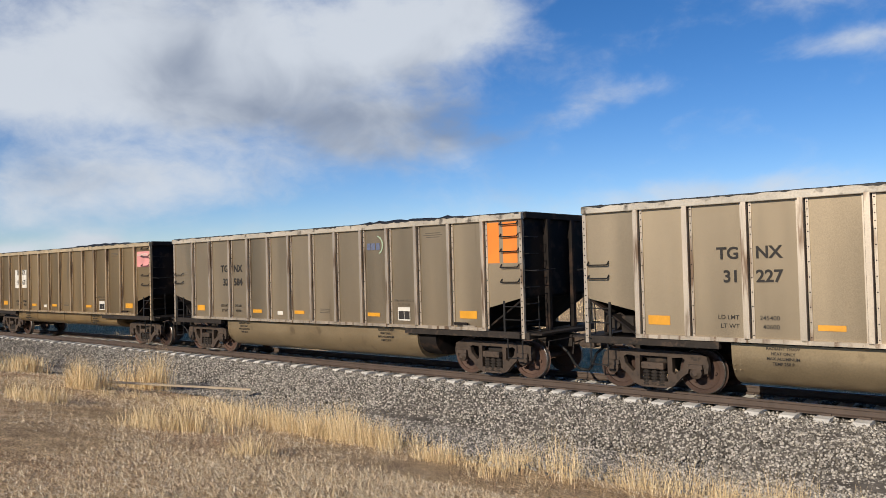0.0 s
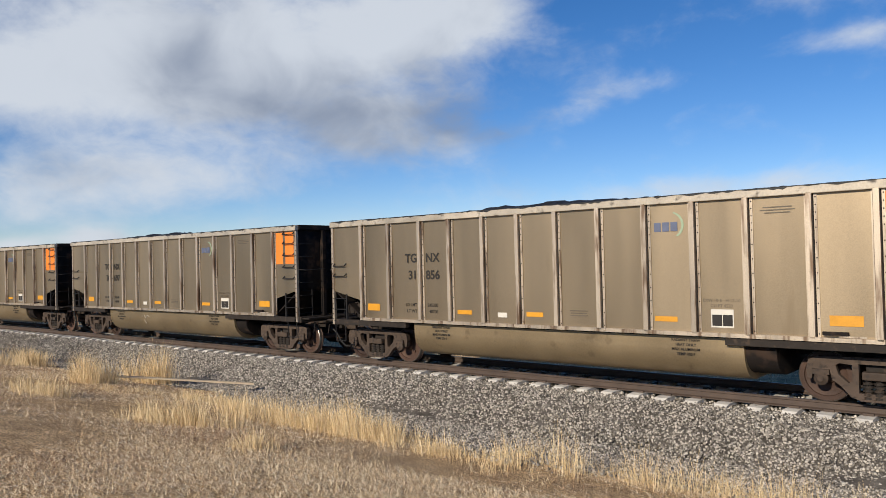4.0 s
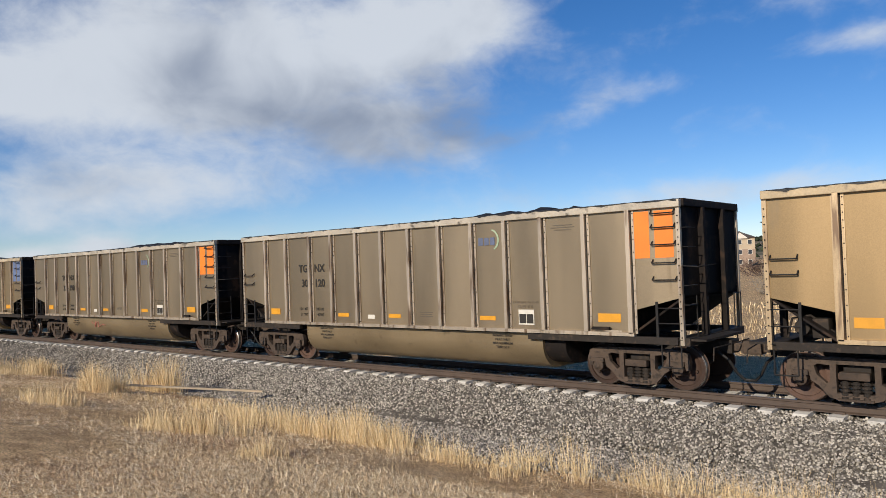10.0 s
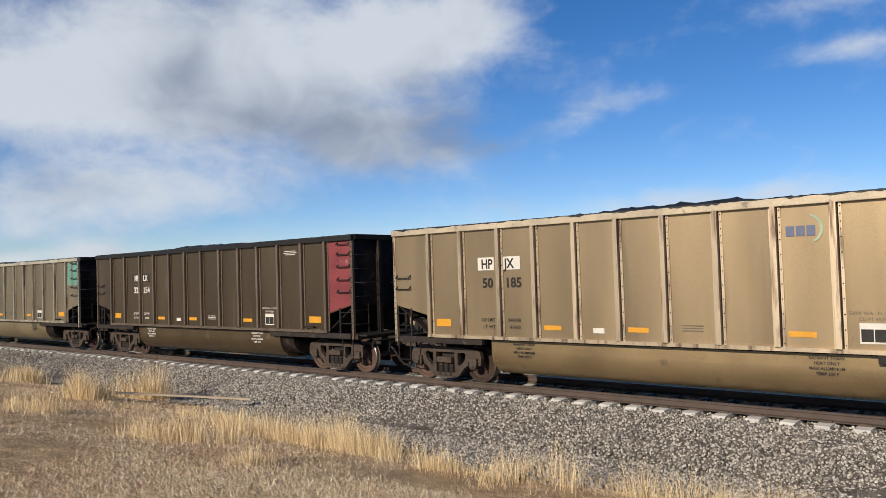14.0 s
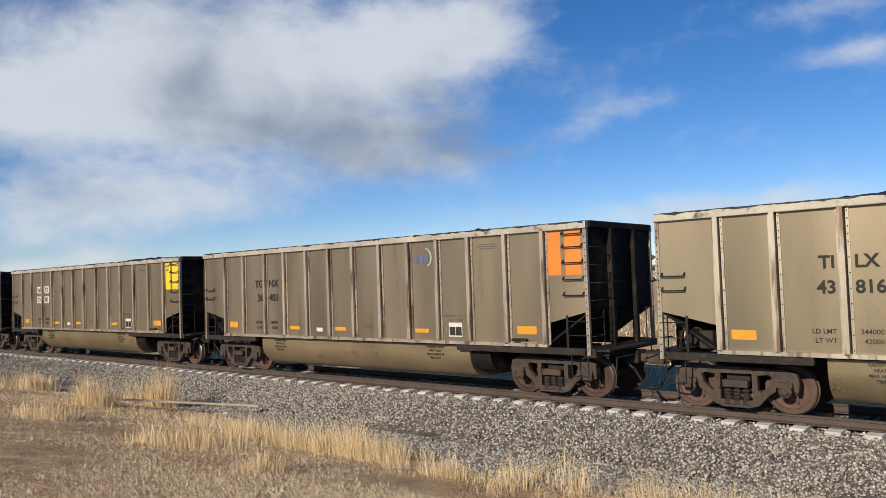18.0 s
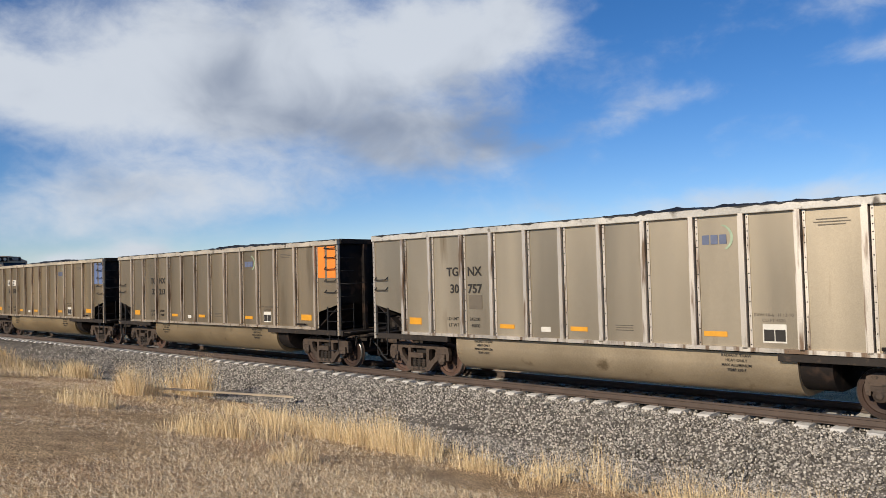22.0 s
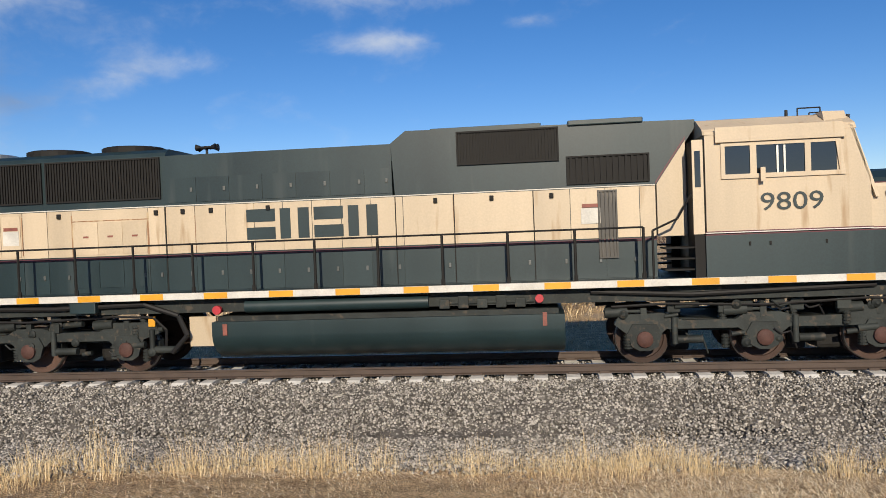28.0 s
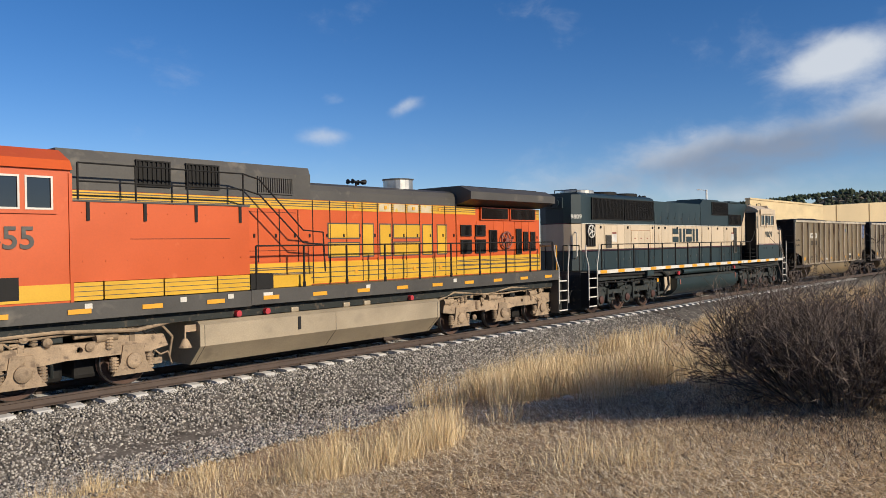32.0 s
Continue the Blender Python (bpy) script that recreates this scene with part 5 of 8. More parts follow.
def coupler_gear(parent, xe, e):
    bm = bmesh.new()
    bx(bm, min(xe, xe + e * 0.7), max(xe, xe + e * 0.7), -0.1, 0.1, 0.75, 0.95, 0.02)
    bx(bm, min(xe + e * 0.55, xe + e * 0.85), max(xe + e * 0.55, xe + e * 0.85), -0.17, 0.15, 0.70, 1.0, 0.05)
    part("coupler", bm, TRUCK, parent)
    for k, y in enumerate((-0.85, -0.62, -0.45, 0.45, 0.7)):
        pipe(bm := bmesh.new(), [(xe, y, 1.0), (xe + e * 0.22, y, 0.9), (xe + e * 0.34, y * 0.9, 0.55), (xe + e * 0.52, y * 0.8, 0.42), (xe + e * 0.7, y * 0.72, 0.6)], 0.028, 6)
        part("air_hose", bm, BLACK, parent)
    part("pilot_plate", bx(bmesh.new(), min(xe - e * 0.12, xe), max(xe - e * 0.12, xe), -1.3, 1.3, 0.22, 1.5, 0.02), L_TRUCK, parent)


def fan(parent, x, z, r, material):
    bm = bmesh.new()
    segs = 24
    for (r0, z0), (r1, z1) in zip(((r, 0), (r, 0.14), (r - 0.05, 0.16)), ((r, 0.14), (r - 0.05, 0.16), (r - 0.06, 0.04))):
        a = [bm.verts.new((x + r0 * math.cos(2 * math.pi * i / segs), r0 * math.sin(2 * math.pi * i / segs), z + z0)) for i in range(segs)]
        b = [bm.verts.new((x + r1 * math.cos(2 * math.pi * i / segs), r1 * math.sin(2 * math.pi * i / segs), z + z1)) for i in range(segs)]
        for i in range(segs):
            bm.faces.new((a[i], a[(i + 1) % segs], b[(i + 1) % segs], b[i]))
    for k in range(10):
        a = math.pi * k / 10
        rod(bm, (x - (r - 0.06) * math.cos(a), -(r - 0.06) * math.sin(a), z + 0.15), (x + (r - 0.06) * math.cos(a), (r - 0.06) * math.sin(a), z + 0.15), 0.008, 4)
    part("radiator_fan", bm, material, parent)


def horn(parent, x, z):
    bm = bmesh.new()
    rod(bm, (x, 0, z), (x, 0, z + 0.16), 0.03, 8)
    for dx, dy in ((0.24, -0.1), (0.26, 0.0), (-0.22, 0.1), (0.2, 0.14), (-0.2, -0.08)):
        rod(bm, (x, dy, z + 0.18), (x + dx * 0.6, dy, z + 0.18), 0.025, 8)
        rod(bm, (x + dx * 0.6, dy, z + 0.18), (x + dx, dy, z + 0.18), 0.03, 10, 0.075)
    part("air_horn", bm, BLACK, parent, smooth=True)


def block_emblem(parent, x0, z0, w, h, gap, y, material, edge=None):
    """Four pairs of plain slabs, lying and standing by turns, in the place of the painted emblem."""
    for k in range(4):
        a = x0 + k * (w + gap)
        if k % 2:
            slabs = [(a, a + w * 0.36, z0, z0 + h), (a + w * 0.62, a + w, z0, z0 + h)]
        else:
            slabs = [(a, a + w, z0, z0 + h * 0.40), (a, a + w, z0 + h * 0.58, z0 + h)]
        for xa, xb, za, zb in slabs:
            if edge:
                d = 0.035
                part("emblem_edge", plate(bmesh.new(), [(xa - d, za - d), (xb + d, za - d), (xb + d, zb + d), (xa - d, zb + d)], [], y - 0.002, y), edge, parent)
            part("emblem_block", plate(bmesh.new(), [(xa, za), (xb, za), (xb, zb), (xa, zb)], [], y - 0.006, y - 0.002), material, parent, "plain painted block of the emblem")


# ---- the green and cream engine ----
def green_engine():
    lo = new("locomotive")
    HY = -0.92
    # underframe and walkway
    part("underframe", bx(bmesh.new(), -10.0, 10.75, -1.3, 1.3, 1.25, 1.55), L_TRUCK, lo)
    part("walkway", bx(bmesh.new(), -10.1, 10.1, -1.54, 1.54, 1.56, 1.655), L_GREEN, lo)
    for s in (-1, 1):
        part("sill_stripe", bx(bmesh.new(), -10.05, 9.92, s * 1.55 - 0.012, s * 1.55 + 0.012, 1.535, 1.665), L_WHITE, lo, "white edge stripe")
        for k in range(15):
            x = -9.85 + k * 1.32
            if x + 0.5 < 10.0:
                part("amber_block", bx(bmesh.new(), x, x + 0.48, s * 1.564 - 0.003, s * 1.564 + 0.003, 1.54, 1.66), L_AMBER, lo, "amber reflective block")
    # hood body under the doors
    core = bmesh.new()
    bx(core, -10.1, 5.5, HY, -HY, 1.655, 3.43)
    bx(core, -10.1, 0.45, HY, -HY, 3.43, 4.44)
    part("hood", core, L_GREEN, lo)
    bm = bmesh.new()
    bar(bm, [(-0.92, 4.40), (-0.86, 4.52), (-0.7, 4.60), (0.7, 4.60), (0.86, 4.52), (0.92, 4.40)], -10.1, -4.25)
    part("radiator_roof", bm, L_GREEN, lo)
    bm = bmesh.new()
    bar(bm, [(-0.92, 4.10), (-0.80, 4.34), (-0.66, 4.47), (0.66, 4.47), (0.80, 4.34), (0.92, 4.10)], -4.25, 0.5)
    part("engine_roof", bm, L_GREEN, lo)
    bm = bmesh.new()
    prism(bm, [(0.5, 3.43), (5.55, 3.43), (6.25, 4.45), (6.25, 4.60), (0.75, 4.68), (0.45, 4.45)], -0.93, 0.93)
    part("equipment_bay", bm, L_GREEN, lo)
    bx(bm := bmesh.new(), 3.9, 5.3, -0.98, 0.98, 4.60, 4.70, 0.02)
    part("roof_hatch", bm, L_GREEN, lo)
    bx(bm := bmesh.new(), 1.2, 3.4, -0.6, 0.6, 4.66, 4.74, 0.02)
    part("roof_hatch", bm, L_GREEN, lo)
    # doors: cream above, green below, green upper engine doors
    cuts = [-10.1, -9.85, -9.0, -8.5, -7.46, -6.9, -6.35, -4.66, -4.3, -3.65, -3.0, -2.4, -1.8, -1.2, -0.6, 0.0, 0.65, 1.65, 3.2, 3.9, 4.55, 5.2, 5.5]
    for s in (-1, 1):
        door_row(cuts, 2.43, 3.40, s * 0.92, L_CREAM, lo, latch=False)
        door_row(cuts, 1.67, 2.36, s * 0.92, L_GREEN, lo)
        door_row([-8.46, -7.95, -7.50], 2.47, 3.34, s * 0.934, L_CREAM, lo, "filter_door", False)
        door_row([-6.31, -5.77, -5.23, -4.70], 2.47, 3.14, s * 0.934, L_CREAM, lo, "filter_door", False)
        door_row([-6.31, -5.77, -5.23, -4.70], 1.78, 2.33, s * 0.934, L_GREEN, lo, "filter_door", False)
        for xa, xb, za, zb in ((-6.36, -6.33, 2.44, 3.30), (-4.69, -4.65, 2.44, 3.30), (-6.36, -4.65, 3.16, 3.18), (-7.48, -7.46, 2.5, 3.3), (-3.66, -3.645, 2.5, 3.2), (1.64, 1.66, 2.6, 3.35), (-2.41, -2.395, 3.0, 3.38), (3.19, 3.21, 2.5, 3.38)):
            part("rust_streak", bx(bmesh.new(), xa, xb, s * 0.936 - 0.002, s * 0.936 + 0.002, za, zb), L_STAIN, lo, "rust-stained panel edge")
        for x in (-8.75, -6.62, -4.48, -3.9, -3.3, -2.1, 1.3, 2.4, 3.55):
            part("lifting_eye", bx(bmesh.new(), x - 0.04, x + 0.04, s * 0.955 - 0.02, s * 0.955 + 0.02, 3.24, 3.34, 0.01), GRILLE, lo)
        for x in (-6.04, -5.5, -4.96):
            part("door_tag", bx(bmesh.new(), x - 0.06, x + 0.06, s * 0.949 - 0.001, s * 0.949 + 0.003, 2.82, 2.86), RUST_CAP, lo)
        seams((-4.28, 0.5, 1.66, 3.2), 1.67, 3.4, s * 0.922, lo, 0.02)
        door_row([-4.25, -3.6, -2.9, -2.2, -1.5, -0.8, -0.1, 0.45], 3.47, 3.98, s * 0.92, L_GREEN, lo, "engine_door")
        for z in (2.365, 2.395):
            part("pin_line", bx(bmesh.new(), -10.1, 5.5, s * 0.937 - 0.003, s * 0.937 + 0.003, z, z + 0.018), L_MAROON, lo)
        part("pin_line", bx(bmesh.new(), -10.1, 5.5, s * 0.937 - 0.003, s * 0.937 + 0.003, 3.405, 3.425), L_WHITE, lo)
        louvre("radiator_grille", -9.38, -6.97, 3.57, 4.42, s * 0.92, lo)
        louvre("radiator_grille", -6.88, -4.36, 3.57, 4.42, s * 0.92, lo)
        louvre("intake_grille", 1.75, 3.72, 3.95, 4.60, s * 0.93, lo)
        louvre("blower_grille", 3.85, 5.40, 3.48, 4.02, s * 0.93, lo, pitch=0.11)
        louvre("door_grille", 4.42, 4.78, 2.05, 3.35, s * 0.934, lo, L_GREY, 0.07)
        louvre("door_grille", -8.40, -8.0, 2.48, 2.98, s * 0.949, lo, L_GREY, 0.07)
    for x, m in ((-8.9, STEEL), (-7.15, GRILLE), (-5.4, GRILLE)):
        fan(lo, x, 4.58, 0.66, m)
    horn(lo, -3.75, 4.5)
    bm = bmesh.new()
    bx(bm, -9.75, -9.72, -0.5, 0.5, 4.72, 4.75)
    for y in (-0.5, 0.5):
        rod(bm, (-9.73, y, 4.58), (-9.73, y, 4.74), 0.015, 6)
    part("roof_bar", bm, BLACK, lo)
    # painted blocks, numbers, notices
    block_emblem(lo, -2.56, 2.66, 0.60, 0.61, 0.10, -0.936, L_GREEN)
    letters("engine_number", "9809", 0.33, 7.75, -1.568, 2.84, L_GREEN, lo, "CENTER", 0.0, 1.22)
    ob = letters("engine_number", "9809", 0.165, 0, 0, 0, L_WHITE, lo, "CENTER", 0.004)
    ob.matrix_local = pose(-10.264, -0.818, 3.60, 0, 0, -34.5)
    for x in (-7.9, 4.1):
        decal("notice_plate", x, x + 0.36, 2.72, 3.02, -0.952, L_WHITE, lo, "pale warning notice")
        decal("notice_plate", x + 0.02, x + 0.34, 3.03, 3.10, -0.952, RUST_CAP, lo, "red warning heading")
    # hand brake wheel
    bm = bmesh.new()
    for k in range(20):
        a, b = 2 * math.pi * k / 20, 2 * math.pi * (k + 1) / 20
        rod(bm, (-9.5 + 0.23 * math.cos(a), -1.0, 3.12 + 0.23 * math.sin(a)), (-9.5 + 0.23 * math.cos(b), -1.0, 3.12 + 0.23 * math.sin(b)), 0.028, 6)
    for k in range(5):
        a = 2 * math.pi * k / 5
        rod(bm, (-9.5, -1.0, 3.12), (-9.5 + 0.23 * math.cos(a), -1.0, 3.12 + 0.23 * math.sin(a)), 0.024, 6)
    rod(bm, (-9.5, -0.93, 3.12), (-9.5, -1.03, 3.12), 0.07, 10)
    part("hand_brake_wheel", bm, L_WHITE, lo, "white hand brake wheel")
    louvre("hand_brake_recess", -9.82, -9.18, 2.55, 3.40, -0.934, lo, GRILLE, 0.2)
    # rear end: cream and green bands, lights, number box
    for z0, z1, m in ((1.66, 2.38, L_GREEN), (2.41, 3.405, L_CREAM), (3.44, 4.5, L_GREEN)):
        bm = bmesh.new()
        plan = [(-10.1, -0.92), (-10.42, -0.70), (-10.5, -0.4), (-10.5, 0.4), (-10.42, 0.70), (-10.1, 0.92)]
        low, top = ([bm.verts.new((x, y, z)) for x, y in plan] for z in (z0, z1))
        bm.faces.new(low)
        bm.faces.new(top[::-1])
        for i in range(6):
            bm.faces.new((low[i], top[i], top[(i + 1) % 6], low[(i + 1) % 6]))
        bmesh.ops.recalc_face_normals(bm, faces=bm.faces)
        part("hood_end", bm, m, lo)
    for z, m in ((2.38, L_MAROON), (3.405, L_MAROON)):
        prism(bm := bmesh.new(), [(-10.48, z), (-10.1, z), (-10.1, z + 0.035), (-10.48, z + 0.035)], -0.5, 0.5)
        part("pin_line", bm, m, lo)
    bm = bmesh.new()
    for y in (-0.16, 0.16):
        rod(bm, (-10.5, y, 4.2), (-10.62, y, 4.2), 0.12, 14)
    bx(bm, -10.56, -10.5, -0.4, 0.4, 4.0, 4.4, 0.02)
    part("rear_light", bm, L_GREEN, lo)
    pipe(bm := bmesh.new(), [(-10.3, -0.78, 3.1), (-10.38, -0.9, 3.05), (-10.38, -0.9, 2.2), (-10.3, -0.78, 2.1)], 0.02, 6)
    part("grab_rail", bm, L_WHITE, lo)
    # the cab
    bm = bmesh.new()
    prism(bm, [(6.28, 2.46), (9.08, 2.46), (9.08, 3.34), (8.80, 4.28), (6.28, 4.28)], -1.55, 1.55)
    part("cab", bm, L_CREAM, lo)
    bx(bm := bmesh.new(), 6.26, 9.10, -1.556, 1.556, 1.665, 2.42)
    part("cab_base", bm, L_GREEN, lo)
    for z, m in ((2.42, L_MAROON), (2.455, L_WHITE), (2.475, L_MAROON)):
        bx(bm := bmesh.new(), 6.255, 9.105, -1.56, 1.56, z, z + 0.018)
        part("pin_line", bm, m, lo)
    for x in (7.0, 7.35, 8.3):
        part("latch", bx(bmesh.new(), x, x + 0.035, -1.575, -1.555, 2.22, 2.29, 0.006), GRILLE, lo)
    bm = bmesh.new()
    bar(bm, [(-1.56, 4.22), (-1.48, 4.33), (-1.0, 4.55), (-0.5, 4.62), (0.5, 4.62), (1.0, 4.55), (1.48, 4.33), (1.56, 4.22)], 6.25, 8.86)
    part("cab_roof", bm, L_CREAM, lo)
    for s in (-1, 1):
        bm = bmesh.new()
        t = 0.05
        plate(bm, [(6.55, 3.42), (8.66, 3.42), (8.58, 4.06), (6.55, 4.06)], [[(6.62, 3.50), (7.05, 3.50), (7.05, 4.0), (6.62, 4.0)], [(7.16, 3.50), (7.98, 3.50), (7.98, 4.0), (7.16, 4.0)], [(8.08, 3.50), (8.56, 3.50), (8.50, 4.0), (8.08, 4.0)]], s * 1.55 if s > 0 else -1.585, s * 1.585 if s > 0 else -1.55)
        fr = part("cab_window", bm, L_CREAM, lo)
        for a, b in ((6.62, 7.05), (7.16, 7.98), (8.08, 8.52)):
            part("pane", bx(bmesh.new(), a, b, s * 1.556 - 0.004, s * 1.556 + 0.004, 3.50, 4.0), CAB_GLASS, fr)
        for x in (7.5, 7.62):
            part("sash_bar", bx(bmesh.new(), x, x + 0.035, s * 1.575 - 0.01, s * 1.575 + 0.01, 3.5, 3.98), STEEL, fr)
        bm = bmesh.new()
        prism(bm, [(6.45, 4.07), (8.66, 4.07), (8.60, 4.34), (6.45, 4.34)], s * 1.60 if s > 0 else -1.63, s * 1.63 if s > 0 else -1.60)
        part("sun_visor", bm, L_CREAM, lo)
        prism(bm := bmesh.new(), [(5.52, 2.43), (6.06, 2.43), (6.06, 4.22), (5.52, 3.42)], s * 0.934 if s > 0 else -0.945, s * 0.945 if s > 0 else -0.934)
        part("slanted_panel", bm, L_CREAM, lo)
        prism(bm := bmesh.new(), [(5.50, 3.42), (6.06, 4.24), (6.06, 4.29), (5.50, 3.47)], s * 0.946 if s > 0 else -0.950, s * 0.950 if s > 0 else -0.946)
        part("pin_line", bm, L_MAROON, lo)
        # solid black block stands for the shade inside the doorway
        bx(bm := bmesh.new(), 6.08, 6.27, s * 1.2 - 0.3, s * 1.2 + 0.3, 1.66, 4.15)
        part("door_recess", bm, GRILLE, lo)
        pipe(bm := bmesh.new(), [(5.35, s * 1.4, 1.66), (5.35, s * 1.4, 2.55), (5.8, s * 1.4, 2.75), (6.05, s * 1.45, 3.2), (6.25, s * 1.5, 3.2)], 0.022, 6)
        part("grab_rail", bm, GRILLE, lo)
        bx(bm := bmesh.new(), 7.2, 7.28, s * 1.66 - 0.02, s * 1.66 + 0.02, 3.35, 3.6)
        part("mirror", bm, L_CREAM, lo)
        # rear cab door, recessed by the steps up
        bx(bm := bmesh.new(), 6.06, 6.25, s * 1.51 - 0.02, s * 1.51 + 0.02, 2.45, 4.15)
        part("cab_door", bm, L_CREAM, lo)
        bx(bm := bmesh.new(), 6.1, 6.2, s * 1.535 - 0.006, s * 1.535 + 0.006, 3.3, 3.95)
        part("door_pane", bm, CAB_GLASS, lo)
        for k in range(3):
            bx(bm := bmesh.new(), 5.55, 6.2, s * 1.2 - 0.25, s * 1.2 + 0.25, 1.8 + k * 0.2, 1.83 + k * 0.2)
            part("cab_step", bm, GRILLE, lo)
    # windscreen in two slanted halves, number boards, roof gear
    def front(y, z, out=0.0):
        """A place on the raked cab front, which juts towards its middle."""
        return Vector((9.08 - 0.30 * (z - 3.34) / 0.94 + 0.20 * (1 - abs(y) / 1.55) + out, y, z))

    def raked(y0, y1, z0, z1, out):
        bm = bmesh.new()
        rows = [[bm.verts.new(front(y, z, o)) for y, z in ((y0, z0), (y1, z0), (y1, z1), (y0, z1))] for o in (out, out - 0.06)]
        bm.faces.new(rows[0])
        bm.faces.new(rows[1][::-1])
        for i in range(4):
            bm.faces.new((rows[0][i], rows[1][i], rows[1][(i + 1) % 4], rows[0][(i + 1) % 4]))
        return bm
    for s in (-1, 1):
        part("cab_front", raked(s * 1.55, 0, 3.0, 4.30, 0.03), L_CREAM, lo)
        fr = part("windscreen_frame", raked(s * 1.45, s * 0.10, 3.40, 4.20, 0.036), GRILLE, lo)
        part("windscreen", raked(s * 1.40, s * 0.15, 3.44, 4.16, 0.042), CAB_GLASS, fr)
        part("wiper", rod(bmesh.new(), front(s * 0.8, 4.20, 0.07), front(s * 0.45, 3.80, 0.07), 0.012, 5), BLACK, fr)
    bm = bmesh.new()
    pts = ((8.40, 1.40), (8.86, 1.30), (9.08, 0.42), (9.08, -0.42), (8.86, -1.30), (8.40, -1.40))
    low, top = [bm.verts.new((x, y, 4.26)) for x, y in pts], [bm.verts.new((x - 0.05 * (x > 8.5), y * 0.9, 4.58)) for x, y in pts]
    bm.faces.new(low)
    bm.faces.new(top[::-1])
    for i in range(6):
        bm.faces.new((low[i], top[i], top[(i + 1) % 6], low[(i + 1) % 6]))
    part("number_box", bm, L_CREAM, lo)
    for s in (-1, 1):
        turn = pose(8.985, s * 0.80, 4.42, 0, 0, 90 + s * 14)
        board = part("number_board", bx(bmesh.new(), -0.36, 0.36, -0.02, 0.04, -0.10, 0.10, 0.01), BLACK, lo)
        board.matrix_local = turn
        ob = letters("engine_number", "9809", 0.15, 0, 0, 0, L_WHITE, board, "CENTER", 0.004)
        ob.matrix_local = pose(0, -0.024, -0.075)
    bm = bmesh.new()
    bx(bm, 9.0, 9.10, -0.34, 0.34, 4.26, 4.56, 0.03)
    for y in (-0.15, 0.15):
        rod(bm, (9.08, y, 4.41), (9.20, y, 4.41), 0.12, 14)
    part("headlight", bm, GRILLE, lo)
    for y in (-0.15, 0.15):
        part("headlight_lens", rod(bmesh.new(), (9.20, y, 4.41), (9.205, y, 4.41), 0.09, 14), STEEL, lo)
    for x, y in ((8.3, -0.9), (8.75, -0.2), (6.9, 0.3)):
        pipe(bm := bmesh.new(), [(x - 0.2, y, 4.56), (x - 0.2, y, 4.70), (x + 0.2, y, 4.70), (x + 0.2, y, 4.56)], 0.014, 6)
        part("roof_antenna", bm, BLACK, lo)
    rod(bm := bmesh.new(), (7.9, -0.9, 4.5), (7.9, -0.9, 4.68), 0.03, 6)
    part("roof_antenna", bm, BLACK, lo)
    # the long broad nose: flat sides, slanted corners, a dark bevelled top
    def ring(z, side, tip):
        """The nose in plan at a height: its half width and its foremost place."""
        half = [(9.06, side), (tip - 0.33, side), (tip - 0.22, side * 0.975), (tip - 0.14, side * 0.90), (tip, side * 0.42)]
        return [Vector((x, -y, z)) for x, y in half] + [Vector((x, y, z)) for x, y in half[::-1]]

    def skin(levels):
        bm = bmesh.new()
        rows = [[bm.verts.new(p) for p in ring(*q)] for q in levels]
        for a, b in zip(rows, rows[1:]):
            for i in range(10):
                bm.faces.new((a[i], a[(i + 1) % 10], b[(i + 1) % 10], b[i]))
        bm.faces.new(rows[0][::-1])
        bm.faces.new(rows[-1])
        return bm
    part("nose", skin(((2.46, 1.48, 10.36), (3.18, 1.46, 10.33), (3.26, 1.44, 10.31))), L_CREAM, lo)
    part("nose_base", skin(((1.66, 1.485, 10.37), (2.42, 1.485, 10.37))), L_GREEN, lo)
    part("nose_top", skin(((3.265, 1.45, 10.32), (3.34, 1.40, 10.30), (3.48, 1.12, 10.20), (3.52, 0.9, 10.05))), L_GREEN, lo)
    for z, m in ((2.42, L_MAROON), (2.442, L_WHITE), (2.46, L_MAROON), (3.245, L_MAROON)):
        part("pin_line", skin(((z, 1.488, 10.374), (z + 0.018, 1.488, 10.374))) if z < 3 else skin(((z, 1.449, 10.319), (z + 0.018, 1.449, 10.319))), m, lo)
    part("nose_front", bx(bmesh.new(), 10.36, 10.385, -0.60, 0.60, 1.68, 3.22, 0.01), L_GREEN, lo, "dark green painted nose front")
    part("nose_door", bx(bmesh.new(), 10.385, 10.405, -0.34, 0.34, 1.75, 3.15, 0.01), GRILLE, lo)
    for s in (-1, 1):
        part("panel_seam", bx(bmesh.new(), 9.62, 9.645, s * 1.488 - 0.004, s * 1.488 + 0.004, 1.7, 3.24), GRILLE, lo)
        part("nose_lamp", bx(bmesh.new(), 9.35, 9.55, s * 1.49 - 0.012, s * 1.49 + 0.012, 3.02, 3.10, 0.01), GRILLE, lo)
        lamp = part("marker_lamp", lathe(bmesh.new(), [(0.13, 0.0), (0.13, -0.04), (0.09, -0.05)], (0, 0, 0), 14), BLACK, lo)
        lamp.matrix_local = pose(10.285, s * 1.0, 3.02, 0, 0, (78 if s < 0 else 102))
        pipe(bm := bmesh.new(), [(9.62, s * 1.5, 1.75), (9.63, s * 1.5, 3.22), (9.75, s * 1.40, 3.38), (9.85, s * 1.1, 3.54)], 0.016, 6)
        part("grab_rail", bm, GRILLE, lo)
        pipe(bm := bmesh.new(), [(10.16, s * 1.48, 1.75), (10.16, s * 1.46, 3.2), (10.12, s * 1.36, 3.42), (10.05, s * 1.0, 3.54)], 0.018, 6)
        part("grab_rail", bm, GRILLE, lo)
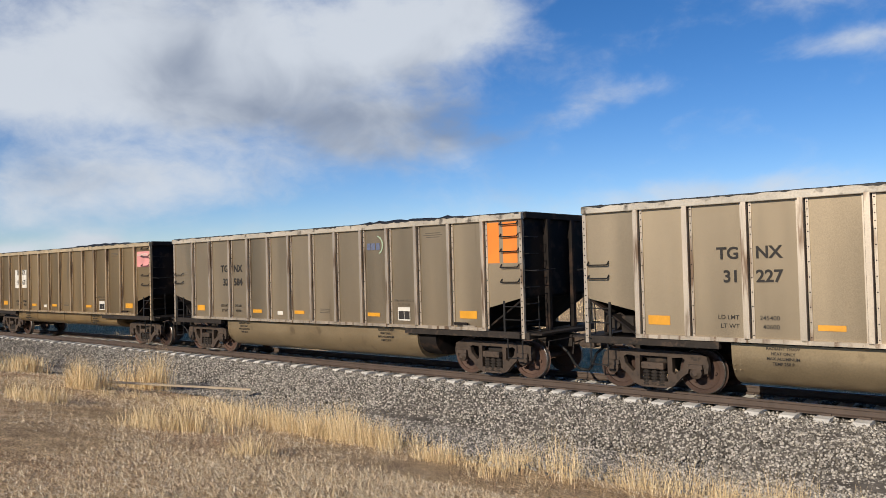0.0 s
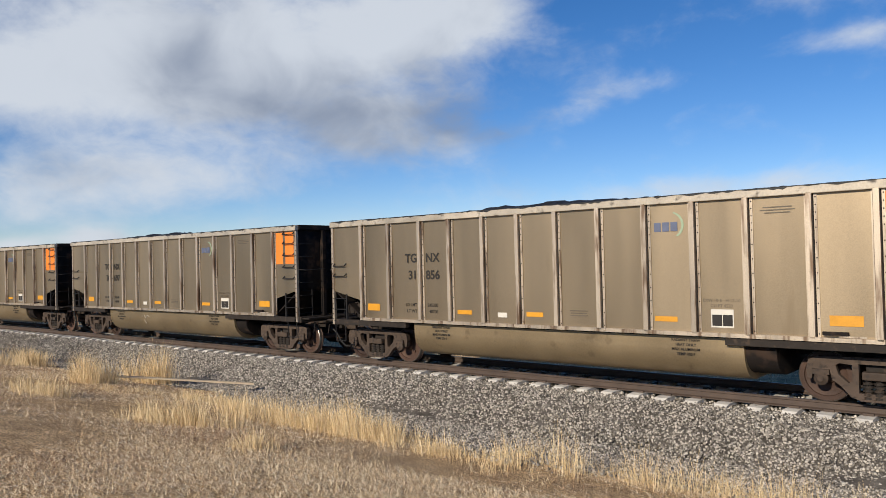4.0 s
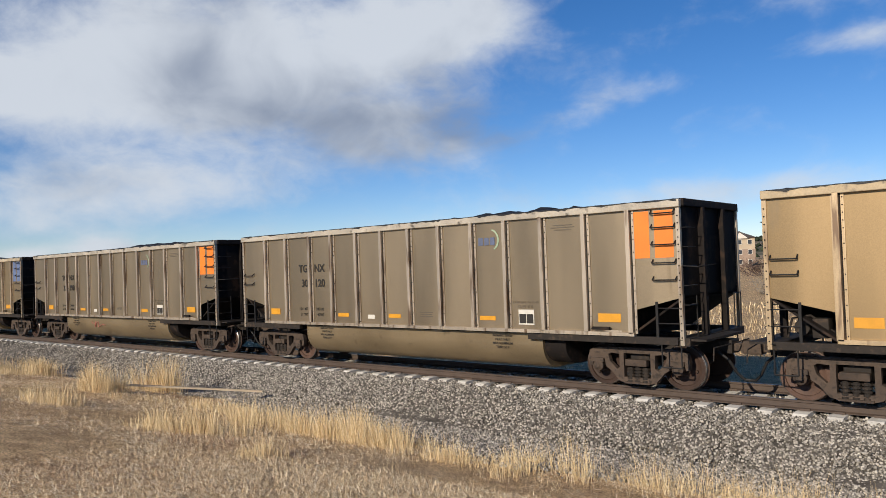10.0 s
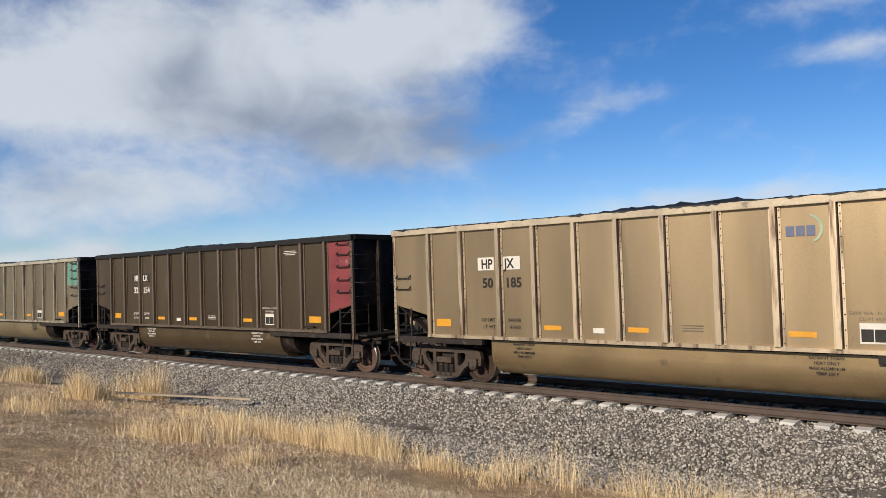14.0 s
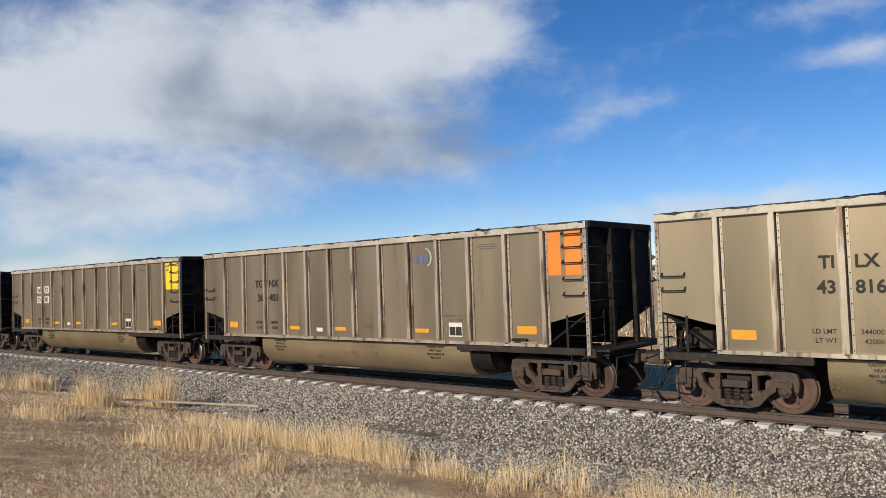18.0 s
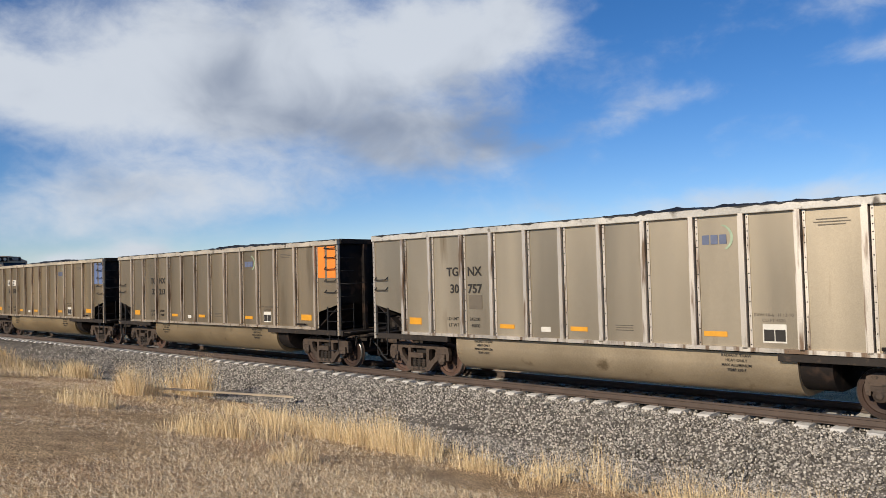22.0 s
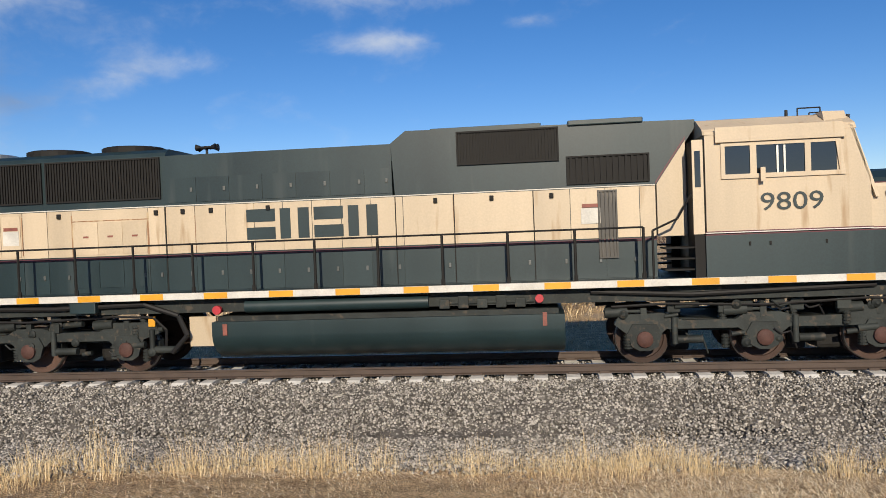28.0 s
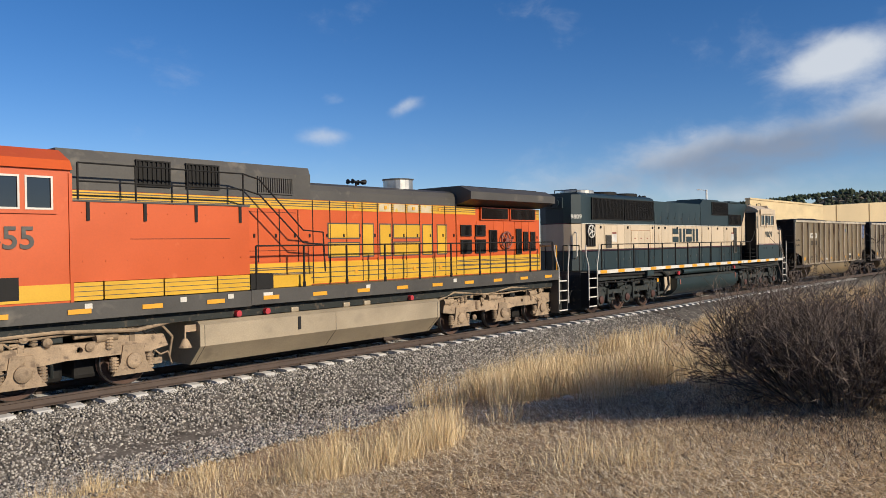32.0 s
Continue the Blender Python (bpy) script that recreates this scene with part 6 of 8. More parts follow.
    # fuel tank, reservoir, between-truck gear
    bm = bmesh.new()
    sec = [(-1.42, 1.06)] + [(-1.42 + 0.75 * (1 - math.cos(q)), 0.80 - 0.52 * math.sin(q)) for q in [i * math.pi / 14 for i in range(8)]]
    sec += [(-y, z) for y, z in sec[::-1]]
    bar(bm, sec, -3.18, 3.71)
    part("fuel_tank", bm, L_GREEN, lo, smooth=True)
    part("tank_top", bx(bmesh.new(), -3.1, 3.6, -1.3, 1.3, 1.06, 1.16), L_TRUCK, lo)
    part("tank_label", bx(bmesh.new(), -2.95, -2.86, -1.44, -1.41, 0.80, 1.02), RUST_CAP, lo)
    part("tank_label", bx(bmesh.new(), 3.3, 3.38, -1.44, -1.41, 0.85, 1.1), RUST_CAP, lo)
    for s in (-1, 1):
        part("air_reservoir", rod(bmesh.new(), (-2.5, s * 1.3, 1.35), (1.15, s * 1.3, 1.35), 0.13, 14), L_GREEN, lo, smooth=True)
        bm = bmesh.new()
        rod(bm, (-3.05, s * 1.38, 1.3), (-3.05, s * 1.46, 1.3), 0.09, 10)
        part("fuel_cap", bm, RED_VALVE, lo, smooth=True)
        rod(bm := bmesh.new(), (3.25, s * 1.36, 1.36), (3.25, s * 1.44, 1.36), 0.08, 10)
        part("fuel_cap", bm, RED_VALVE, lo, smooth=True)
        for k in range(5):
            x = 1.35 + k * 0.36
            bm = bmesh.new()
            bx(bm, x, x + 0.2, s * 1.25 - 0.1, s * 1.25 + 0.1, 1.2, 1.38 + 0.06 * (k % 2), 0.02)
            rod(bm, (x + 0.2, s * 1.3, 1.3), (x + 0.36, s * 1.3, 1.3), 0.03, 6)
            part("pipe_valve", bm, L_TRUCK, lo)
        pipe(bm := bmesh.new(), [(-9.6, s * 1.35, 1.45), (-6.5, s * 1.38, 1.4), (-4.6, s * 1.38, 1.45), (-3.9, s * 1.34, 1.2), (-3.75, s * 1.3, 0.8), (-4.1, s * 1.25, 0.45)], 0.05, 8)
        part("cable_duct", bm, BLACK, lo)
        pipe(bm := bmesh.new(), [(4.2, s * 1.36, 1.45), (6.0, s * 1.38, 1.36), (9.2, s * 1.36, 1.45)], 0.045, 8)
        part("cable_duct", bm, BLACK, lo)
        part("sand_box", bx(bmesh.new(), -6.1, -5.55, s * 1.45 - 0.08, s * 1.45 + 0.08, 1.3, 1.54, 0.02), L_GREEN, lo)
    part("battery_panel", bx(bmesh.new(), -3.78, -3.22, -1.12, -1.08, 0.55, 1.15), L_CREAM, lo, "sand-stained pale panel")
    part("warning_tag", bx(bmesh.new(), -4.62, -4.48, -1.2, -1.17, 0.98, 1.18), L_AMBER, lo, "amber metal tag")
    loco_truck(lo, (-9.25, -7.26, -5.11), L_TRUCK)
    loco_truck(lo, (5.18, 7.33, 9.35), L_TRUCK)
    xs = [-9.65 + 1.235 * k for k in range(13)]
    railing(lo, xs, 1.66, 2.62, -1.5, GRILLE)
    railing(lo, xs, 1.66, 2.62, 1.5, GRILLE)
    for s in (-1, 1):
        steps(lo, -10.05, -1, s * 1.5, GRILLE, L_WHITE)
        steps(lo, 10.05, 1, s * 1.5, L_GREEN, L_WHITE)
    bm = bmesh.new()
    prism(bm, [(10.9, 1.02), (11.05, 1.0), (11.42, 0.32), (11.36, 0.22), (11.28, 0.24), (10.98, 0.9)], -1.35, 1.35)
    part("snow_plough", bm, GRILLE, lo, "black snow plough")
    part("platform_edge", bx(bmesh.new(), 10.62, 11.22, -1.26, 1.26, 1.62, 1.70), L_WHITE, lo, "pale edge of the front platform")
    for e, xe in ((-1, -10.55), (1, 11.2)):
        part("end_platform", bx(bmesh.new(), min(xe, xe - e * 0.6), max(xe, xe - e * 0.6), -1.15, 1.15, 1.5, 1.62), L_GREY, lo)
        coupler_gear(lo, xe if e < 0 else 10.85, e)
        pipe(bm := bmesh.new(), [(xe, -1.1, 1.62), (xe, -1.1, 2.6), (xe, -0.4, 2.6), (xe, -0.4, 1.62)], 0.02, 6)
        part("end_rail", bm, GRILLE, lo)
        pipe(bm := bmesh.new(), [(xe, 1.1, 1.62), (xe, 1.1, 2.6), (xe, 0.4, 2.6), (xe, 0.4, 1.62)], 0.02, 6)
        part("end_rail", bm, GRILLE, lo)
    return tagged(lo, "cream and dark green diesel locomotive with amber-striped sill", "locomotive", "engines at the rear of the train")


TRAIN.append((green_engine(), -119.27))


# ---- the orange engine ----
def orange_engine():
    lo = new("locomotive")
    HY = 0.92
    part("underframe", bx(bmesh.new(), -10.0, 9.8, -1.3, 1.3, 1.2, 1.5), L_TRUCK, lo)
    part("walkway", bx(bmesh.new(), -2.5, 9.85, -1.53, 1.53, 1.44, 1.77), L_GREY, lo)
    # full-width part behind the cab
    bx(bm := bmesh.new(), -6.3, -2.52, -1.5, 1.5, 2.12, 3.62)
    part("blower_cab", bm, L_ORANGE, lo)
    bx(bm := bmesh.new(), -9.9, -2.5, -1.52, 1.52, 1.42, 1.76)
    part("sill", bm, L_GREY, lo)
    for s in (-1, 1):
        for a, b in ((-6.28, -5.75), (-5.72, -4.55), (-4.52, -3.35), (-3.32, -2.54)):
            ob = part("sill_panel", bx(bmesh.new(), a, b, s * 1.51 - 0.012, s * 1.51 + 0.012, 1.78, 2.11), L_YELLOW, lo)
            for k in range(3):
                part("pin_line", bx(bmesh.new(), a, b, s * 1.524 - 0.002, s * 1.524 + 0.002, 1.85 + k * 0.09, 1.862 + k * 0.09), L_GREY, ob)
        for k in range(14):
            x = -9.2 + k * 1.4
            part("amber_block", bx(bmesh.new(), x, x + 0.42, s * 1.535 - 0.004, s * 1.535 + 0.004, 1.54, 1.63), L_AMBER, lo, "amber reflective block")
        part("notice_plate", bx(bmesh.new(), -2.2, -1.95, s * 1.535 - 0.003, s * 1.535 + 0.003, 1.58, 1.7), L_WHITE, lo)
        for x in (-6.1, -4.2, -3.1, 0.9, 4.3):
            part("notice_plate", bx(bmesh.new(), x, x + 0.14, s * 1.535 - 0.003, s * 1.535 + 0.003, 1.62, 1.72), L_WHITE, lo)
        for k in range(9):
            for z in (2.5, 3.4):
                rod(bm := bmesh.new(), (-6.1 + k * 0.42, s * 1.5, z), (-6.1 + k * 0.42, s * 1.512, z), 0.014, 6)
                part("rivet", bm, L_ORANGE, lo)
    # hood core
    bm = bmesh.new()
    bx(bm, -6.3, 9.62, -HY, HY, 1.77, 3.86)
    part("hood", bm, L_ORANGE, lo)
    bm = bmesh.new()
    bar(bm, [(-0.93, 3.86), (-0.93, 4.45), (-0.85, 4.64), (0.85, 4.64), (0.93, 4.45), (0.93, 3.86)], -6.3, -0.35)
    part("inverter_roof", bm, L_GREY, lo)
    bm = bmesh.new()
    bar(bm, [(-0.93, 3.86), (-0.92, 4.10), (-0.84, 4.24), (-0.66, 4.31), (0.66, 4.31), (0.84, 4.24), (0.92, 4.10), (0.93, 3.86)], -0.35, 5.2)
    part("engine_roof", bm, L_GREY, lo)
    # radiator cab with overhanging wings
    bm = bmesh.new()
    bar(bm, [(-0.92, 3.90), (-1.5, 4.05), (-1.5, 4.28), (-1.1, 4.46), (1.1, 4.46), (1.5, 4.28), (1.5, 4.05), (0.92, 3.90)], 5.2, 9.75)
    part("radiator_wing", bm, L_GREY, lo)
    bx(bm := bmesh.new(), 5.5, 9.5, -0.9, 0.9, 4.46, 4.50)
    part("radiator_screen", bm, GRILLE, lo)
    for s in (-1, 1):
        y = s * HY
        # yellow bands with dark lines
        for a, b, z0, z1 in ((-6.28, 5.2, 3.62, 3.85), (5.2, 6.1, 3.62, 3.85), (9.3, 9.6, 3.5, 3.85), (-2.5, 9.6, 1.79, 2.33)):
            ob = part("yellow_band", bx(bmesh.new(), a, b, y - 0.006 if s > 0 else y - 0.010, y + 0.010 if s > 0 else y + 0.006, z0, z1), L_YELLOW, lo)
            for k in range(3):
                z = z0 + (z1 - z0) * (0.28 + 0.25 * k)
                part("pin_line", bx(bmesh.new(), a, b, s * (HY + 0.011) - 0.002, s * (HY + 0.011) + 0.002, z, z + 0.02), L_GREY, ob)
        cuts = [-0.3, 0.25, 0.8, 1.35, 1.9, 2.45, 3.0, 3.55, 4.1, 4.65, 5.15]
        door_row(cuts, 2.36, 3.60, y, L_ORANGE, lo)
        door_row(cuts, 1.84, 2.30, s * (HY + 0.008), L_YELLOW, lo, "hood_door", False)
        door_row([-2.5, -1.9, -1.3, -0.75, -0.3], 2.36, 3.60, y, L_ORANGE, lo, "inverter_door")
        door_row([5.2, 6.15, 7.0, 7.55, 8.15, 8.55, 8.95, 9.55], 2.36, 3.44, y, L_ORANGE, lo, "radiator_door")
        for z in (1.93, 2.05, 2.17):
            part("pin_line", bx(bmesh.new(), -2.5, 9.6, s * (HY + 0.024) - 0.002, s * (HY + 0.024) + 0.002, z, z + 0.02), L_GREY, lo)
        seams(cuts, 1.80, 3.85, s * (HY + 0.006), lo, 0.02)
        seams((-2.5, -1.9, -1.3, -0.75), 2.36, 3.6, s * (HY + 0.006), lo, 0.02)
        for x in (1.95, 2.5, 3.05, 3.6):
            part("bare_patch", bx(bmesh.new(), x + 0.02, x + 0.46, s * (HY + 0.017) - 0.001, s * (HY + 0.017) + 0.001, 3.63, 3.84), L_BALD, lo, "patch of weathered bare metal")
        for x in (1.1, 2.2, 3.3, 4.4, -1.6):
            for z in (2.05, 3.74):
                part("lifting_eye", bx(bmesh.new(), x - 0.05, x + 0.05, s * (HY + 0.025) - 0.015, s * (HY + 0.025) + 0.015, z - 0.05, z + 0.05, 0.012), L_AMBER, lo)
        for xa, xb, z in ((-2.4, -0.8, 3.52), (-2.4, -0.8, 2.62), (-5.2, -3.0, 2.9)):
            yy = HY + 0.016 if xa > -2.5 else 1.502
            part("panel_seam", bx(bmesh.new(), xa, xb, s * yy - 0.001, s * yy + 0.001, z, z + 0.012), GRILLE, lo)
        for xa in (-6.0, -4.9, -3.8, -2.75):
            part("ledge_bracket", bx(bmesh.new(), xa - 0.03, xa + 0.03, s * 1.515 - 0.012, s * 1.515 + 0.012, 3.25, 3.60), GRILLE, lo)
        # grey upper band grilles, screens under the wings
        louvre("brake_grille", -4.8, -4.05, 3.98, 4.52, s * 0.93, lo, frame_material=GRILLE, pitch=0.09)
        louvre("brake_grille", -3.7, -2.9, 3.98, 4.52, s * 0.93, lo, frame_material=GRILLE, pitch=0.09)
        louvre("side_vent", -1.9, -0.9, 3.95, 4.36, s * 0.93, lo, L_GREY)
        louvre("screen", 6.3, 7.75, 3.46, 3.86, s * 0.95, lo, frame_material=L_ORANGE, pitch=0.05)
        louvre("screen", 7.85, 9.3, 3.46, 3.86, s * 0.95, lo, frame_material=L_ORANGE, pitch=0.05)
        for a, b, z0, z1 in ((5.35, 5.85, 2.95, 3.3), (5.35, 5.85, 2.42, 2.85), (6.05, 6.55, 2.95, 3.3), (6.05, 6.55, 2.42, 2.85), (6.75, 7.15, 2.45, 3.15), (8.2, 8.5, 2.35, 3.2), (8.62, 8.88, 2.45, 3.1), (9.05, 9.3, 2.45, 3.1)):
            louvre("door_grille", a, b, z0, z1, s * (HY + 0.014), lo, pitch=0.05)
    # stack, horn
    bm = bmesh.new()
    for k in range(20):
        a, b = 2 * math.pi * k / 20, 2 * math.pi * (k + 1) / 20
        for (r0, h0), (r1, h1) in (((0.44, 4.28), (0.44, 4.60)), ((0.44, 4.60), (0.48, 4.64)), ((0.48, 4.64), (0.38, 4.64)), ((0.38, 4.64), (0.38, 4.3))):
            bm.faces.new([bm.verts.new((3.65 + r * math.cos(q), r * math.sin(q), h)) for r, h, q in ((r0, h0, a), (r0, h0, b), (r1, h1, b), (r1, h1, a))])
    bmesh.ops.remove_doubles(bm, verts=bm.verts, dist=0.001)
    part("exhaust_stack", bm, STEEL, lo, "bare metal exhaust stack")
    horn(lo, 2.0, 4.31)
    # hand wheel
    bm = bmesh.new()
    for k in range(20):
        a, b = 2 * math.pi * k / 20, 2 * math.pi * (k + 1) / 20
        rod(bm, (7.6 + 0.27 * math.cos(a), -1.02, 2.82 + 0.27 * math.sin(a)), (7.6 + 0.27 * math.cos(b), -1.02, 2.82 + 0.27 * math.sin(b)), 0.028, 6)
    for k in range(5):
        a = 2 * math.pi * k / 5
        rod(bm, (7.6, -1.02, 2.82), (7.6 + 0.27 * math.cos(a), -1.02, 2.82 + 0.27 * math.sin(a)), 0.024, 6)
    rod(bm, (7.6, -0.94, 2.82), (7.6, -1.05, 2.82), 0.08, 10)
    part("hand_brake_wheel", bm, RUST_CAP, lo, "rusty red hand brake wheel")
    block_emblem(lo, 0.2, 2.45, 1.02, 0.82, 0.14, -0.938, L_YELLOW, L_GREY)
    # cab
    bm = bmesh.new()
    prism(bm, [(-9.35, 1.76), (-6.3, 1.76), (-6.3, 4.2), (-9.15, 4.2), (-9.35, 3.3)], -1.5, 1.5)
    part("cab", bm, L_ORANGE, lo)
    bm = bmesh.new()
    bar(bm, [(-1.56, 4.16), (-1.45, 4.34), (-0.95, 4.58), (0.95, 4.58), (1.45, 4.34), (1.56, 4.16)], -9.2, -6.28)
    part("cab_roof", bm, L_ORANGE, lo)
    bx(bm := bmesh.new(), -8.9, -7.3, -0.6, 0.6, 4.58, 4.72, 0.04)
    part("air_conditioner", bm, L_TANK, lo, "dusty roof air conditioner")
    for s in (-1, 1):
        fr = part("cab_window", plate(bmesh.new(), [(-9.0, 3.36), (-6.55, 3.36), (-6.55, 4.08), (-9.0, 4.08)], [[(-8.94, 3.42), (-8.48, 3.42), (-8.48, 4.04), (-8.94, 4.04)], [(-8.42, 3.46), (-7.2, 3.46), (-7.2, 4.0), (-8.4, 4.0)], [(-7.05, 3.46), (-6.65, 3.46), (-6.65, 4.0), (-7.05, 4.0)]], s * 1.5 if s > 0 else -1.535, s * 1.535 if s > 0 else -1.5), L_ORANGE, lo)
        for a, b in ((-8.9, -8.5), (-8.4, -7.2), (-7.05, -6.65)):
            part("pane", bx(bmesh.new(), a, b, s * 1.506 - 0.004, s * 1.506 + 0.004, 3.46, 4.0), CAB_GLASS, fr)
        for a, b in ((-8.94, -8.48), (-8.42, -7.18), (-7.07, -6.63)):
            part("pane_trim", plate(bmesh.new(), [(a - 0.012, 3.43), (b + 0.012, 3.43), (b + 0.012, 4.03), (a - 0.012, 4.03)], [[(a + 0.022, 3.465), (b - 0.022, 3.465), (b - 0.022, 3.995), (a + 0.022, 3.995)]], s * 1.536 if s > 0 else -1.542, s * 1.542 if s > 0 else -1.536), L_WHITE, fr)
        part("sash_bar", bx(bmesh.new(), -7.85, -7.80, s * 1.525 - 0.01, s * 1.525 + 0.01, 3.46, 4.0), L_WHITE, fr)
        part("yellow_band", bx(bmesh.new(), -8.2, -6.32, s * 1.51 - 0.008, s * 1.51 + 0.008, 1.80, 2.10), L_YELLOW, lo)
        part("cab_vent", bx(bmesh.new(), -8.4, -7.2, s * 1.51 - 0.012, s * 1.51 + 0.012, 1.85, 2.25), GRILLE, lo)
        part("cab_edge", bx(bmesh.new(), -6.34, -6.28, s * 1.515 - 0.015, s * 1.515 + 0.015, 1.76, 4.1), L_ORANGE, lo)
    letters("engine_number", "5655", 0.40, -7.46, -1.518, 2.75, L_GREY, lo, "CENTER", 0.010)
    ob = letters("engine_number", "5655", 0.26, 0, 0, 0, L_GREY, lo, "CENTER", 0.008)
    ob.matrix_local = pose(9.64, -0.35, 3.3, 0, 0, 90)
    bx(bm := bmesh.new(), 9.62, 9.635, -0.9, 0.9, 3.62, 3.86)
    part("yellow_band", bm, L_YELLOW, lo)
    for z in (3.69, 3.77):
        part("pin_line", bx(bmesh.new(), 9.635, 9.639, -0.9, 0.9, z, z + 0.015), L_GREY, lo)
    bm = bmesh.new()
    for y in (-0.16, 0.16):
        rod(bm, (9.6, y, 4.15), (9.82, y, 4.15), 0.11, 12)
    part("rear_light", bm, STEEL, lo)
    # front panes and nose
    for y0, y1 in ((-1.4, -0.1), (0.1, 1.4)):
        prism(bm := bmesh.new(), [(-9.345, 3.38), (-9.19, 4.06), (-9.17, 4.06), (-9.325, 3.38)], y0, y1)
        part("windscreen", bm, CAB_GLASS, lo)
    bm = bmesh.new()
    pts = [(-1.35, 1.76), (-1.38, 2.9), (-1.2, 3.15), (1.2, 3.15), (1.38, 2.9), (1.35, 1.76)]
    a = [bm.verts.new((-9.35, y, z)) for y, z in pts]
    b = [bm.verts.new((-10.2, y * 0.85, z - 0.15 * (z > 2.6))) for y, z in pts]
    bm.faces.new(a)
    bm.faces.new(b[::-1])
    for i in range(len(pts)):
        bm.faces.new((a[i], b[i], b[(i + 1) % len(pts)], a[(i + 1) % len(pts)]))
    part("nose", bm, L_ORANGE, lo)
    # fuel tank
    bm = bmesh.new()
    bar(bm, [(-1.45, 1.10), (-1.45, 0.66), (-1.02, 0.24), (1.02, 0.24), (1.45, 0.66), (1.45, 1.10), (1.36, 1.18), (-1.36, 1.18)], -3.72, 3.78)
    part("fuel_tank", bm, L_TANK, lo)
    for x in (-3.62, -0.05, 3.68):
        bm = bmesh.new()
        part("tank_seam", bar(bm, [(-1.454, 1.10), (-1.454, 0.66), (-1.024, 0.236), (1.024, 0.236), (1.454, 0.66), (1.454, 1.10)], x, x + 0.012), L_GREY, lo)
    part("sight_gauge", bx(bmesh.new(), -1.2, -1.12, -1.47, -1.44, 0.78, 1.08), BLACK, lo)
    for x in (-2.75, -2.0, 2.7):
        rod(bm := bmesh.new(), (x, -1.3, 1.27), (x, -1.42, 1.27), 0.07, 10)
        part("fuel_cap", bm, RED_VALVE, lo, smooth=True)
    for x in (-1.3, 0.3, 1.0):
        bx(bm := bmesh.new(), x, x + 0.22, -1.35, -1.1, 1.18, 1.30, 0.03)
        part("tank_fitting", bm, L_TANK, lo)
    bm = bmesh.new()
    rod(bm, (-3.98, -1.3, 0.84), (-3.98, -1.3, 0.66), 0.05, 12, 0.14)
    rod(bm, (-3.98, -1.3, 1.0), (-3.98, -1.3, 0.84), 0.02, 8)
    bx(bm, -4.0, -3.74, -1.33, -1.27, 0.98, 1.12)
    part("bell", bm, L_SAND, lo, "dusty brass bell on a bracket", smooth=True)
    for s in (-1, 1):
        pipe(bm := bmesh.new(), [(-9.3, s * 1.25, 1.16), (-6.5, s * 1.28, 1.22), (-5.0, s * 1.3, 1.12), (-4.3, s * 1.25, 1.22)], 0.04, 8)
        part("brake_pipe", bm, L_SAND, lo)
        pipe(bm := bmesh.new(), [(3.9, s * 1.25, 1.1), (4.6, s * 1.28, 1.3), (6.2, s * 1.26, 1.16), (7.4, s * 1.28, 1.3), (9.4, s * 1.25, 1.2)], 0.035, 8)
        part("brake_pipe", bm, L_SAND, lo)
    loco_truck(lo, (-9.1, -7.06, -5.03), L_SAND, False)
    loco_truck(lo, (5.0, 7.09, 9.3), L_SAND, False)
    for s in (-1, 1):
        y = s * 1.5
        railing(lo, [-2.35 + 1.32 * k for k in range(10)], 1.77, 2.74, y, GRILLE, 2.42 if s > 0 else None)
        # railing on the ledge, and its slope down to the walkway
        for x in (-6.15, -5.05, -3.95, -2.62):
            part("stanchion", rod(bmesh.new(), (x, s * 1.45, 3.55), (x, s * 1.45, 4.32), 0.022, 6), GRILLE, lo)
        for z in (4.32, 3.98):
            part("handrail", pipe(bmesh.new(), [(-6.15, s * 1.45, z), (-2.62, s * 1.45, z), (-2.2, s * 1.45, z - 0.1), (-1.0, s * 1.45, 3.1 if z > 4 else 2.8), (-0.4, s * 1.45, 3.05 if z > 4 else 2.76), (-0.35, s * 1.45, 2.1)], 0.018, 6), GRILLE, lo)
        part("ledge", bx(bmesh.new(), -6.3, -2.5, s * 1.2 - 0.32, s * 1.2 + 0.32, 3.60, 3.635), L_GREY, lo)
        bx(bm := bmesh.new(), -2.5, -1.9, s * 1.25 - 0.25, s * 1.25 + 0.25, 1.78, 2.12)
        part("stair_box", bm, GRILLE, lo)
        bx(bm := bmesh.new(), -1.88, -0.7, s * 1.15 - 0.2, s * 1.15 + 0.2, 1.78, 2.05)
        part("stair_panel", bm, L_YELLOW, lo)
        steps(lo, 9.9, 1, s * 1.5, L_GREY, L_WHITE)
        steps(lo, -10.05, -1, s * 1.5, L_GREY, L_WHITE)
    for e, xe in ((-1, -10.5), (1, 10.4)):
        part("end_platform", bx(bmesh.new(), min(xe, xe - e * 0.65), max(xe, xe - e * 0.65), -1.15, 1.15, 1.5, 1.62), L_GREY, lo)
        coupler_gear(lo, xe, e)
        for k in (-1, 1):
            pipe(bm := bmesh.new(), [(xe, k * 1.1, 1.62), (xe, k * 1.1, 2.6), (xe, k * 0.4, 2.6), (xe, k * 0.4, 1.62)], 0.02, 6)
            part("end_rail", bm, L_AMBER, lo)
    return tagged(lo, "orange, yellow and dark grey diesel locomotive with sand-dusted trucks", "locomotive", "engines at the rear of the train")


TRAIN.append((orange_engine(), -141.75))


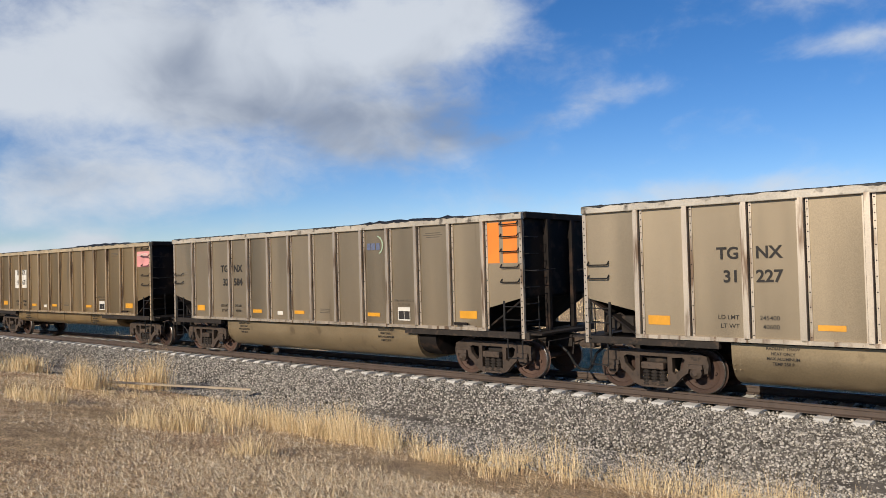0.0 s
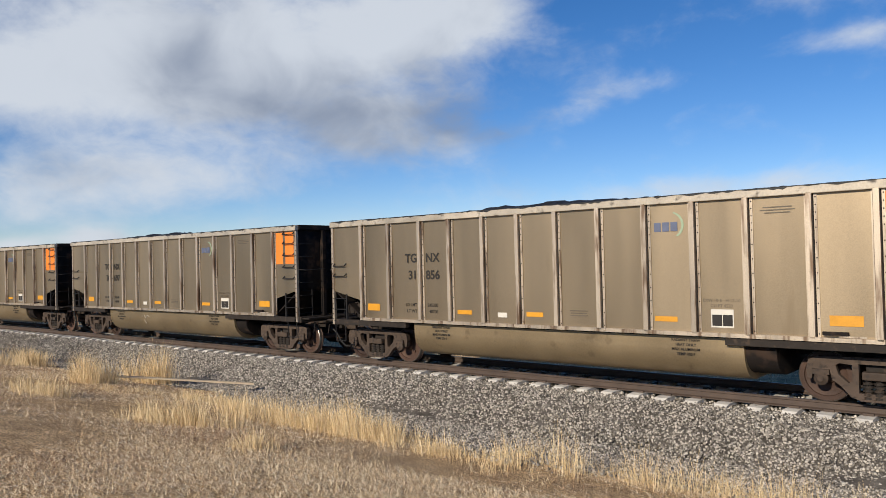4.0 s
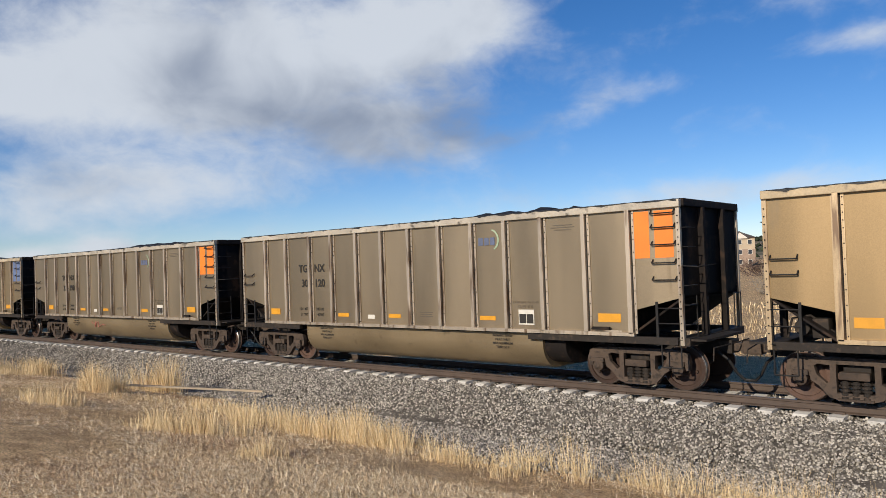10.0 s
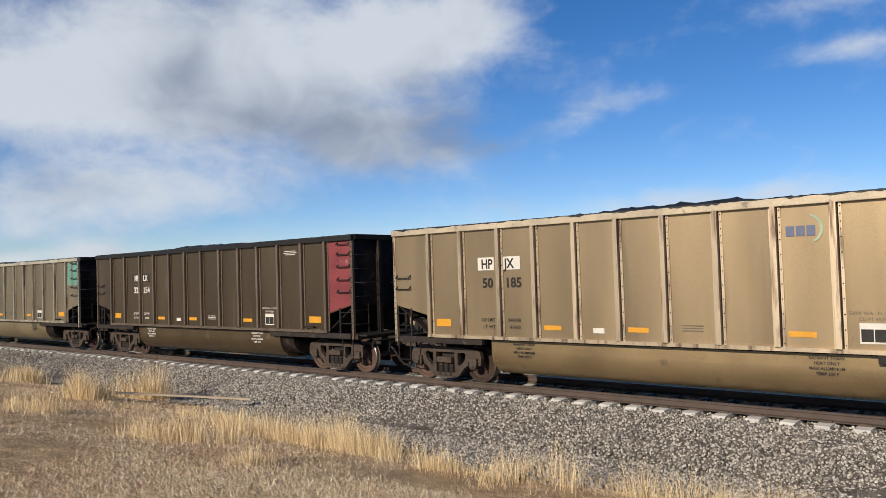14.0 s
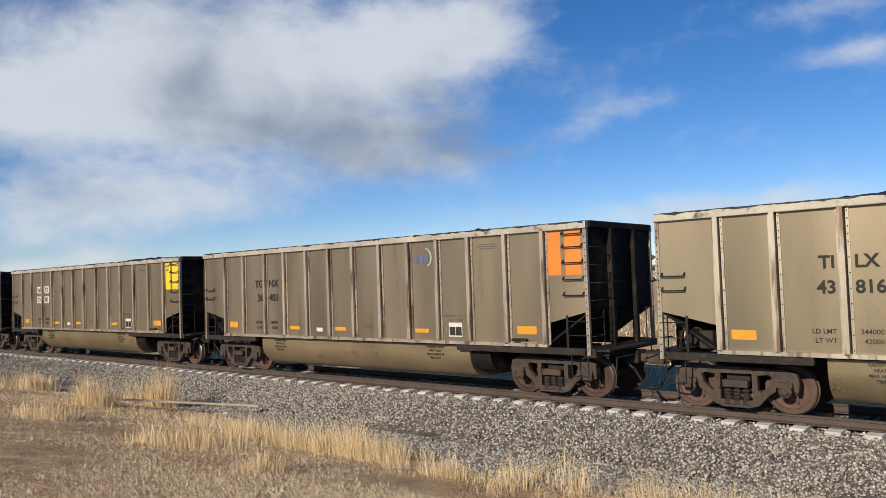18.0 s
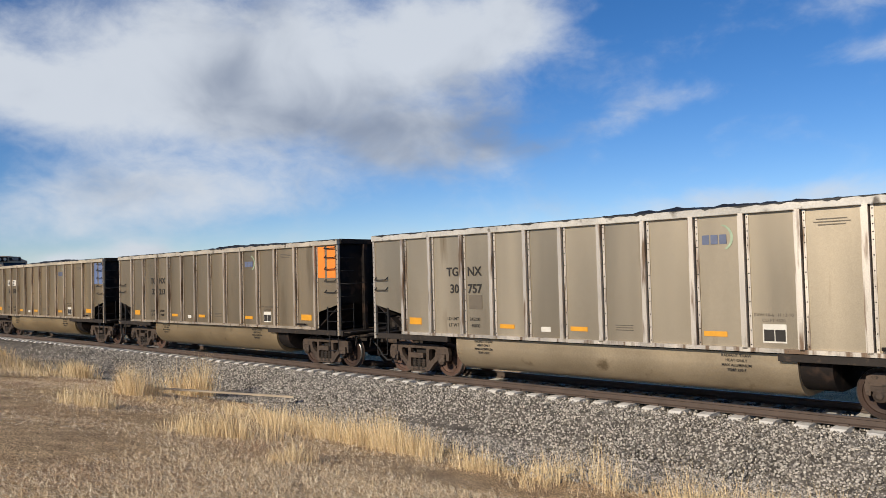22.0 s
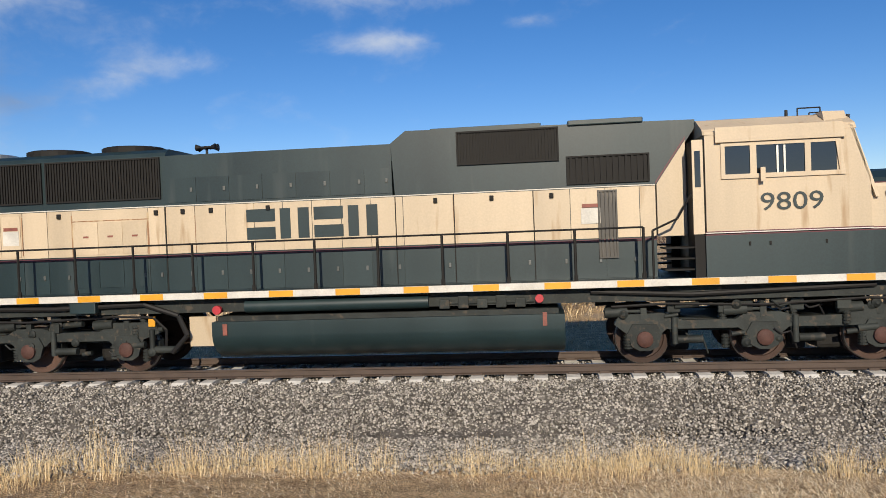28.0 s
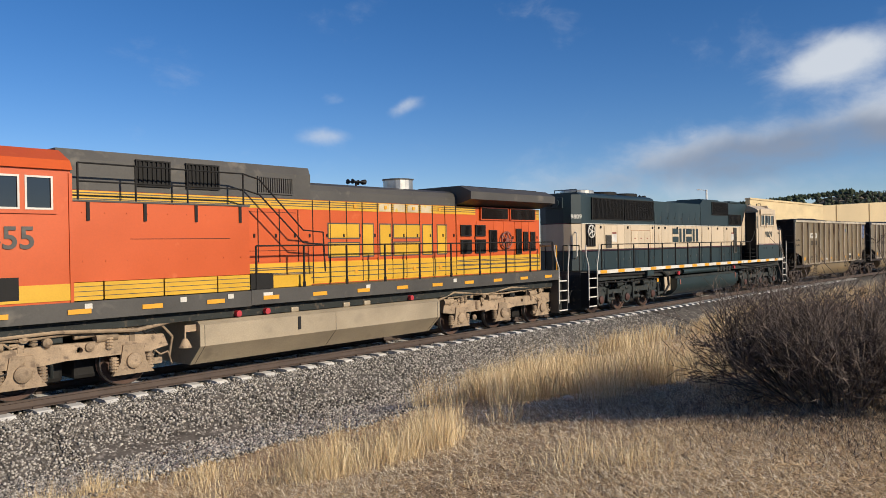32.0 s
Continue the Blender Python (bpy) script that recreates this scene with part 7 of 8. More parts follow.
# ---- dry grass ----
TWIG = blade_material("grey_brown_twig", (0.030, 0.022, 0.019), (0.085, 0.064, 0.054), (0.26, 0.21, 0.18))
STRAW = blade_material("golden_straw", (0.46, 0.32, 0.16), (0.76, 0.58, 0.33), (0.92, 0.78, 0.52))
LITTER = blade_material("matted_straw", (0.20, 0.125, 0.07), (0.78, 0.58, 0.35), (0.97, 0.87, 0.66))
LITTER_RED = blade_material("withered_weed", (0.13, 0.072, 0.045), (0.52, 0.33, 0.19), (0.92, 0.77, 0.54))


def blades(name, s, u, tall, lean, width, material, seed, label, fan=None):
    """Upright or lying blades, each a bent strip of its own."""
    rng = np.random.default_rng(seed)
    n = len(s)
    a = (s - S0) / CURVE
    x, y = S0 + (CURVE + u) * np.sin(a), -CURVE + (CURVE + u) * np.cos(a)
    z = np.maximum(ground_at(s, u), np.where(np.abs(u) < 3.75, bank_z(u), -9)) - 0.01
    th, ph = rng.uniform(0, 2 * np.pi, n), rng.uniform(0, np.pi, n)
    d = np.stack([np.cos(th), np.sin(th)], -1) * (lean * rng.uniform(0.3, 1.2, n))[:, None]
    if fan is not None:
        d = d * 0.7 + np.stack(fan, -1) * (0.24 * tall / np.maximum(np.hypot(*fan), 0.12))[:, None]
    w = np.stack([np.cos(ph), np.sin(ph)], -1) * (width * rng.uniform(0.6, 1.2, n))[:, None]
    v = np.empty((n, 5, 3))
    base, mid, tip = np.stack([x, y], -1), np.stack([x, y], -1) + d * 0.38, np.stack([x, y], -1) + d
    v[:, 0, :2], v[:, 1, :2], v[:, 2, :2], v[:, 3, :2], v[:, 4, :2] = base - w, base + w, mid - w * 0.8, mid + w * 0.8, tip
    v[:, :2, 2], v[:, 2:4, 2], v[:, 4, 2] = z[:, None], (z + tall * 0.6)[:, None], z + tall
    f = np.array([(0, 1, 3), (0, 3, 2), (2, 3, 4)])[None] + 5 * np.arange(n)[:, None, None]
    ob = fast_mesh(name, v.reshape(-1, 3), f.reshape(-1, 3), material)
    return tagged(ob, label, "grass", kind="stuff")


def clumps(seed, count, s0, s1, u0, u1, per, spread, h0, h1):
    """Blades gathered in tufts."""
    rng = np.random.default_rng(seed)
    cs, cu, ch = rng.uniform(s0, s1, count), rng.uniform(u0, u1, count), rng.uniform(h0, h1, count)
    k = rng.integers(0, count, count * per)
    return cs[k] + rng.normal(0, spread, count * per), cu[k] + rng.normal(0, spread, count * per), ch[k] * rng.uniform(0.55, 1.1, count * per)


def strip(seed, way, count, wide, per, spread):
    """Tufts strewn along a crooked line of (along, off, height)."""
    rng = np.random.default_rng(seed)
    way = np.array(way)
    per = int(per * 0.95)
    step = np.concatenate([[0], np.cumsum(np.hypot(np.diff(way[:, 0]), np.diff(way[:, 1])))])
    count = int(count * 0.75) + 1
    at = rng.uniform(0, step[-1], count)
    cs, cu, ch = (np.interp(at, step, way[:, i]) for i in range(3))
    cs, cu, ch = cs + rng.normal(0, wide, count), cu + rng.normal(0, wide, count), ch * rng.uniform(0.5, 1.2, count)
    k = rng.integers(0, count, count * per)
    ds, du = rng.normal(0, spread, count * per), rng.normal(0, spread, count * per)
    low = 1 - 0.42 * np.minimum((np.hypot(ds, du) / (2 * spread)) ** 2, 1.0)
    return cs[k] + ds, cu[k] + du, ch[k] * low * (0.3 + 0.9 * rng.random(count * per) ** 1.3), (ds, du)


STRIPS = [   # seed, way, tufts, scatter, blades to a tuft, spread
    (11, ((-15.3, -9.9, 0.42), (-14.5, -9.5, 0.48)), 6, 0.2, 170, 0.16), (12, ((-18.6, -7.5, 1.0), (-18.3, -7.0, 1.1)), 5, 0.18, 380, 0.16), (13, ((-20.7, -5.2, 1.25), (-20.2, -4.7, 1.3)), 5, 0.2, 380, 0.18), (27, ((-17.0, -7.6, 0.2), (-14.6, -6.6, 0.3)), 9, 0.3, 90, 0.16),
    (14, ((-12.2, -9.5, 0.36), (-11.0, -9.4, 0.5), (-10.7, -8.7, 0.5)), 16, 0.22, 150, 0.14), (15, ((-14.6, -6.5, 0.3), (-12.4, -7.5, 0.38), (-11.2, -7.0, 0.6)), 20, 0.3, 140, 0.16), (16, ((-10.4, -7.6, 0.64), (-7.9, -7.4, 0.43)), 40, 0.2, 150, 0.12),
    (17, ((-8.2, -10.0, 0.3), (-7.7, -9.9, 0.3)), 5, 0.12, 130, 0.12), (18, ((-7.2, -7.7, 0.38), (-5.2, -7.2, 0.56), (-2.5, -6.9, 0.5), (0, -6.8, 0.45), (2.5, -6.7, 0.42), (4.8, -7.0, 0.36)), 110, 0.28, 110, 0.13),
    (19, ((4.4, -7.9, 0.36), (5.4, -9.2, 0.45), (7.2, -9.3, 0.6)), 60, 0.4, 120, 0.15), (20, ((11.0, -6.4, 0.6), (10.5, -8.4, 0.8), (10.4, -10.4, 0.8), (10.8, -11.2, 0.7)), 75, 0.4, 210, 0.18),
    (21, ((15, -4.8, 0.6), (12.8, -7.4, 0.72), (12.4, -10.2, 0.75)), 70, 0.6, 190, 0.2), (22, ((5.0, -12.0, 0.28), (6.4, -12.5, 0.32)), 14, 0.3, 60, 0.14), (23, ((6.2, -9.6, 0.40), (7.2, -9.0, 0.5)), 16, 0.35, 110, 0.16),
    (24, ((-6, -9.5, 0.16), (2, -9.5, 0.2)), 40, 0.9, 40, 0.15), (25, ((-46, -6.5, 0.4), (-30, -7.6, 0.45), (-23.5, -7.2, 0.4)), 80, 0.7, 120, 0.28), (26, ((-32, -10.5, 0.12), (-20, -9.5, 0.12), (-13, -10.5, 0.12)), 26, 0.8, 60, 0.22)]
for q in STRIPS:
    gs, gu, gh, out = strip(*q)
    blades("dry_grass", gs, gu, gh, 0.10 + 0.22 * gh, 0.0015 + 0.00011 * np.abs(gs), STRAW, q[0], "tall golden dry grass tufts beside the ballast", out)
for q in ((31, 30, -60, -26, -6.6, -4.4, 160, 0.28, 0.4, 0.75), (32, 40, 19, 45, -7, -4, 150, 0.3, 0.5, 0.9)):
    gs, gu, gh = clumps(*q)
    blades("dry_grass", gs, gu, gh, 0.16 + 0.25 * gh, 0.0042 + 0.00012 * np.abs(gs), STRAW, q[0], "tall golden dry grass tufts along the line")
# matted straw over the slope: thicker near the camera
rng = np.random.default_rng(31)
n = 1500000
r, th = 3.2 + 27 * rng.random(n) ** 1.55, np.radians(rng.uniform(-86, 93, n))
px, py = -r * np.sin(th), EYE[1] + r * np.cos(th)
ls, lu = line_coords(px, py)
keep = (lu < ballast_edge(ls) + 0.25) & (lu > -22)
patch = np.sin(ls * 0.8 + 1.3 * np.sin(lu * 0.9)) + np.sin(lu * 1.4 + ls * 0.35) + rng.normal(0, 0.9, n)
keep &= (patch > -1.5) & ~((np.abs(ls + 4.6) < 2.4) & (np.abs(lu + 8.3) < 0.8) & (rng.random(n) < 0.85))
ls, lu, r, px, py = ls[keep], lu[keep], r[keep], px[keep], py[keep]
n = len(ls)
# each straw a sliver that lies askew
way = rng.uniform(0, 2 * np.pi, n)
reach, rise = rng.uniform(0.02, 0.085, n) * (1 + 0.03 * r), 0.003 + 0.050 * rng.random(n) ** 1.7
half = (0.0011 + 0.00022 * r) * rng.uniform(0.6, 1.3, n)
z = ground_at(ls, lu) + rng.uniform(-0.004, 0.018, n)
v = np.empty((n, 3, 3))
v[:, 0] = np.stack([px - half * np.sin(way), py + half * np.cos(way), z], -1)
v[:, 1] = np.stack([px + half * np.sin(way), py - half * np.cos(way), z + 0.6 * half], -1)
v[:, 2] = np.stack([px + reach * np.cos(way), py + reach * np.sin(way), z + rise], -1)
red = np.sin(px * 1.1 + 2.0 * np.sin(py * 0.7)) + np.sin(py * 1.7 - px * 0.6) + rng.normal(0, 0.8, n) > 0.9
for some, straw, label in ((~red, LITTER, "short matted dead grass and straw on the slope"), (red, LITTER_RED, "red-brown withered weeds matted in the straw")):
    q = v[some]
    tagged(fast_mesh("straw_litter", q.reshape(-1, 3), np.arange(3 * len(q)).reshape(-1, 3), straw), label, "grass", kind="stuff")
# a thin growth of short standing stalks in it
pick = rng.random(n) < 0.04
blades("straw_stalks", ls[pick], lu[pick], 0.02 + 0.09 * rng.random(pick.sum()) ** 1.5, np.full(pick.sum(), 0.07), 0.0009 + 0.00014 * r[pick], LITTER, 33, "thin short standing straw on the slope")
rng = np.random.default_rng(41)
ls, lu = rng.uniform(-170, -34, 30000), -rng.uniform(5, 30, 30000) + rng.choice((0, 42), 30000)
blades("field_grass", ls, lu, rng.uniform(0.12, 0.34, 30000), np.full(30000, 0.14), 0.006 + 0.0004 * np.abs(ls), STRAW, 43, "dry pale grass in the far field by the line")
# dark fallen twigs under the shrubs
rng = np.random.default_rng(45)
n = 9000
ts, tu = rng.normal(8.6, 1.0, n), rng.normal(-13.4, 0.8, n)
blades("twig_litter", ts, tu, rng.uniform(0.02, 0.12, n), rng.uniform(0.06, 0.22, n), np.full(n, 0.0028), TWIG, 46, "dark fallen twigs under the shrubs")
rng = np.random.default_rng(41)
fs, fu = rng.uniform(-70, 50, 26000), 4.2 + 40 * rng.random(26000) ** 1.5
blades("field_grass", fs, fu, rng.uniform(0.12, 0.34, 26000), np.full(26000, 0.12), 0.008 + 0.0004 * fu, STRAW, 42, "dry pale grass in the field beyond the track")

# ---- shrubs and bare trees ----
TWIG_PALE = surface("pale_bare_branch", (0.30, 0.25, 0.19), 0.85, 0, 0.3, 3, 40, 0.1)
TWIG_RED = blade_material("red_brown_twig", (0.06, 0.038, 0.03), (0.14, 0.09, 0.072), (0.28, 0.20, 0.16))


def limb(v, f, p, q, r0, r1):
    """A three-sided tapering stick."""
    d = (q - p).normalized()
    a = d.orthogonal().normalized()
    b = d.cross(a)
    i = len(v)
    for c, r in ((p, r0), (q, r1)):
        for k in range(3):
            t = 2.0944 * k
            v.append(c + a * (r * math.cos(t)) + b * (r * math.sin(t)))
    for k in range(3):
        j = (k + 1) % 3
        f.append((i + k, i + j, i + 3 + j))
        f.append((i + k, i + 3 + j, i + 3 + k))


def branchy(rnd, v, f, p, d, length, r, depth, kids, bend, thin, up=0.1, core=None):
    q = p
    for _ in range(2):
        d = (d + Vector((rnd.gauss(0, bend), rnd.gauss(0, bend), rnd.gauss(0, bend) + up))).normalized()
        n = q + d * (length / 2)
        limb(*(core or (v, f)), q, n, r, r * 0.75)
        if depth > 0:
            for _ in range(kids):
                side = Vector((rnd.gauss(0, 1), rnd.gauss(0, 1), rnd.gauss(0.25, 0.8))).normalized()
                start = q.lerp(n, rnd.uniform(0.2, 1.0))
                branchy(rnd, v, f, start, (d * 0.75 + side * 0.7).normalized(), length * rnd.uniform(0.45, 0.75), max(r * 0.55, thin), depth - 1, kids, bend, thin, up)
        q, r = n, r * 0.75


def shrub(x, y, high, wide, stems, depth, kids, seed, material, label, thin=0.003, name="shrub", fat=0.012):
    rnd = random.Random(seed)
    z = height(x, y)
    bush = new(name)
    bush.location = (x, y, z)
    v, f, core = [], [], ([], [])
    for _ in range(stems):
        a, k = rnd.uniform(0, 2 * math.pi), math.sqrt(rnd.random())
        base = Vector((0.55 * wide * k * math.cos(a), 0.55 * wide * k * math.sin(a), -0.05))
        d = Vector((math.cos(a) * k * 0.9, math.sin(a) * k * 0.9, 1.0 - 0.45 * k)).normalized()
        branchy(rnd, v, f, base, d, high * rnd.uniform(0.42, 0.62), fat, depth, kids, 0.16, thin, core=core)
    for kind, (cv, cf) in (("woody_base", core), ("twig_crown", (v, f))):
        tagged(fast_mesh(kind, np.array([tuple(p) for p in cv]), np.array(cf), material), kind="stuff").parent = bush
    return tagged(bush, label, "shrub" if name == "shrub" else "tree", "bare shrubs" if name == "shrub" else "")


shrub(9.25, -13.45, 1.62, 1.45, 150, 3, 2, 61, TWIG, "dense leafless grey-brown shrub beside the path", 0.0038)
shrub(12.6, -15.5, 1.7, 2.0, 150, 3, 2, 62, TWIG, "dense leafless grey-brown shrub in its own shade", 0.0042)
shrub(15.5, -11.6, 1.2, 1.6, 60, 3, 2, 63, TWIG_RED, "leafless red-brown shrub near the ballast", 0.0042)
shrub(-25.2, -15.9, 2.5, 1.7, 110, 3, 2, 64, TWIG, "large leafless dark shrub at the field edge", 0.0075)
shrub(-27.0, -18.4, 3.0, 3.6, 80, 3, 2, 65, TWIG, "large leafless dark shrub among dry grass", 0.008)
shrub(-29.5, -15.6, 5.2, 1.6, 5, 4, 2, 66, TWIG_PALE, "slim bare tree with pale fine branches", 0.008, "bare_tree", 0.06)
for i, (az, dist, high, wide) in enumerate(((84.5, 120, 2.2, 5), (82.8, 112, 1.7, 4), (79, 140, 1.5, 4), (76.5, 150, 1.4, 4))):
    a = radians(az)
    shrub(-dist * math.sin(a), EYE[1] + dist * math.cos(a), high, wide, 40, 2, 2, 70 + i, TWIG_RED, "low brown shrub in the dry field", 0.03, fat=0.05)
for i, (az, dist) in enumerate(((-1.0, 34), (0.8, 38), (-2.8, 40), (2.5, 44), (-4.5, 46), (4.2, 50))):
    a = radians(az)
    shrub(-dist * math.sin(a), EYE[1] + dist * math.cos(a), 4.2, 3.6, 26, 3, 2, 170 + i, TWIG_PALE, "pale leafless thicket just beyond the track", 0.012, fat=0.03)
rnd = random.Random(9)
for i in range(16):
    az, dist = rnd.uniform(-34, 36), rnd.uniform(75, 150)
    a = radians(az)
    tall = rnd.uniform(2.5, 4.5) * dist / 110
    shrub(-dist * math.sin(a), EYE[1] + dist * math.cos(a), tall, rnd.uniform(3.5, 7), 22, 3, 2, 80 + i, rnd.choice((TWIG_PALE, TWIG_PALE, TWIG_RED)), "bare pale cottonwood thicket beyond the track", 0.02, "bare_tree", 0.06)

# ---- evergreens ----
NEEDLE = blade_material("pine_needles", (0.012, 0.018, 0.010), (0.030, 0.042, 0.020), (0.062, 0.078, 0.036))
BARK = surface("pine_bark", (0.09, 0.06, 0.045), 0.9, 0, 0.3, 3, 20, 0.3)


def pine(x, y, high, wide, seed, label, clumps_n=2000):
    rnd = np.random.default_rng(seed)
    tree = new("pine_tree")
    tree.location = (x, y, height(x, y))
    part("trunk", rod(bmesh.new(), (0, 0, -0.2), (0, 0, high * 0.9), 0.028 * high, 8, 0.02), BARK, tree)
    n = clumps_n
    t = rnd.random(n) ** 0.8
    zc = high * (0.10 + 0.9 * t)
    layer = 0.75 + 0.25 * np.sin(t * 26 + seed)
    rad = wide * np.sin(np.pi * (0.10 + 0.86 * t)) ** 0.7 * layer * (0.8 + 0.35 * np.sin(3 * rnd.random() * 6 + t * 9)) * np.sqrt(rnd.uniform(0.25, 1, n))
    th = rnd.uniform(0, 2 * np.pi, n)
    c = np.stack([rad * np.cos(th), rad * np.sin(th), zc], -1)
    base = np.array([(1, 0, 0), (-1, 0, 0), (0, 1, 0), (0, -1, 0), (0, 0, 1), (0, 0, -1)], float)
    tri = np.array([(0, 2, 4), (2, 1, 4), (1, 3, 4), (3, 0, 4), (2, 0, 5), (1, 2, 5), (3, 1, 5), (0, 3, 5)])
    size = 0.036 * high * rnd.uniform(0.5, 1.3, (n, 1, 1)) * rnd.uniform(0.5, 1.4, (n, 6, 1))
    v = c[:, None, :] + base[None] * size * np.array([1, 1, 0.55])
    f = tri[None] + 6 * np.arange(n)[:, None, None]
    crown = fast_mesh("crown", v.reshape(-1, 3), f.reshape(-1, 3), NEEDLE)
    crown.parent = tree
    return tagged(tree, label, "tree", "evergreen trees")


PINES = [(90.5, 165, 6.5, 3.4), (88.7, 150, 6.6, 3.6), (86.8, 158, 6.2, 3.6), (85.2, 150, 7.4, 4.6), (83.4, 175, 6.5, 3.6), (82.6, 150, 9.6, 3.2), (81.5, 160, 8.6, 2.6), (80.7, 165, 7.0, 2.6), (80.0, 150, 8.4, 2.8), (78.8, 180, 7.5, 3.2), (77.6, 170, 6.5, 3.0), (75.6, 185, 6.8, 3.0), (73.5, 190, 6.0, 3.0),
         (-66.6, 150, 6.8, 3.6), (-67.6, 160, 7.2, 3.4), (-65.4, 175, 6.2, 3.2)]
for i, (az, dist, high, wide) in enumerate(PINES):
    a = radians(az)
    pine(-dist * math.sin(a), EYE[1] + dist * math.cos(a), high * 1.08, wide * 1.25, 100 + i, "dark green ponderosa pine in the dry field")


# ---- what stands far off ----
STUCCO = surface("tan_stucco", (0.42, 0.34, 0.25), 0.9, 0, 0.12, 0.4, 10, 0.05)
STUCCO_P = surface("pale_stucco", (0.62, 0.58, 0.52), 0.9, 0, 0.1, 0.4, 10, 0.05)
BRICK_F = surface("brown_stone_base", (0.27, 0.20, 0.155), 0.9, 0, 0.25, 0.6, 12, 0.1)
SHINGLE = surface("dark_shingle", (0.075, 0.065, 0.06), 0.9, 0, 0.25, 0.6, 10, 0.1)
WALL_TAN = surface("tan_concrete", (0.60, 0.47, 0.28), 0.85, 0, 0.12, 0.3, 8, 0.05, streak=True)
WALL_PALE = surface("pale_tan_concrete", (0.66, 0.52, 0.30), 0.9, 0, 0.15, 0.6, 20, 0.1)
FAR_PANE = surface("far_window", (0.03, 0.035, 0.045), 0.2, 0, 0.2, 1, 10, 0.0)
FAR_HILL = surface("scrub_hillside", (0.25, 0.195, 0.135), 0.95, 0, 0.35, 0.02, 0.3, 0.0, worn=(0.045, 0.055, 0.032), worn_at=0.5)
POLE_W = surface("pale_metal_pole", (0.68, 0.68, 0.66), 0.5, 0.2, 0.1, 2, 20, 0.0)


def bearing_pose(az, dist, z=None):
    """A pose at a bearing from the camera, its front turned to it."""
    a = radians(az)
    x, y = -dist * math.sin(a), EYE[1] + dist * math.cos(a)
    return pose(x, y, height(x, y) if z is None else z, 0, 0, az)


def building(az, dist, wide, storeys, deep, wall_mat, roof_mat, gables, label, name="apartment_building", base_mat=None):
    b = new(name)
    high = 2.9 * storeys
    part("wall", bx(bmesh.new(), -wide / 2, wide / 2, 0, deep, -1.5, high), wall_mat, b)
    if base_mat:
        part("stone_base", bx(bmesh.new(), -wide / 2 - 0.08, wide / 2 + 0.08, -0.08, deep, -1.5, high * 0.62), base_mat, b)
    bm = bmesh.new()
    o, r = 0.6, 2.6
    v = [bm.verts.new(p) for p in ((-wide / 2 - o, -o, high), (wide / 2 + o, -o, high), (wide / 2 + o, deep + o, high), (-wide / 2 - o, deep + o, high), (-wide / 2 + deep * 0.4, deep / 2, high + r), (wide / 2 - deep * 0.4, deep / 2, high + r))]
    for q in ((0, 1, 5, 4), (1, 2, 5), (2, 3, 4, 5), (3, 0, 4), (3, 2, 1, 0)):
        bm.faces.new([v[i] for i in q])
    part("roof", bm, roof_mat, b)
    for gx in gables:
        prism(bm := bmesh.new(), [(gx - 2.6, high - 0.2), (gx + 2.6, high - 0.2), (gx, high + 2.0)], -0.5, deep * 0.4)
        part("gable", bm, roof_mat, b)
        prism(bm := bmesh.new(), [(gx - 2.2, high - 0.2), (gx + 2.2, high - 0.2), (gx, high + 1.6)], -0.6, -0.5)
        part("gable_wall", bm, STUCCO_P, b)
    n = max(2, int(wide / 2.6))
    fr0 = pane0 = None
    for k in range(storeys):
        for i in range(n):
            x, z = -wide / 2 + wide * (i + 0.5) / n, k * 2.9 + 1.0
            if fr0 is None:
                fr0 = part("window", bx(bmesh.new(), -0.62, 0.62, -0.16, -0.02, -0.08, 1.42), STUCCO_P, b)
                fr0.location = (x, 0, z)
                pane0 = part("pane", bx(bmesh.new(), -0.5, 0.5, -0.18, -0.15, 0.04, 1.3), FAR_PANE, fr0)
            else:
                w = twin(fr0, pose(x, 0, z))
                twin(pane0, Matrix(), w)
    b.matrix_world = bearing_pose(az, dist)
    return tagged(b, label, "building")


building(14.9, 230, 20, 3, 12, STUCCO_P, SHINGLE, (-6.5, 6.5), "pale apartment block with brown stone lower storeys", base_mat=BRICK_F)
building(21.6, 235, 22, 3, 13, STUCCO, SHINGLE, (-7, 0, 7), "tan gabled apartment block behind bare trees", base_mat=BRICK_F)
building(26.0, 215, 11, 2, 10, STUCCO, SHINGLE, (2,), "tan house with a dark hipped roof", "house", BRICK_F)
building(-41.5, 150, 6.2, 2, 6, STUCCO_P, STUCCO_P, (), "small white building beyond the line", "house")
building(-1.5, 420, 13, 2, 9, STUCCO, SHINGLE, (), "low tan house beyond the thicket", "house")


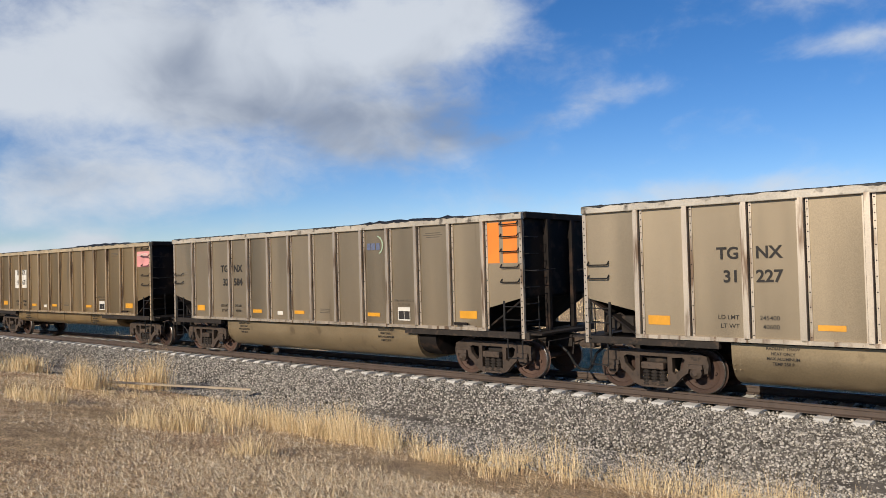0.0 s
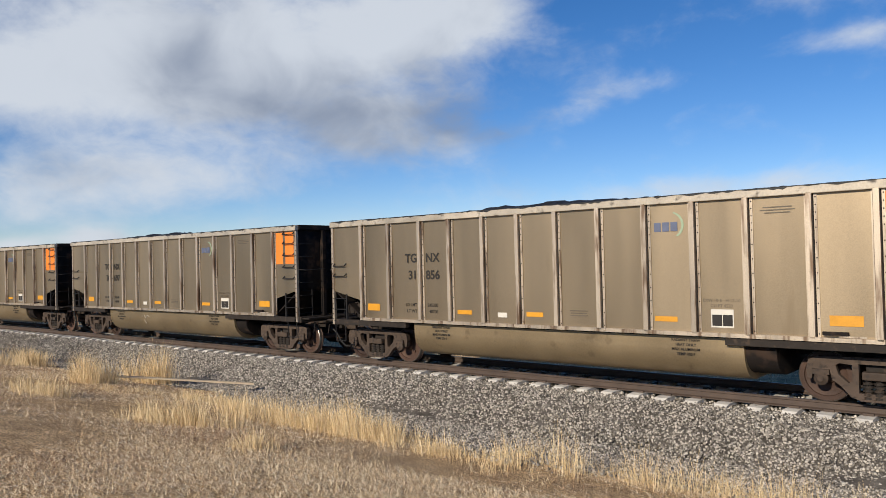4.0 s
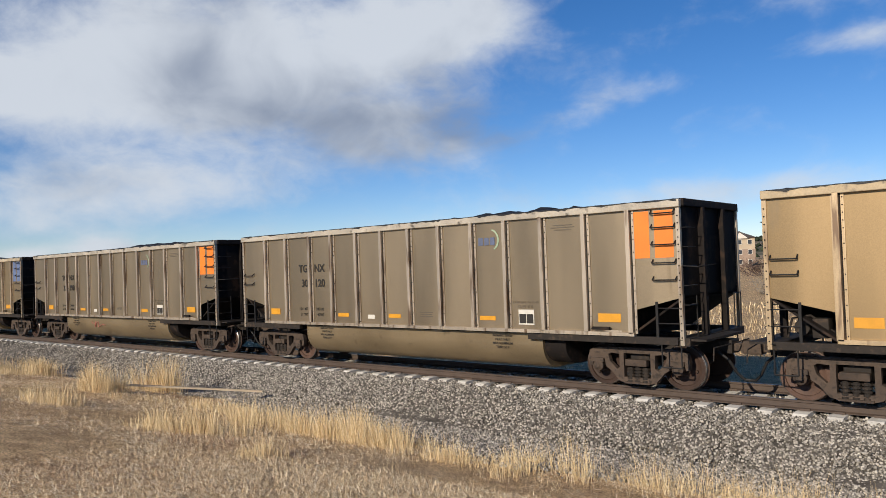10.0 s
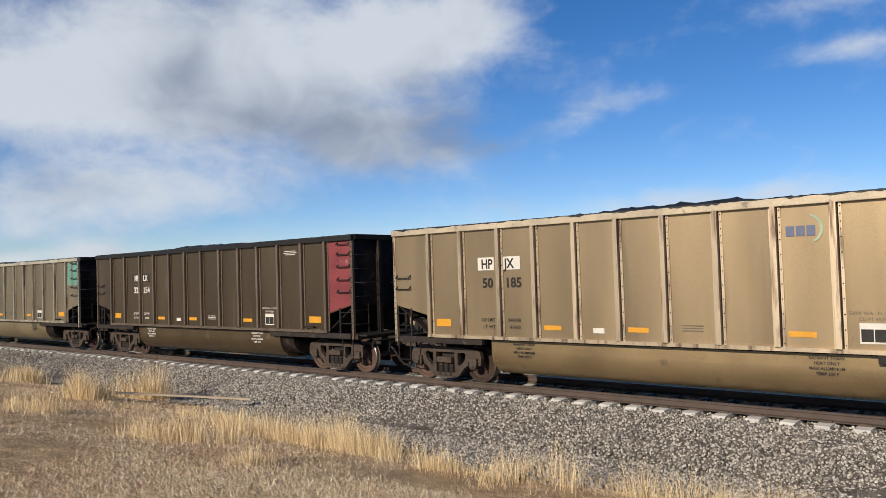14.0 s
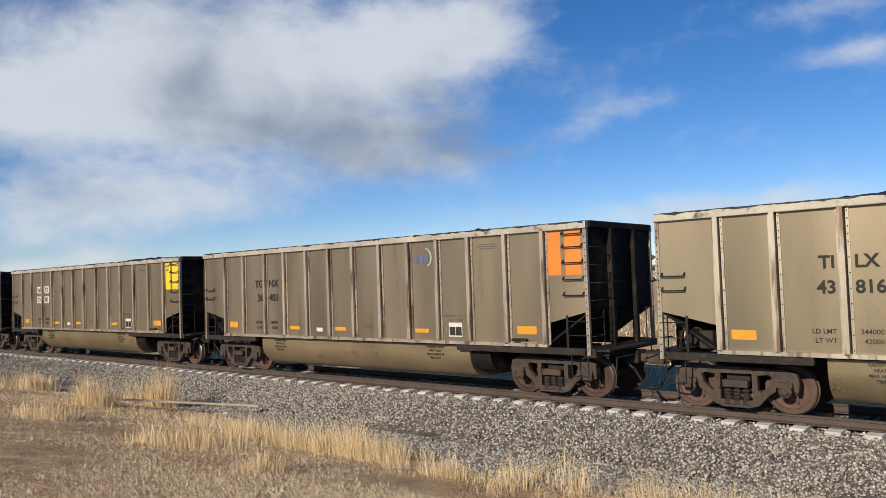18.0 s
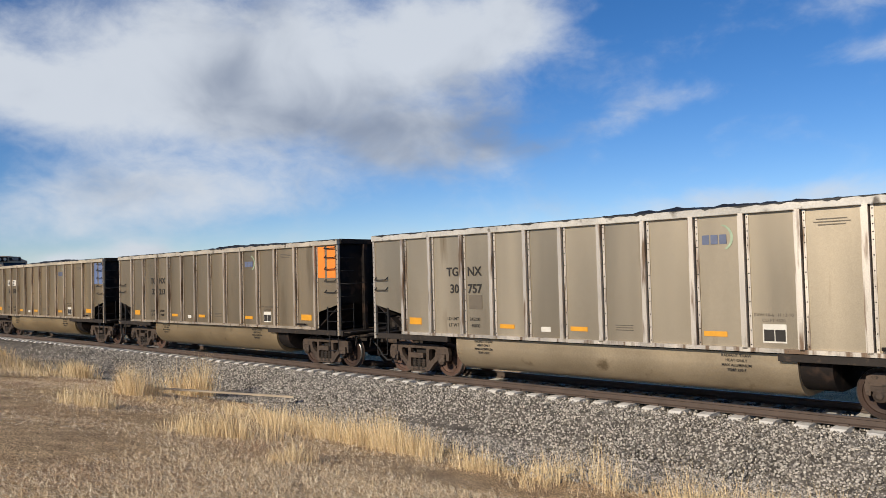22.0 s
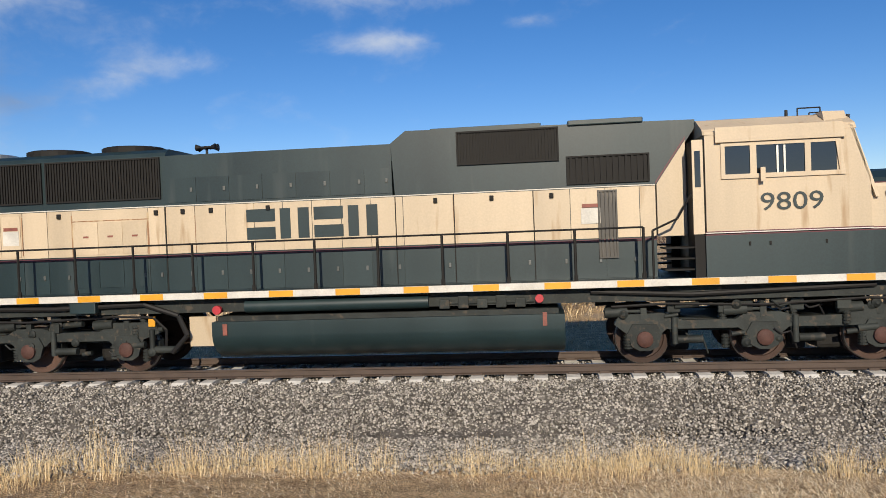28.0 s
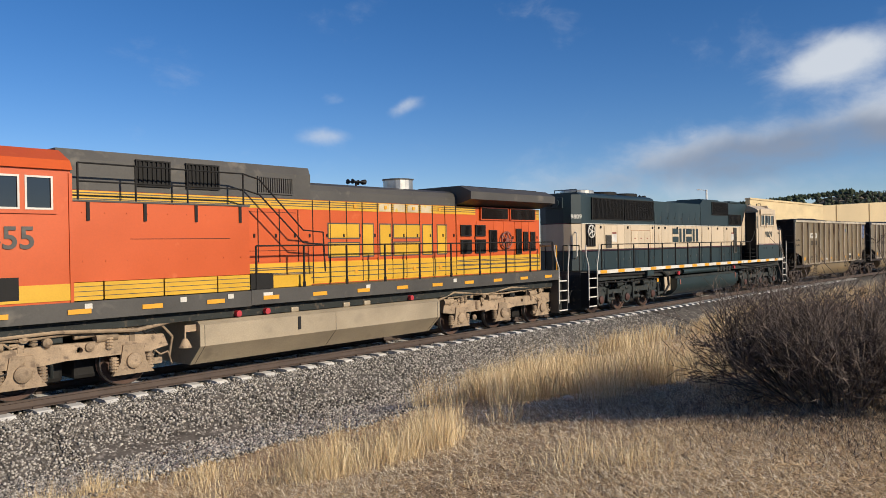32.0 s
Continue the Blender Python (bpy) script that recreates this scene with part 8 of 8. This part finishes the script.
def ridge(name, az0, az1, dist, deep, peaks, seed, label):
    """A low hill that closes the distance, with dark trees on it."""
    v, f = [], []
    n, m = 60, 10
    for i in range(n + 1):
        az = radians(az0 + (az1 - az0) * i / n)
        top = np.interp(i / n, [p for p, h in peaks], [h for p, h in peaks]) * (0.9 + 0.2 * noise.noise(Vector((i * 0.3, seed, 0))))
        for j in range(m + 1):
            d = dist + deep * j / m
            v.append((-d * math.sin(az), EYE[1] + d * math.cos(az), -2 + top * math.sin(math.pi * min(j / m, 0.5))))
    f = [(i * (m + 1) + j, (i + 1) * (m + 1) + j, (i + 1) * (m + 1) + j + 1, i * (m + 1) + j + 1) for i in range(n) for j in range(m)]
    tagged(mesh_object(name, v, f, FAR_HILL, True), label, "hill", kind="structure")
    rnd = np.random.default_rng(seed)
    k = 2400
    az = np.radians(az0 + (az1 - az0) * rnd.random(k))
    j = rnd.uniform(0, 0.5, k)
    frac = (np.degrees(az) - az0) / (az1 - az0)
    top = np.interp(frac, [p for p, h in peaks], [h for p, h in peaks])
    d = dist + deep * j
    c = np.stack([-d * np.sin(az), EYE[1] + d * np.cos(az), -2 + top * np.sin(math.pi * j) * 0.98], -1)
    base = np.array([(1, 0, 0), (-1, 0, 0), (0, 1, 0), (0, -1, 0), (0, 0, 1), (0, 0, -1)], float)
    tri = np.array([(0, 2, 4), (2, 1, 4), (1, 3, 4), (3, 0, 4), (2, 0, 5), (1, 2, 5), (3, 1, 5), (0, 3, 5)])
    vv = c[:, None, :] + base[None] * (dist * 0.0042) * rnd.uniform(0.4, 1.3, (k, 6, 1))
    tagged(fast_mesh("hillside_trees", vv.reshape(-1, 3), (tri[None] + 6 * np.arange(k)[:, None, None]).reshape(-1, 3), NEEDLE), "dark scattered trees on the far hillside", "trees", kind="stuff")


ridge("backdrop_hill_1", -64, -100, 420, 260, [(0, 3), (0.09, 20), (0.16, 29), (0.25, 32), (0.38, 36), (0.46, 31), (1, 34)], 3, "far scrubby hill with dark trees")
ridge("backdrop_hill_2", 34, -40, 520, 300, [(0, 6), (0.2, 20), (0.35, 17), (0.6, 15), (1, 13)], 4, "low wooded rise behind the houses")
ridge("backdrop_hill_3", 98, 60, 560, 300, [(0, 10), (0.4, 12), (0.7, 9), (1, 5)], 5, "low wooded rise beyond the pines")

# tan retaining wall of a road bridge, with a fence on it
wall = new("bridge_wall")
wall_len, wall_h, rise = 40.0, 7.1, 0.045
_p = Vector((-122 * math.sin(radians(-75.8)), EYE[1] + 122 * math.cos(radians(-75.8)), 0.45))
_q = Vector((-135 * math.sin(radians(-81.5)), EYE[1] + 135 * math.cos(radians(-81.5)), 0.45))
_r = Vector((-112 * math.sin(radians(-71.2)), EYE[1] + 112 * math.cos(radians(-71.2)), 0.45))
part("main_wall", prism(bmesh.new(), [(0.02, -1.5), (wall_len, -1.5), (wall_len, wall_h + rise * wall_len), (0.02, wall_h)], 0, 0.8), WALL_TAN, wall)
for k in range(5):
    x = 3.2 + k * 6.0
    part("pilaster", bx(bmesh.new(), x, x + 0.35, -0.12, 0.0, -1.5, wall_h + rise * x - 0.1), WALL_TAN, wall)
for k in range(26):
    x = 0.3 + k * 1.25
    part("fence_post", rod(bmesh.new(), (x, 0.4, wall_h + rise * x), (x, 0.4, wall_h + rise * x + 1.2 + 0.04 * x), 0.05, 6), GRILLE, wall)
for z in (0.3, 0.75, 1.2):
    part("fence_rail", rod(bmesh.new(), (0.3, 0.4, wall_h + z), (wall_len, 0.4, wall_h + (rise + 0.04) * wall_len + z), 0.035, 6), GRILLE, wall)
wall.matrix_world = Matrix.Translation(_p) @ pose(0, 0, 0, 0, 0, math.degrees(math.atan2(_q.y - _p.y, _q.x - _p.x)))
tagged(wall, "tan concrete bridge wall with a dark fence on top", "wall", kind="structure")
wing = new("bridge_wall")
wing_len = (_r - _p).length
part("wing_wall", prism(bmesh.new(), [(0, -1.5), (wing_len, -1.5), (wing_len, 7.85), (0, 6.95)], 0, 0.8), WALL_PALE, wing)
part("coping", prism(bmesh.new(), [(0, 6.96), (wing_len, 7.86), (wing_len, 8.1), (0, 7.2)], -0.12, 0.9), WALL_PALE, wing)
wing.matrix_world = Matrix.Translation(_p) @ pose(0, 0, 0, 0, 0, math.degrees(math.atan2(_r.y - _p.y, _r.x - _p.x)))
tagged(wing, "pale tan wing wall rising towards the bridge", "wall", kind="structure")

pole = new("street_lamp")
part("pole", rod(bmesh.new(), (0, 0, -1), (0, 0, 10.8), 0.2, 8, 0.13), POLE_W, pole)
part("arm", rod(bmesh.new(), (0, 0, 10.7), (-0.9, 0, 10.85), 0.05, 6), POLE_W, pole)
part("lamp_head", bx(bmesh.new(), -1.3, -0.8, -0.12, 0.12, 10.78, 10.92, 0.03), POLE_W, pole)
pole.matrix_world = bearing_pose(-68.6, 112)
tagged(pole, "tall pale metal street lamp near the bridge", "street lamp")

# ---- loose things near the camera ----
ROCK = surface("pink_granite", (0.24, 0.165, 0.135), 0.9, 0, 0.35, 5, 50, 0.6, worn=(0.12, 0.10, 0.085), worn_at=0.5)
LIMESTONE = surface("pale_stone", (0.60, 0.54, 0.45), 0.9, 0, 0.2, 6, 50, 0.4)
OLD_WOOD = surface("weathered_board", (0.58, 0.47, 0.33), 0.85, 0, 0.2, 2, 40, 0.2, streak=False)


def stone(x, y, r, flat, seed, material, label):
    bm = bmesh.new()
    bmesh.ops.create_icosphere(bm, subdivisions=3, radius=1)
    for v in bm.verts:
        k = 1 + 0.28 * noise.noise(v.co * 1.3 + Vector((seed, 0, 0))) + 0.10 * noise.noise(v.co * 4 + Vector((0, seed, 0)))
        v.co = Vector((v.co.x * r * k * 1.25, v.co.y * r * k, v.co.z * r * k * flat))
    ob = part("stone", bm, material, None, smooth=True)
    ob.location = (x, y, height(x, y) + r * flat * 0.25)
    ob.rotation_euler = (0, 0, seed)
    return tagged(ob, label, "stone", "stones in the grass")


def along_ray(t_az, el, lift=0.0):
    """Where the line of sight at a bearing and a slope meets the ground."""
    a, e = radians(t_az), math.tan(radians(el))
    d = 2.0
    for _ in range(400):
        x, y = -d * math.sin(a), EYE[1] + d * math.cos(a)
        if EYE[2] + d * e <= height(x, y) + lift:
            break
        d += 0.1
    return x, y


for az, el, r, flat, mat, label in ((87.1, -14.0, 0.33, 0.45, ROCK, "rounded pink granite rock half sunk in grass"), (76.8, -13.9, 0.07, 0.6, ROCK, "small pinkish stone lying in matted grass"), (86.0, -5.6, 0.16, 0.5, ROCK, "small brown rock at the field edge"),
                                    (3.1, -16.9, 0.12, 0.7, LIMESTONE, "pale stone at the foot of the ballast"), (-18.8, -16.5, 0.05, 0.7, LIMESTONE, "small pale stone on the ballast edge"), (-58.5, -11.6, 0.08, 0.5, LIMESTONE, "pale stone at the edge of the grass"), (49.5, -9.9, 0.10, 0.6, LIMESTONE, "pale flat stone on the ballast edge")):
    x, y = along_ray(az, el)
    stone(x, y, r, flat, az, mat, label)
a, b = Vector((-19.0, -7.35, 0.10)), Vector((-17.25, -3.60, -0.50))
bm = bmesh.new()
ln = (b - a).length
bx(bm, -ln / 2, ln / 2, -0.07, 0.07, -0.022, 0.022, 0.006)
plank = part("wooden_board", bm, OLD_WOOD, None)
plank.matrix_world = Matrix.Translation((a + b) / 2) @ (b - a).to_track_quat("X", "Z").to_matrix().to_4x4()
tagged(plank, "long weathered pale board lying in dry grass", "board")
for k in (-0.35, 0.3):
    p = a.lerp(b, 0.5 + k)
    stone(p.x, p.y, 0.10, 0.75, 5 + k, LIMESTONE, "small stone under the weathered board")


# ---- motion: the train rolls by, and its wheels turn ----
def motions():
    for thing, s in TRAIN:
        walk(thing, [(t, on_line(s + run(t))) for t in range(33)])
    steps = [k / 15 for k in range(481)]
    gone = [run(t) for t in steps]
    for ob, base, r in TURNS:
        walk(ob, [(t, pose(*base, 0, math.degrees(d / r), 0)) for t, d in zip(steps, gone)])


motions()
